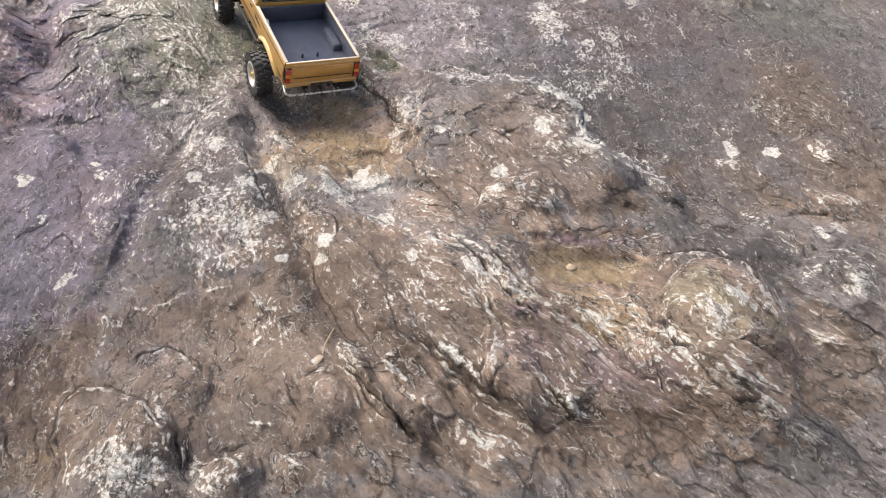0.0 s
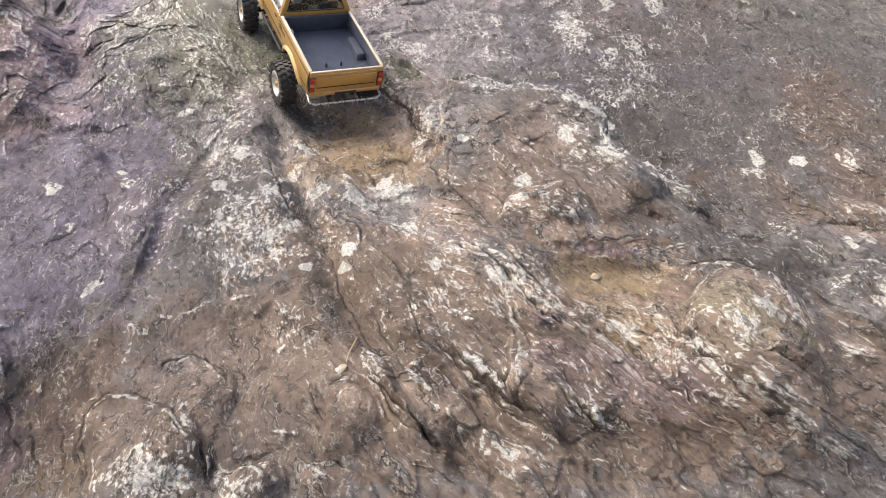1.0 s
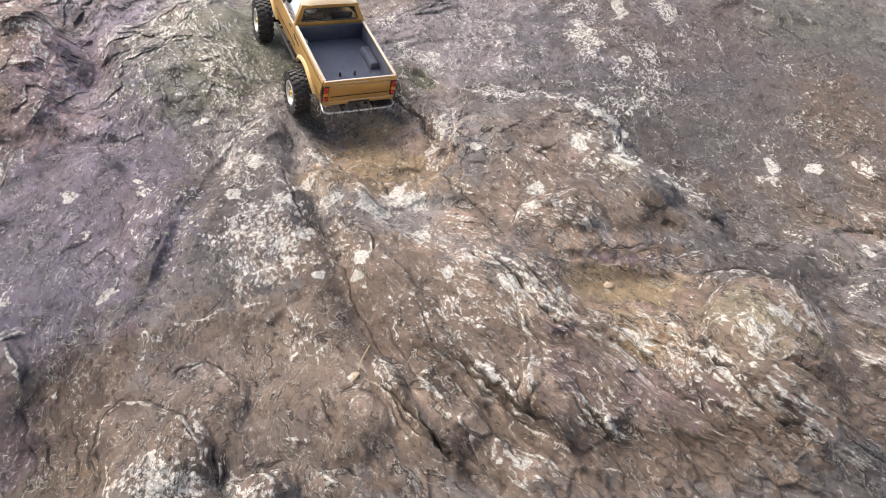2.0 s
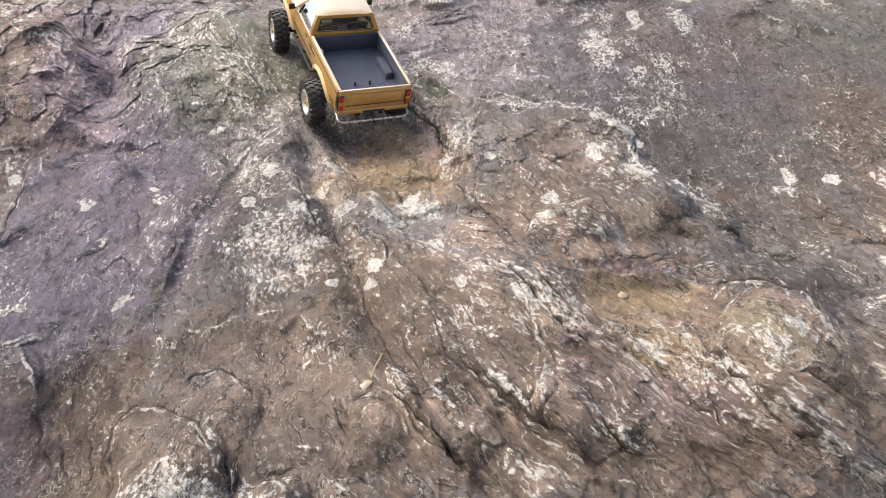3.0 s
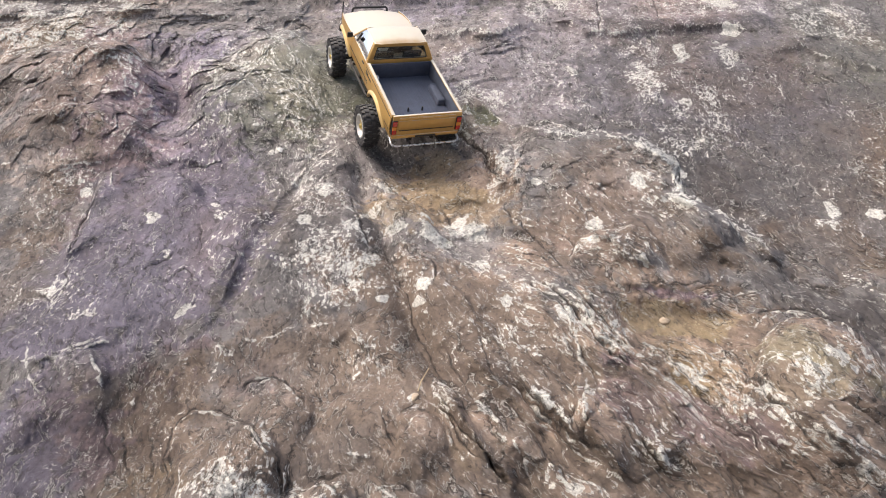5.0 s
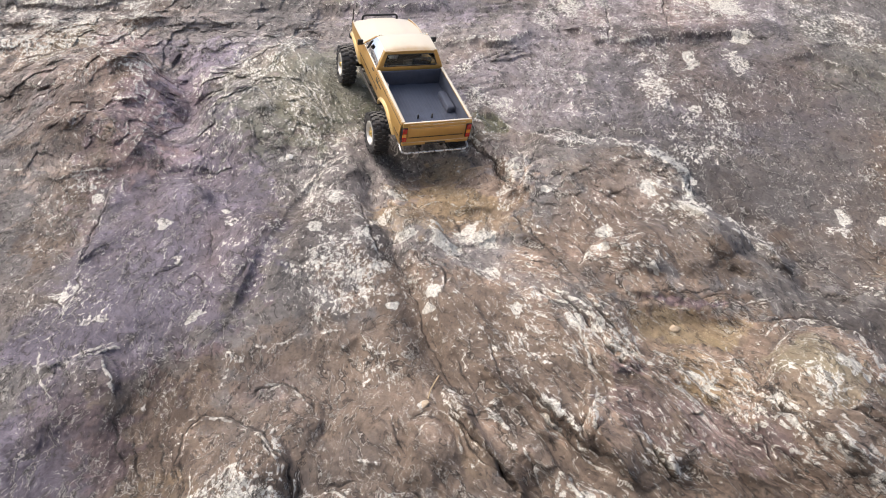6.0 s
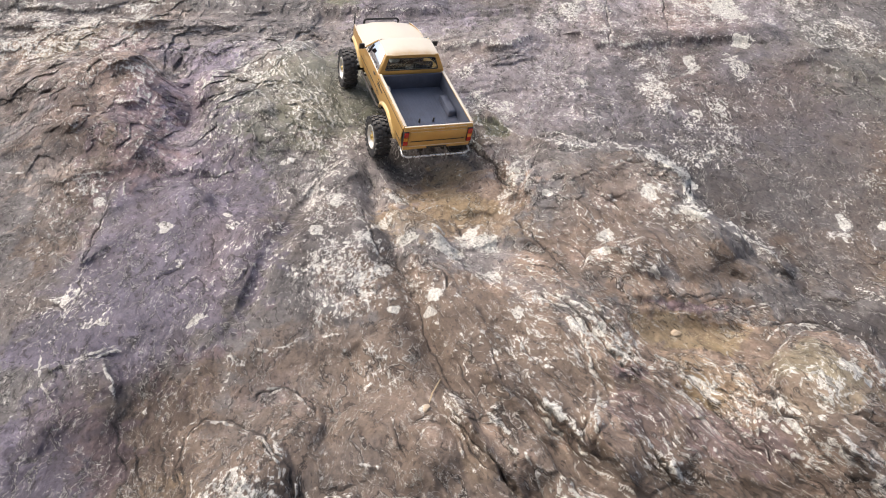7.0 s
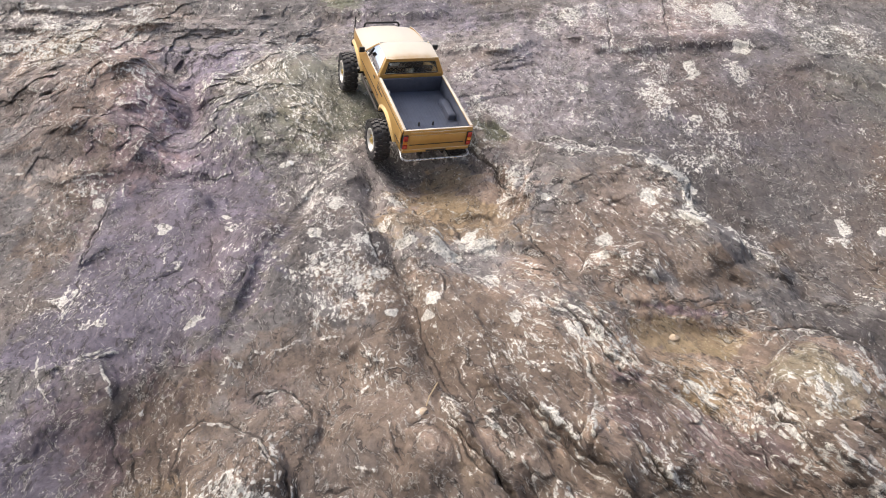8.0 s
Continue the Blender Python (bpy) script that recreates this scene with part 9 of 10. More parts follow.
# where the rock is shattered: the blocks at the head, the block behind the hollow, and along the grain below
warp_s, warp_t = LIE_S + 0.02 * fbm(S0, T0, 9, 4, 191, 0.6), LIE_T + 0.02 * fbm(S0, T0, 9, 4, 195, 0.6)
head = beyond(LIE_T, 2.02, 0.05) * beyond(-LIE_S, 0.22, 0.08)
block = 0.55 * np.exp(-(((LIE_S - 0.28) / 0.24) ** 2 + ((LIE_T - 1.92) / 0.20) ** 2)) + 0.5 * beyond(LIE_S, 0.78, 0.06) * beyond(2.0 - LIE_T, 0, 0.06)
foot = 0.6 * beyond(LIE_S, 0.02, 0.06) * beyond(1.52 - LIE_T, 0, 0.05) * (1 - 0.8 * np.exp(-(((LIE_S - 0.62) / 0.13) ** 2 + ((LIE_T - 1.43) / 0.10) ** 2)))
for weight, u, v, size, lift, seed in ((head, warp_s, warp_t, 8.0, 0.011, 201), (head, warp_s, warp_t, 19.0, 0.007, 211), (head, warp_s, warp_t, 44.0, 0.0035, 215),
                                       (block, warp_s, warp_t, 16.0, 0.010, 221), (block, warp_s, warp_t, 38.0, 0.005, 225),
                                       (foot, GA * 0.40, GB, 17.0, 0.014, 231), (foot, GA * 0.45, GB, 40.0, 0.006, 241)):
    weight = weight * near * (1 - MASKS["wet"])
    rise, joint = broken(u, v, size, seed)
    FORM += weight * lift * rise
    # joints between the broken faces are shaded and dirtied in the colour
    MASKS["grime_shade"] = np.maximum(MASKS["grime_shade"], 0.5 * np.clip(weight * 1.3, 0, 1) * np.exp(-((joint * (1 + 0.8 * EDGE) / 0.05) ** 2)) * beyond(EDGE, 0.0, 0.1))
# they lie low where the truck stands
FORM *= 1 - np.clip((0.10 - np.maximum(np.abs(px - 0.13) - 0.23, np.abs(py) - 0.12)) / 0.09, 0, 1)
# edges of the large forms get painted highlights too
MASKS["worn_highlight"] += 0.5 * np.clip((FORM - blurred(FORM, 4) - 0.0006) / 0.003, 0, 1)
reach = np.sqrt(sum(a * a for a in away)) + 1e-6
X, Y, Z = (c - a / reach * FORM for c, a in zip((X, Y, Z), away))
nr, nc = S0.shape
mesh = bpy.data.meshes.new("ground")
mesh.vertices.add(nr * nc)
mesh.vertices.foreach_set("co", np.stack([X, Y, Z], -1).astype(np.float32).ravel())
i = (np.arange(nr - 1)[:, None] * nc + np.arange(nc - 1)[None]).ravel()
quads = np.stack([i, i + 1, i + 1 + nc, i + nc], -1).astype(np.int32)
mesh.loops.add(quads.size)
mesh.loops.foreach_set("vertex_index", quads.ravel())
mesh.polygons.add(len(quads))
mesh.polygons.foreach_set("loop_start", np.arange(0, quads.size, 4, dtype=np.int32))
mesh.update(calc_edges=True)
mesh.polygons.foreach_set("use_smooth", np.ones(len(quads), dtype=bool))
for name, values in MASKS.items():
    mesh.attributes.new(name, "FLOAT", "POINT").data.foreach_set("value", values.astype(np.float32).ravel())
for name, a, b in (("lie_slanting", GA, GB), ("lie_downhill", LIE_S, LIE_T)):
    mesh.attributes.new(name, "FLOAT_VECTOR", "POINT").data.foreach_set("vector", np.stack([a, b, H], -1).astype(np.float32).ravel())
mesh.attributes.new("slant", "FLOAT", "POINT").data.foreach_set("value", slant.astype(np.float32).ravel())
mesh.materials.append(ROCK)
ground = tagged(new("ground", mesh), "bare brown bedrock slope with lichen, cracks and ochre stains", "rock", kind="structure")


def rock_at(s, t):
    """The rock's surface near (s, t)."""
    a, b = np.searchsorted(COLS, s), np.searchsorted(ROWS_T, t)
    return Vector((X[b, a], Y[b, a], Z[b, a]))


# ================= building blocks =================
def part(name, bm, mat, parent=None, label="", smooth_angle=35):
    me = bpy.data.meshes.new(name)
    bmesh.ops.recalc_face_normals(bm, faces=bm.faces)
    for fc in bm.faces:
        fc.smooth = True
    for e in bm.edges:
        if len(e.link_faces) == 2 and e.calc_face_angle(0) > radians(smooth_angle):
            e.smooth = False
    bm.to_mesh(me)
    bm.free()
    me.materials.append(mat)
    ob = new(name, me)
    if parent:
        ob.parent = parent
    if label:
        ob["label"] = label
    return ob


def box(bm, x0, x1, y0, y1, z0, z1, bevel=0.0012, top=None):
    """A box with rounded edges; top: how much its upper face shrinks in x and y."""
    corners = []
    for z, k in ((z0, 0), (z1, 1)):
        ix, iy = top if top and k else (0, 0)
        corners += [bm.verts.new(v) for v in ((x0 + ix, y0 + iy, z), (x1 - ix, y0 + iy, z), (x1 - ix, y1 - iy, z), (x0 + ix, y1 - iy, z))]
    faces = [bm.faces.new([corners[k] for k in q]) for q in ((3, 2, 1, 0), (4, 5, 6, 7), (0, 1, 5, 4), (1, 2, 6, 5), (2, 3, 7, 6), (3, 0, 4, 7))]
    if bevel:
        bmesh.ops.bevel(bm, geom=list({e for fc in faces for e in fc.edges}), offset=bevel, segments=2, affect="EDGES", profile=0.5)


def hull(bm, low, high):
    """A bar between two rings of four corners."""
    a, b = [bm.verts.new(v) for v in low], [bm.verts.new(v) for v in high]
    n = len(a)
    faces = [bm.faces.new(a[::-1]), bm.faces.new(b)]
    faces += [bm.faces.new((a[k], a[(k + 1) % n], b[(k + 1) % n], b[k])) for k in range(n)]
    bmesh.ops.bevel(bm, geom=list({e for fc in faces for e in fc.edges}), offset=0.0009, segments=2, affect="EDGES", profile=0.5)


def lathe(bm, profile, centre, seg=32, axis="y"):
    """Turns (radius, offset) pairs round an axis through centre."""
    rings = []
    for r, off in profile:
        ring = []
        for k in range(seg):
            a = 2 * math.pi * k / seg
            c, s = r * math.cos(a), r * math.sin(a)
            v = {"y": (c, off, s), "z": (c, s, off), "x": (off, c, s)}[axis]
            ring.append(bm.verts.new(Vector(centre) + Vector(v)))
        rings.append(ring)
    for a, b in zip(rings[:-1], rings[1:]):
        for k in range(seg):
            bm.faces.new((a[k], a[(k + 1) % seg], b[(k + 1) % seg], b[k]))
    bm.faces.new(rings[0][::-1])
    bm.faces.new(rings[-1])


def tube(bm, points, radius, seg=10):
    """A bent rod through points."""
    pts = [Vector(p) for p in points]
    rings, side = [], None
    for k, p in enumerate(pts):
        d = (pts[min(k + 1, len(pts) - 1)] - pts[max(k - 1, 0)]).normalized()
        if side is None:
            side = d.orthogonal().normalized()
        side = (side - d * side.dot(d)).normalized()
        other = d.cross(side)
        rings.append([bm.verts.new(p + radius * (math.cos(a) * side + math.sin(a) * other)) for a in (2 * math.pi * j / seg for j in range(seg))])
    for a, b in zip(rings[:-1], rings[1:]):
        for j in range(seg):
            bm.faces.new((a[j], a[(j + 1) % seg], b[(j + 1) % seg], b[j]))
    bm.faces.new(rings[0][::-1])
    bm.faces.new(rings[-1])


def bent(points, steps=5, r=0.008):
    """Rounds the corners of a line of points."""
    pts = [Vector(p) for p in points]
    out = [pts[0]]
    for a, b, c in zip(pts[:-2], pts[1:-1], pts[2:]):
        p, q = b + (a - b).normalized() * r, b + (c - b).normalized() * r
        for k in range(steps + 1):
            u = k / steps
            out.append((1 - u) ** 2 * p + 2 * u * (1 - u) * b + u * u * q)
    return out + [pts[-1]]


def sheet(bm, xs, low, high, across, side, thick=0.0022, rows=8):
    """A pressed panel: for each x it spans the heights low(x) to high(x); across(x, z) is how far out it lies."""
    layers = []
    for inner in (0, 1):
        grid = []
        for x in xs:
            a, b = low(x), high(x)
            col = []
            for k in range(rows + 1):
                z = a + (b - a) * k / rows
                col.append(bm.verts.new((x, side * (across(x, z) - inner * thick), z)))
            grid.append(col)
        layers.append(grid)
    n, m = len(xs), rows
    for grid in layers:
        for i in range(n - 1):
            for k in range(m):
                bm.faces.new((grid[i][k], grid[i + 1][k], grid[i + 1][k + 1], grid[i][k + 1]))
    g, h = layers
    rim = [(i, 0) for i in range(n)] + [(n - 1, k) for k in range(1, m + 1)] + [(i, m) for i in range(n - 2, -1, -1)] + [(0, k) for k in range(m - 1, 0, -1)]
    for (a, b), (c, d) in zip(rim, rim[1:] + rim[:1]):
        bm.faces.new((g[a][b], g[c][d], h[c][d], h[a][b]))


# ================= the model pickup truck =================
BASE = 0.288


def body_y(x, z):
    """Half width of the body: bulged at mid height, drawn in at the nose."""
    k = (z - 0.126) / 0.032
    nose = max(0.0, (x - 0.27) / 0.075)
    return 0.0855 - 0.0045 * k * k - 0.010 * nose * nose


def arch(x, centre):
    d = abs(x - centre)
    return 0.056 + math.sqrt(0.068 ** 2 - d * d) if d < 0.068 else 0


def rocker(x):
    return max(0.099, arch(x, 0.0), arch(x, BASE))


def steps(a, b, n):
    return [a + (b - a) * k / n for k in range(n + 1)]


def make_wheel(truck, x, side, rim_paint, hub_paint, steer=0.0):
    m = Matrix.Translation((x, side * 0.099, 0.049)) @ Matrix.Rotation(steer, 4, "Z")
    wheel = new("wheel")
    wheel.parent = truck
    wheel.matrix_basis = m
    wheel.empty_display_size = 0.02
    bm = bmesh.new()
    o = side
    prof = [(0.028, 0.0145), (0.033, 0.0172), (0.040, 0.0175), (0.0445, 0.0155), (0.0462, 0.011), (0.0466, 0), (0.0462, -0.011), (0.0445, -0.0155), (0.040, -0.0175), (0.033, -0.0172), (0.028, -0.0145)]
    seg = 44
    rings = [[bm.verts.new((r * math.cos(2 * math.pi * k / seg), off, r * math.sin(2 * math.pi * k / seg))) for k in range(seg)] for r, off in prof]
    for a, b in zip(rings, rings[1:] + rings[:1]):
        for k in range(seg):
            bm.faces.new((a[k], a[(k + 1) % seg], b[(k + 1) % seg], b[k]))
    # tread blocks: two staggered rows over the crown and shoulder lugs
    for k in range(22):
        for row, (y0, y1) in enumerate(((-0.0100, -0.0012), (0.0012, 0.0100))):
            a = 2 * math.pi * (k + 0.5 * row) / 22
            lug = bmesh.new()
            box(lug, -0.0044, 0.0044, y0, y1, 0.0455, 0.0492, 0.0005)
            bmesh.ops.rotate(lug, verts=lug.verts, cent=(0, 0, 0), matrix=Matrix.Rotation(a, 3, "Y"))
            tmp = bpy.data.meshes.new("lug")
            lug.to_mesh(tmp)
            lug.free()
            bm.from_mesh(tmp)
            bpy.data.meshes.remove(tmp)
        for y in (-1, 1):
            a = 2 * math.pi * (k + (0.25 if y > 0 else 0.75)) / 22
            lug = bmesh.new()
            box(lug, -0.0036, 0.0036, 0.0108 if y > 0 else -0.0182, 0.0182 if y > 0 else -0.0108, 0.0418, 0.0480, 0.0006)
            bmesh.ops.rotate(lug, verts=lug.verts, cent=(0, 0, 0), matrix=Matrix.Rotation(a, 3, "Y"))
            tmp = bpy.data.meshes.new("lug")
            lug.to_mesh(tmp)
            lug.free()
            bm.from_mesh(tmp)
            bpy.data.meshes.remove(tmp)
    part("tyre", bm, RUBBER, wheel, "black knobbly rubber tyre, dusty on the tread")
    bm = bmesh.new()
    lathe(bm, [(0.0285, -o * 0.014), (0.0285, o * 0.0165), (0.0255, o * 0.0172), (0.0245, o * 0.013), (0.0225, o * 0.0075), (0.0140, o * 0.0085), (0.0095, o * 0.0110), (0.0001, o * 0.0112)], (0, 0, 0), 32)
    rim = part("rim", bm, rim_paint, wheel)
    bm = bmesh.new()
    lathe(bm, [(0.0125, o * 0.0080), (0.0125, o * 0.0100), (0.0090, o * 0.0125), (0.0065, o * 0.0128), (0.0055, o * 0.0170), (0.0001, o * 0.0172)], (0, 0, 0), 20)
    part("hub", bm, hub_paint, rim)
    for k in range(6):
        a = 2 * math.pi * k / 6
        bm = bmesh.new()
        lathe(bm, [(0.0016, o * 0.0075), (0.0016, o * 0.0112), (0.0001, o * 0.0114)], (0.0185 * math.cos(a), 0, 0.0185 * math.sin(a)), 6)
        part("wheel_nut", bm, hub_paint, rim)
    return wheel


def make_truck(label, at, paint, flare_paint, rim_paint, hub_paint):
    truck = new("model_pickup_truck")
    truck.empty_display_size = 0.1
    tagged(truck, label, "model truck", group="model trucks on the rock")
    TAIL, CAB, COWL, NOSE, RAIL, ROOF = -0.112, 0.093, 0.220, 0.342, 0.155, 0.203
    # side panels
    for side in (1, -1):
        bm = bmesh.new()
        sheet(bm, steps(TAIL + 0.003, CAB - 0.0015, 46), rocker, lambda x: RAIL, body_y, side)
        part("bed_side", bm, paint, truck)
        bm = bmesh.new()
        sheet(bm, steps(CAB + 0.0005, 0.2085, 18), rocker, lambda x: RAIL, body_y, side)
        door = part("cab_door", bm, paint, truck)
        bm = bmesh.new()
        y = side * (body_y(0.11, 0.147) + 0.0012)
        box(bm, 0.106, 0.119, min(y, y + side * 0.002), max(y, y + side * 0.002), 0.1455, 0.1485, 0.0006)
        part("door_handle", bm, BLACK, door, "small black door handle")
        bm = bmesh.new()
        sheet(bm, steps(0.210, NOSE, 34), rocker, lambda x: 0.153 - 0.010 * max(0, (x - 0.25) / 0.092) ** 2, body_y, side)
        part("front_fender", bm, paint, truck)
        # arched flares
        for c in (0.0, BASE):
            bm = bmesh.new()
            prof = ((0.0665, -0.001), (0.0665, 0.0045), (0.0690, 0.0050), (0.0725, 0.0030), (0.0750, 0.0002), (0.0750, -0.001))
            rings = []
            for k in range(29):
                a = radians(28 + 124 * k / 28)
                ring = []
                for r, off in prof:
                    x, z = c + r * math.cos(a), 0.056 + r * math.sin(a)
                    ring.append(bm.verts.new((x, side * (body_y(x, min(z, RAIL)) + off), z)))
                rings.append(ring)
            for a, b in zip(rings[:-1], rings[1:]):
                for k in range(len(prof)):
                    bm.faces.new((a[k], a[(k + 1) % len(prof)], b[(k + 1) % len(prof)], b[k]))
            bm.faces.new(rings[0])
            bm.faces.new(rings[-1][::-1])
            part("fender_flare", bm, flare_paint, truck, "pale wheel arch flare")
        # black pinstripes
        for x0, x1, z0, z1 in ((0.070, 0.225, 0.1215, 0.1240), (TAIL + 0.006, -0.072, 0.1165, 0.1190), (TAIL + 0.004, CAB - 0.003, 0.1475, 0.1490), (0.066, CAB - 0.004, 0.1175, 0.1185)):
            bm = bmesh.new()
            sheet(bm, steps(x0, x1, 14), lambda x: z0, lambda x: z1, lambda x, z: body_y(x, z) + 0.0005, side, 0.0008, 1)
            part("pinstripe", bm, BLACK, truck, "thin black side stripe")
        # sticker on the bed side, drawn as plain bars
        for k, (x0, x1, z0, z1) in enumerate(((0.076, 0.086, 0.1405, 0.1435), (0.074, 0.084, 0.1360, 0.1390), (0.068, 0.0725, 0.1360, 0.1435), (0.060, 0.066, 0.1360, 0.1395), (0.052, 0.058, 0.1360, 0.1395), (0.044, 0.050, 0.1360, 0.1395))):
            bm = bmesh.new()
            sheet(bm, steps(x0, x1, 2), lambda x: z0, lambda x: z1, lambda x, z: body_y(x, z) + 0.0006, side, 0.0008, 1)
            part("sticker_bar", bm, BLACK, truck, "black sticker bar")
        # mirror
        bm = bmesh.new()
        y = side * 0.081
        tube(bm, [(0.203, y, 0.158), (0.204, side * 0.089, 0.163)], 0.0013, 8)
        ya, yb = sorted((side * 0.087, side * 0.1005))
        box(bm, 0.2005, 0.206, ya, yb, 0.158, 0.1715, 0.002)
        part("wing_mirror", bm, BLACK, truck, "black wing mirror")
        # rocker slider
        bm = bmesh.new()
        y = side * 0.083
        tube(bm, bent([(0.064, side * 0.05, 0.080), (0.068, y, 0.082), (0.222, y, 0.082), (0.226, side * 0.05, 0.080)]), 0.0035)
        tube(bm, [(0.08, side * 0.068, 0.082), (0.21, side * 0.068, 0.082)], 0.0025)
        for x in (0.085, 0.145, 0.205):
            tube(bm, [(x, side * 0.04, 0.078), (x, y, 0.082)], 0.0028)
        part("rock_slider", bm, CHASSIS, truck, "black tube slider under the door")
    # bonnet: crowned, with a raised middle
    bm = bmesh.new()
    tops, under = [], []
    for x in steps(COWL - 0.004, NOSE, 22):
        row, low = [], []
        for y in steps(-1, 1, 18):
            w = body_y(x, 0.152) - 0.0015
            drop = 0.012 * max(0, (x - 0.24) / 0.10) ** 2
            z = 0.1570 - 0.0052 * abs(y) ** 3 - drop + (0.0022 if abs(y) < 0.55 else 0.0)
            row.append(bm.verts.new((x, y * w, z)))
            low.append(bm.verts.new((x, y * w, z - 0.0025)))
        tops.append(row)
        under.append(low)
    for g in (tops, under):
        for a, b in zip(g[:-1], g[1:]):
            for k in range(18):
                bm.faces.new((a[k], a[k + 1], b[k + 1], b[k]))
    for i in range(22):
        for k in (0, 18):
            bm.faces.new((tops[i][k], tops[i + 1][k], under[i + 1][k], under[i][k]))
    for k in range(18):
        for i in (0, 22):
            bm.faces.new((tops[i][k], tops[i][k + 1], under[i][k + 1], under[i][k]))
    part("bonnet", bm, paint, truck)
    # cab: roof, pillars, rear wall
    RX0, RX1, RW = 0.1045, 0.176, 0.0625
    bm = bmesh.new()
    tops, under = [], []
    for x in steps(0, 1, 14):
        row, low = [], []
        for y in steps(-1, 1, 16):
            ex_ = 1 - 0.06 * abs(y) ** 6
            xx = (RX0 + RX1) / 2 + (x - 0.5) * (RX1 - RX0 + 0.004) * ex_
            z = ROOF - 0.0042 * abs(y) ** 3.2 - 0.0040 * abs(2 * x - 1) ** 4 + (0.0006 if abs(y) < 0.75 and 0.1 < x < 0.9 else 0)
            row.append(bm.verts.new((xx, y * (RW + 0.0015), z)))
            low.append(bm.verts.new((xx, y * (RW - 0.001), z - 0.0042)))
        tops.append(row)
        under.append(low)
    for g in (tops, under):
        for a, b in zip(g[:-1], g[1:]):
            for k in range(16):
                bm.faces.new((a[k], a[k + 1], b[k + 1], b[k]))
    for i in range(14):
        for k in (0, 16):
            bm.faces.new((tops[i][k], tops[i + 1][k], under[i + 1][k], under[i][k]))
    for k in range(16):
        for i in (0, 14):
            bm.faces.new((tops[i][k], tops[i][k + 1], under[i][k + 1], under[i][k]))
    part("roof", bm, paint, truck)

    def pillar(name, x0, y0, x1, y1, w0, w1, depth=0.0045, z0=0.1535, z1=0.1985):
        for side in (1, -1):
            bm = bmesh.new()
            low = [(x0, side * y0, z0), (x0 + w0, side * y0, z0), (x0 + w0, side * (y0 - depth), z0), (x0, side * (y0 - depth), z0)]
            high = [(x1, side * y1, z1), (x1 + w1, side * y1, z1), (x1 + w1, side * (y1 - depth), z1), (x1, side * (y1 - depth), z1)]
            hull(bm, low, high)
            part(name, bm, paint, truck)

    pillar("rear_pillar", 0.094, 0.0815, RX0, RW + 0.0015, 0.012, 0.012)
    pillar("windscreen_pillar", COWL - 0.006, 0.0800, RX1 - 0.005, RW + 0.001, 0.006, 0.005)
    for side in (1, -1):
        bm = bmesh.new()
        tube(bm, [(0.192, side * 0.0795, 0.155), (0.1845, side * 0.0705, 0.180)], 0.0014, 8)
        part("quarter_light_bar", bm, BLACK, truck, "black quarter light bar")
        bm = bmesh.new()
        hull(bm, [(0.104, side * 0.0800, 0.1545), (COWL - 0.004, side * 0.0790, 0.1545), (COWL - 0.004, side * 0.0780, 0.1545), (0.104, side * 0.0790, 0.1545)],
             [(RX0 + 0.009, side * 0.0628, 0.1975), (RX1 - 0.002, side * 0.0625, 0.1975), (RX1 - 0.002, side * 0.0615, 0.1975), (RX0 + 0.009, side * 0.0618, 0.1975)])
        part("side_window", bm, GLASS, truck, "clear side window").visible_shadow = False
    # rear wall of the cab: bars round the window opening
    rear = new("cab_rear_wall")
    rear.parent = truck

    def rear_x(z):
        return 0.0945 + max(0, z - 0.155) * (RX0 - 0.0945) / 0.043

    def rear_bar(name, y0, y1, z0, z1, w0=None, w1=None):
        bm = bmesh.new()
        a, b = rear_x(z0), rear_x(z1)
        hull(bm, [(a, y0, z0), (a + 0.004, y0, z0), (a + 0.004, y1, z0), (a, y1, z0)],
             [(b, w0 if w0 is not None else y0, z1), (b + 0.004, w0 if w0 is not None else y0, z1), (b + 0.004, w1 if w1 is not None else y1, z1), (b, w1 if w1 is not None else y1, z1)])
        return part(name, bm, paint, rear)

    rear_bar("lower_panel", -0.0805, 0.0805, 0.112, 0.1625)
    rear_bar("upper_panel", -0.0665, 0.0665, 0.1905, 0.1985, -0.0635, 0.0635)
    rear_bar("side_panel", 0.0665, 0.0795, 0.1625, 0.1905, 0.0570, 0.0675)
    rear_bar("side_panel", -0.0795, -0.0665, 0.1625, 0.1905, -0.0675, -0.0570)
    bm = bmesh.new()
    a, b = rear_x(0.1625) + 0.0015, rear_x(0.1905) + 0.0015
    hull(bm, [(a, -0.068, 0.1622), (a + 0.0012, -0.068, 0.1622), (a + 0.0012, 0.068, 0.1622), (a, 0.068, 0.1622)],
         [(b, -0.0585, 0.1908), (b + 0.0012, -0.0585, 0.1908), (b + 0.0012, 0.0585, 0.1908), (b, 0.0585, 0.1908)])
    part("rear_window", bm, GLASS, truck, "clear rear window").visible_shadow = False
    bm = bmesh.new()
    tube(bm, bent([(a - 0.0015, 0.0, 0.1632), (a - 0.0015, 0.0655, 0.1632), (b - 0.0015, 0.0565, 0.1898), (b - 0.0015, -0.0565, 0.1898), (a - 0.0015, -0.0655, 0.1632), (a - 0.0015, -0.0005, 0.1632)], 5, 0.004), 0.0011, 8)
    part("window_seal", bm, BLACK, truck, "black rubber window seal")
    bm = bmesh.new()
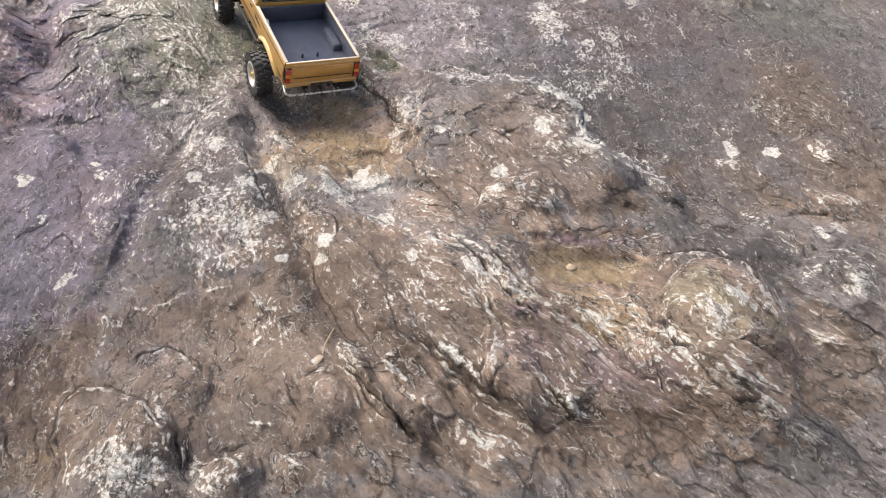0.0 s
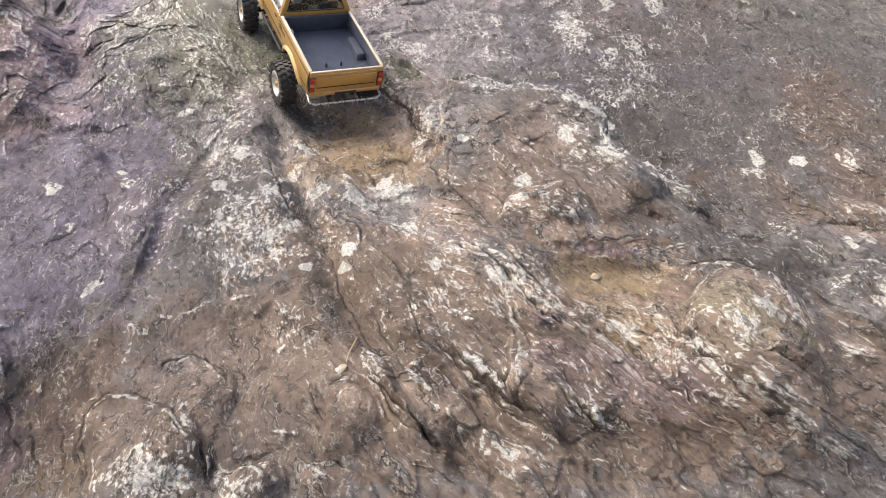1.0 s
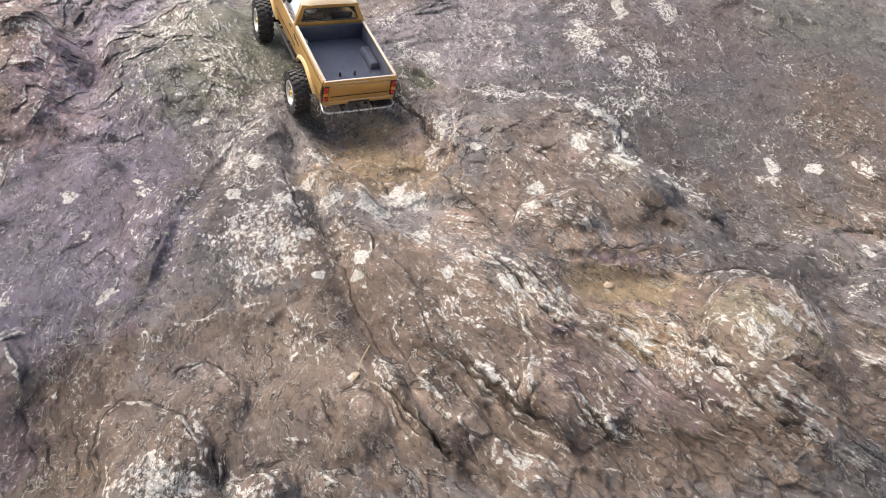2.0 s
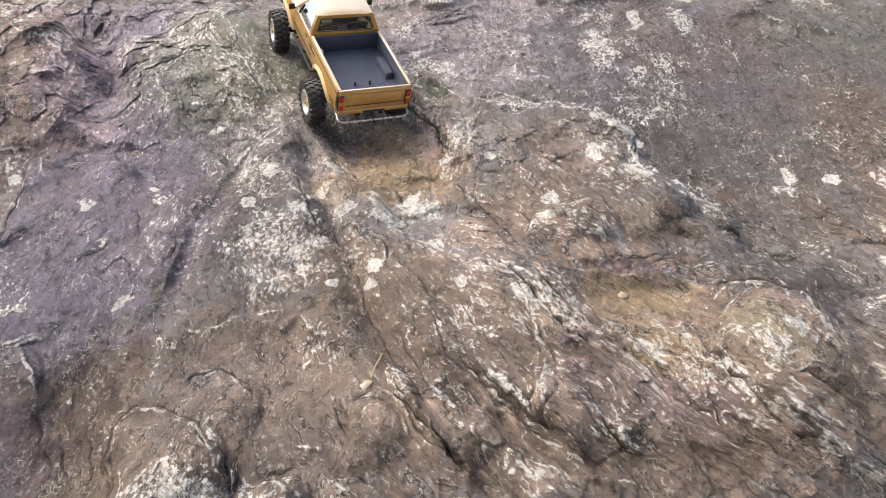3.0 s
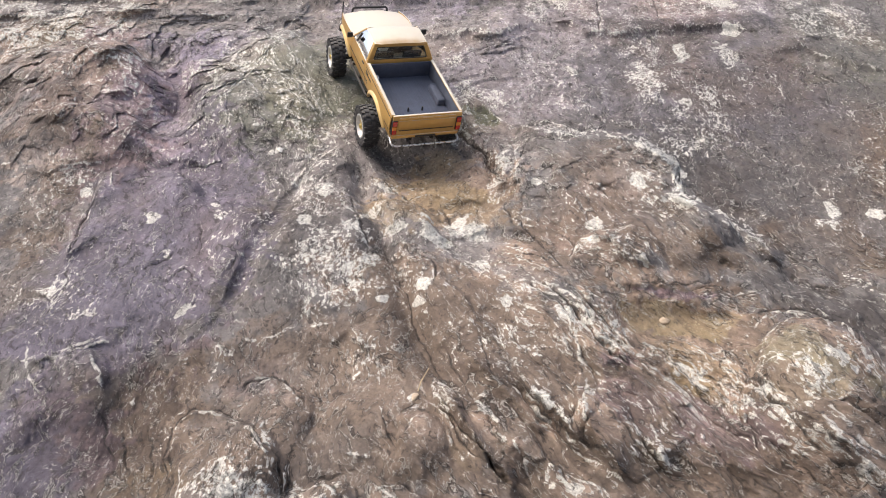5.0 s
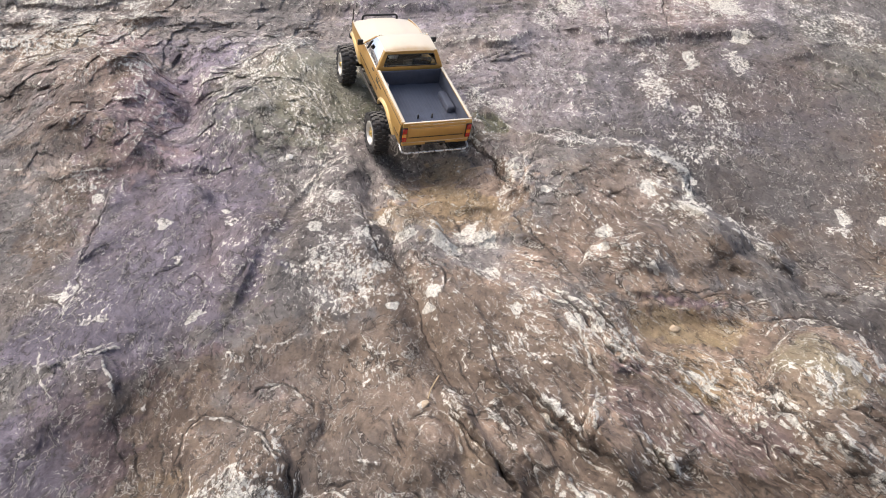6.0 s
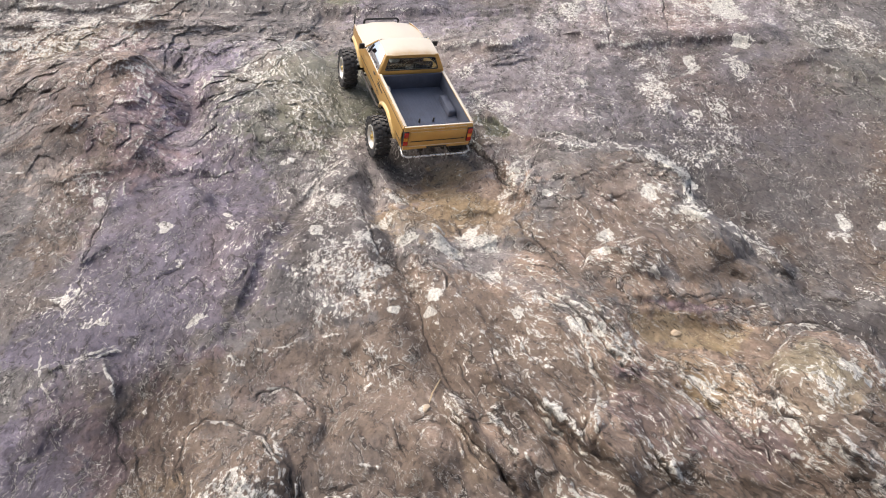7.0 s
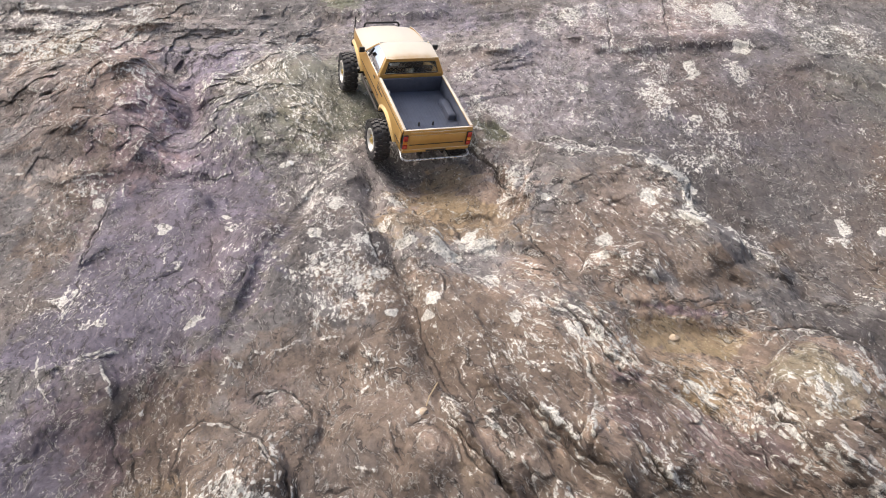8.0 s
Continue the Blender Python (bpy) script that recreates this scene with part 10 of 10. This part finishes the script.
    hull(bm, [(COWL - 0.001, -0.0765, 0.1545), (COWL + 0.001, -0.0765, 0.1545), (COWL + 0.001, 0.0765, 0.1545), (COWL - 0.001, 0.0765, 0.1545)],
         [(RX1 - 0.001, -0.0600, 0.1985), (RX1 + 0.001, -0.0600, 0.1985), (RX1 + 0.001, 0.0600, 0.1985), (RX1 - 0.001, 0.0600, 0.1985)])
    part("windscreen", bm, GLASS, truck, "clear windscreen").visible_shadow = False
    # cab inside
    bm = bmesh.new()
    box(bm, 0.100, 0.215, -0.076, 0.076, 0.104, 0.112)
    box(bm, 0.198, 0.216, -0.074, 0.074, 0.112, 0.152, 0.004)
    part("cab_interior", bm, BLACK, truck, "black cab floor and dashboard")
    for y in (0.036, -0.036):
        bm = bmesh.new()
        box(bm, 0.116, 0.158, y - 0.024, y + 0.024, 0.112, 0.128, 0.004)
        box(bm, 0.108, 0.120, y - 0.024, y + 0.024, 0.120, 0.172, 0.004)
        part("seat", bm, BLACK, truck, "dark cab seat")
    bm = bmesh.new()
    tube(bm, [(0.188 + 0.006 * math.cos(a), 0.036 + 0.017 * math.sin(a), 0.146 + 0.015 * math.cos(a)) for a in (2 * math.pi * k / 20 for k in range(21))], 0.0016, 8)
    part("steering_wheel", bm, BLACK, truck)
    # load bed
    bm = bmesh.new()
    box(bm, TAIL + 0.004, CAB - 0.001, -0.0765, 0.0765, 0.1130, 0.1165, 0.0008)
    floor = part("bed_floor", bm, LINER, truck, "ribbed blue-black bed floor")
    for k in range(13):
        bm = bmesh.new()
        y = -0.048 + 0.008 * k
        box(bm, TAIL + 0.012, CAB - 0.012, y - 0.0016, y + 0.0016, 0.1158, 0.11675, 0.0002)
        part("rib", bm, LINER, floor)
    for side in (1, -1):
        bm = bmesh.new()
        ya, yb = sorted((side * 0.0755, side * 0.0795))
        box(bm, TAIL + 0.005, CAB - 0.001, ya, yb, 0.1150, 0.1545, 0.0008)
        part("bed_inner_wall", bm, LINER, truck, "black bed liner wall")
        bm = bmesh.new()
        ya, yb = sorted((side * 0.0745, side * 0.0815))
        box(bm, TAIL + 0.002, CAB - 0.001, ya, yb, 0.1548, 0.1580, 0.0012)
        part("bed_rail", bm, paint, truck)
        bm = bmesh.new()
        ya, yb = sorted((side * 0.0540, side * 0.0760))
        if side < 0:
            box(bm, -0.034, 0.040, ya, yb, 0.1160, 0.1300, 0.0030, (0.004, 0.002))
        else:
            box(bm, -0.034, 0.040, ya + 0.010, yb, 0.1160, 0.1300, 0.0030, (0.004, 0.002))
        part("wheel_box", bm, LINER, truck, "black wheel box in the bed")
    bm = bmesh.new()
    box(bm, CAB - 0.005, CAB - 0.001, -0.0760, 0.0760, 0.1150, 0.1545, 0.0008)
    part("bed_front_wall", bm, LINER, truck, "black front wall of the bed")
    for y in (0.020, -0.014):
        bm = bmesh.new()
        lathe(bm, [(0.0030, 0.1160), (0.0022, 0.1185), (0.0020, 0.1260), (0.0001, 0.1265)], (-0.045, y, 0), 12, "z")
        part("body_post", bm, BLACK, truck, "short black body post")
    bm = bmesh.new()
    tube(bm, bent([(0.046, 0.0700, 0.141), (0.038, 0.0690, 0.147), (0.046, 0.0690, 0.152), (0.054, 0.0690, 0.147), (0.047, 0.0700, 0.142)], 5, 0.003), 0.0018, 8)
    part("body_clip", bm, STEEL, truck, "bright steel body clip")
    # tailgate with a pressed panel
    bm = bmesh.new()
    box(bm, TAIL - 0.002, TAIL + 0.003, -0.0800, 0.0800, 0.1040, 0.1565, 0.0012)
    gate = part("tailgate", bm, paint, truck)
    for z0, z1, y in ((0.1455, 0.1515, 0.066), (0.1220, 0.1430, 0.066)):
        bm = bmesh.new()
        box(bm, TAIL - 0.0034, TAIL - 0.0012, -y, y, z0, z1, 0.0010)
        part("pressed_panel", bm, paint, gate)
    bm = bmesh.new()
    box(bm, TAIL - 0.0032, TAIL - 0.001, -0.064, 0.064, 0.1165, 0.1182, 0.0005)
    part("stripe", bm, BLACK, gate, "thin black stripe")
    bm = bmesh.new()
    box(bm, TAIL - 0.0045, TAIL - 0.001, -0.012, 0.012, 0.1465, 0.1505, 0.0010)
    part("tailgate_handle", bm, paint, gate)
    bm = bmesh.new()
    box(bm, TAIL - 0.004, TAIL + 0.004, -0.079, 0.079, 0.0965, 0.1050, 0.0020)
    part("rear_valance", bm, paint, truck)
    bm = bmesh.new()
    box(bm, TAIL - 0.0052, TAIL - 0.003, -0.024, 0.024, 0.0985, 0.1030, 0.0006)
    part("licence_panel", bm, BLACK, truck, "small black panel")
    for side in (1, -1):
        ya, yb = sorted((side * 0.0690, side * 0.0815))
        bm = bmesh.new()
        box(bm, TAIL - 0.0045, TAIL + 0.004, ya, yb, 0.1090, 0.1450, 0.0012)
        lamp = part("tail_light", bm, BLACK, truck, "tail light housing")
        for z0, z1, mat, label in ((0.1310, 0.1435, RED, "red lens"), (0.1215, 0.1300, AMBER, "amber lens"), (0.1105, 0.1205, RED, "red lens")):
            bm = bmesh.new()
            box(bm, TAIL - 0.0062, TAIL - 0.003, ya + 0.0012, yb - 0.0012, z0, z1, 0.0008)
            part("lens", bm, mat, lamp, label)
    # rear bumper tube
    bm = bmesh.new()
    tube(bm, bent([(TAIL + 0.022, 0.078, 0.098), (TAIL - 0.010, 0.080, 0.086), (TAIL - 0.014, 0.070, 0.084), (TAIL - 0.014, -0.070, 0.084), (TAIL - 0.010, -0.080, 0.086), (TAIL + 0.022, -0.078, 0.098)], 6, 0.006), 0.0024, 10)
    part("rear_bumper", bm, STEEL, truck, "bright steel tube bumper")
    for y in (0.035, -0.035):
        bm = bmesh.new()
        tube(bm, [(TAIL + 0.03, y, 0.080), (TAIL - 0.013, y, 0.084)], 0.0024)
        part("bumper_bracket", bm, CHASSIS, truck)
    # nose: grille, lamps, bull bar
    bm = bmesh.new()
    box(bm, NOSE - 0.010, NOSE - 0.001, -0.072, 0.072, 0.104, 0.141, 0.0015)
    grille = part("grille", bm, BLACK, truck, "black grille panel")
    for k in range(4):
        bm = bmesh.new()
        box(bm, NOSE - 0.002, NOSE + 0.0012, -0.040, 0.040, 0.112 + 0.0062 * k, 0.1145 + 0.0062 * k, 0.0006)
        part("grille_bar", bm, STEEL, grille)
    for y in (0.056, -0.056):
        bm = bmesh.new()
        lathe(bm, [(0.0115, NOSE - 0.003), (0.0115, NOSE + 0.001), (0.0080, NOSE + 0.0028), (0.0001, NOSE + 0.0034)], (0, y, 0.124), 24, "x")
        part("headlight", bm, WHITE, grille, "round white headlight")
    bm = bmesh.new()
    box(bm, NOSE - 0.004, NOSE + 0.010, -0.080, 0.080, 0.091, 0.103, 0.0030)
    part("front_bumper", bm, BLACK, truck, "black front bumper")
    bm = bmesh.new()
    tube(bm, bent([(NOSE + 0.010, 0.046, 0.085), (NOSE + 0.012, 0.046, 0.149), (NOSE + 0.012, -0.046, 0.149), (NOSE + 0.010, -0.046, 0.085)], 6, 0.008), 0.0026)
    tube(bm, [(NOSE + 0.012, 0.046, 0.130), (NOSE + 0.012, -0.046, 0.130)], 0.0022)
    part("bull_bar", bm, BLACK, truck, "black tube bull bar")
    bm = bmesh.new()
    tube(bm, [(NOSE + 0.003, 0.074, 0.100), (NOSE + 0.003, 0.074, 0.172)], 0.0016, 8)
    part("marker_pole", bm, BLACK, truck, "thin black marker pole")
    # running gear
    for y in (0.026, -0.026):
        bm = bmesh.new()
        box(bm, TAIL + 0.015, NOSE - 0.010, y - 0.0035, y + 0.0035, 0.074, 0.086, 0.0010)
        part("frame_rail", bm, CHASSIS, truck)
    bm = bmesh.new()
    box(bm, 0.110, 0.185, -0.030, 0.030, 0.060, 0.092, 0.004, (0.008, 0.004))
    part("gearbox", bm, CHASSIS, truck, "black gearbox and skid plate")
    for x in (0.0, BASE):
        bm = bmesh.new()
        tube(bm, [(x, -0.088, 0.049), (x, 0.088, 0.049)], 0.0065, 14)
        lathe(bm, [(0.006, -0.018), (0.0150, -0.010), (0.0170, 0), (0.0150, 0.010), (0.006, 0.018)], (x, 0.008, 0.050), 20)
        part("axle", bm, CHASSIS, truck, "black axle with its differential")
        for side in (1, -1):
            lean = 0.022 if x < 0.1 else -0.018
            bm = bmesh.new()
            tube(bm, [(x, side * 0.060, 0.052), (x + lean, side * 0.046, 0.112)], 0.0034, 12)
            lathe(bm, [(0.0058, 0.0), (0.0058, 0.030)], (x + lean * 0.55, side * 0.0525, 0.076), 14, "z")
            part("shock_absorber", bm, STEEL, truck, "steel shock absorber")
            bm = bmesh.new()
            tube(bm, [(x, side * 0.050, 0.045), (0.118 if x < 0.1 else 0.178, side * 0.030, 0.064)], 0.0030, 10)
            part("suspension_link", bm, CHASSIS, truck)
    bm = bmesh.new()
    tube(bm, [(0.012, 0.006, 0.052), (0.115, 0.0, 0.070)], 0.0034, 12)
    part("propeller_shaft", bm, STEEL, truck)
    bm = bmesh.new()
    tube(bm, [(BASE - 0.012, 0.006, 0.052), (0.180, 0.0, 0.070)], 0.0034, 12)
    part("propeller_shaft", bm, STEEL, truck)
    make_wheel(truck, 0.0, 1, rim_paint, hub_paint)
    make_wheel(truck, 0.0, -1, rim_paint, hub_paint)
    make_wheel(truck, BASE, 1, rim_paint, hub_paint, radians(-4))
    make_wheel(truck, BASE, -1, rim_paint, hub_paint, radians(-4))
    truck.matrix_world = at
    return truck


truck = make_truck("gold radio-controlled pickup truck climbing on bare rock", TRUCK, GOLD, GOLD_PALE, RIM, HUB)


def make_doll():
    """A plain helmeted figure, one mesh."""
    bm = bmesh.new()
    bmesh.ops.create_uvsphere(bm, u_segments=20, v_segments=14, radius=0.0145, matrix=Matrix.Translation((0.136, 0.036, 0.175)))
    bmesh.ops.create_cone(bm, cap_ends=True, segments=16, radius1=0.017, radius2=0.009, depth=0.036, matrix=Matrix.Translation((0.134, 0.036, 0.146)))
    d = part("driver_doll", bm, WHITE)
    d.matrix_world = TRUCK
    return tagged(d, "plain white helmeted doll on the seat in the cab", "doll")


make_doll()

# a second truck, waiting further along the slope
ORANGE = plain("orange_paint", (0.62, 0.13, 0.03), 0.4, 0.2, 0.4, 0.10, 90, dust=0.4, dust_colour=(0.60, 0.42, 0.30))
GREY_RIM = plain("grey_rim", (0.28, 0.28, 0.29), 0.45, 0.5, 0, 0.15, 120)


def resting(s, t, heading, lift=0.0):
    """A pose on the rock at (s, t): four wheels on its mean slope, the nose turned by heading from uphill to the left."""
    m = Matrix.Rotation(SLOPE, 4, "X") @ Matrix.Rotation(radians(90 + heading), 4, "Z")
    place = rock_at(s, t)
    reach = [m @ Vector((x, y, 0)) for x in (0.0, BASE) for y in (0.1, -0.1)]
    normal = Vector(OUT)
    lifts = [(rock_at(s + v.x, t + v.dot(Vector(ALONG))) - place - v).dot(normal) for v in reach]
    return Matrix.Translation(place + normal * (sorted(lifts)[-2] + lift)) @ m


second = make_truck("orange radio-controlled pickup truck with grey wheels on rock", resting(1.47, 1.62, 62), ORANGE, BLACK, GREY_RIM, BLACK)


def make_chip(label, s, t, size, mat, seed):
    """A loose chip of stone, half bedded in grit."""
    rnd = random.Random(seed)
    bm = bmesh.new()
    bmesh.ops.create_icosphere(bm, subdivisions=3, radius=1)
    cuts = [Vector((rnd.uniform(-1, 1), rnd.uniform(-1, 1), rnd.uniform(-0.6, 1))).normalized() for _ in range(9)]
    for v in bm.verts:
        for c in cuts:
            over = v.co.dot(c) - 0.62
            if over > 0:
                v.co -= c * over * 0.9
        v.co += v.co.normalized() * 0.06 * noise.noise(v.co * 3.1 + Vector((seed, 0, 0)))
        v.co = Vector((v.co.x * size, v.co.y * size * 0.75, v.co.z * size * 0.5))
    ob = part("loose_stone", bm, mat, None, smooth_angle=25)
    ob.matrix_world = Matrix.Translation(rock_at(s, t) + Vector(OUT) * size * 0.2) @ Matrix.Rotation(SLOPE, 4, "X") @ Matrix.Rotation(rnd.uniform(0, 6), 4, "Z")
    return tagged(ob, label, "stone", group="loose stones on the rock")


CHIP = plain("white_quartz", (0.72, 0.70, 0.66), 0.7, 0, 0, 0.12, 160, 0.0008)
# >>> loose things
make_chip("small brown stone chip lying in the silted hollow", 0.392, 1.562, 0.012, STONE, 3)
make_chip("small white quartz chip lying on the rock", -0.401, 2.048, 0.01, CHIP, 5)
make_chip("small grey stone chip wedged beside the furrow", -0.063, 1.364, 0.01, STONE, 8)
# <<< loose things


def make_grit(s, t, reach_s, reach_t, count, seed):
    """Crumbs of rock and leaf washed into the hollow, in one mesh."""
    rnd = random.Random(seed)
    bm = bmesh.new()
    for _ in range(count):
        place = rock_at(s + rnd.gauss(0, reach_s), t + rnd.gauss(0, reach_t))
        size = rnd.uniform(0.0007, 0.0019)
        m = Matrix.Translation(place + Vector(OUT) * size * 0.3) @ Matrix.Rotation(SLOPE, 4, "X") @ Matrix.Rotation(rnd.uniform(0, 6.28), 4, "Z") @ Matrix.Diagonal((size * rnd.uniform(1, 1.7), size, size * 0.55, 1))
        made = bmesh.ops.create_icosphere(bm, subdivisions=1, radius=1, matrix=m)
        for v in made["verts"]:
            v.co += Vector((rnd.uniform(-1, 1), rnd.uniform(-1, 1), rnd.uniform(-1, 1))) * size * 0.2
    return tagged(part("grit", bm, GRIT, None, smooth_angle=20), "pale yellow crumbs of grit lying in the silted hollow", "grit", kind="stuff")


GRIT = plain("yellow_grit", (0.40, 0.33, 0.22), 0.85, 0, 0, 0.3, 160, 0.0006)
make_grit(0.465, 1.557, 0.024, 0.009, 46, 12)


def make_straw(points):
    bm = bmesh.new()
    tube(bm, points, 0.0011, 6)
    return tagged(part("dry_straw", bm, STRAW), "thin bent dry straw lying on the rock", "straw")


# >>> straw
make_straw([rock_at(s, t) + Vector(OUT) * h for s, t, h in ((-0.058, 1.375, 0.001), (-0.055, 1.392, 0.006), (-0.047, 1.409, 0.008), (-0.041, 1.431, 0.002))])
# <<< straw
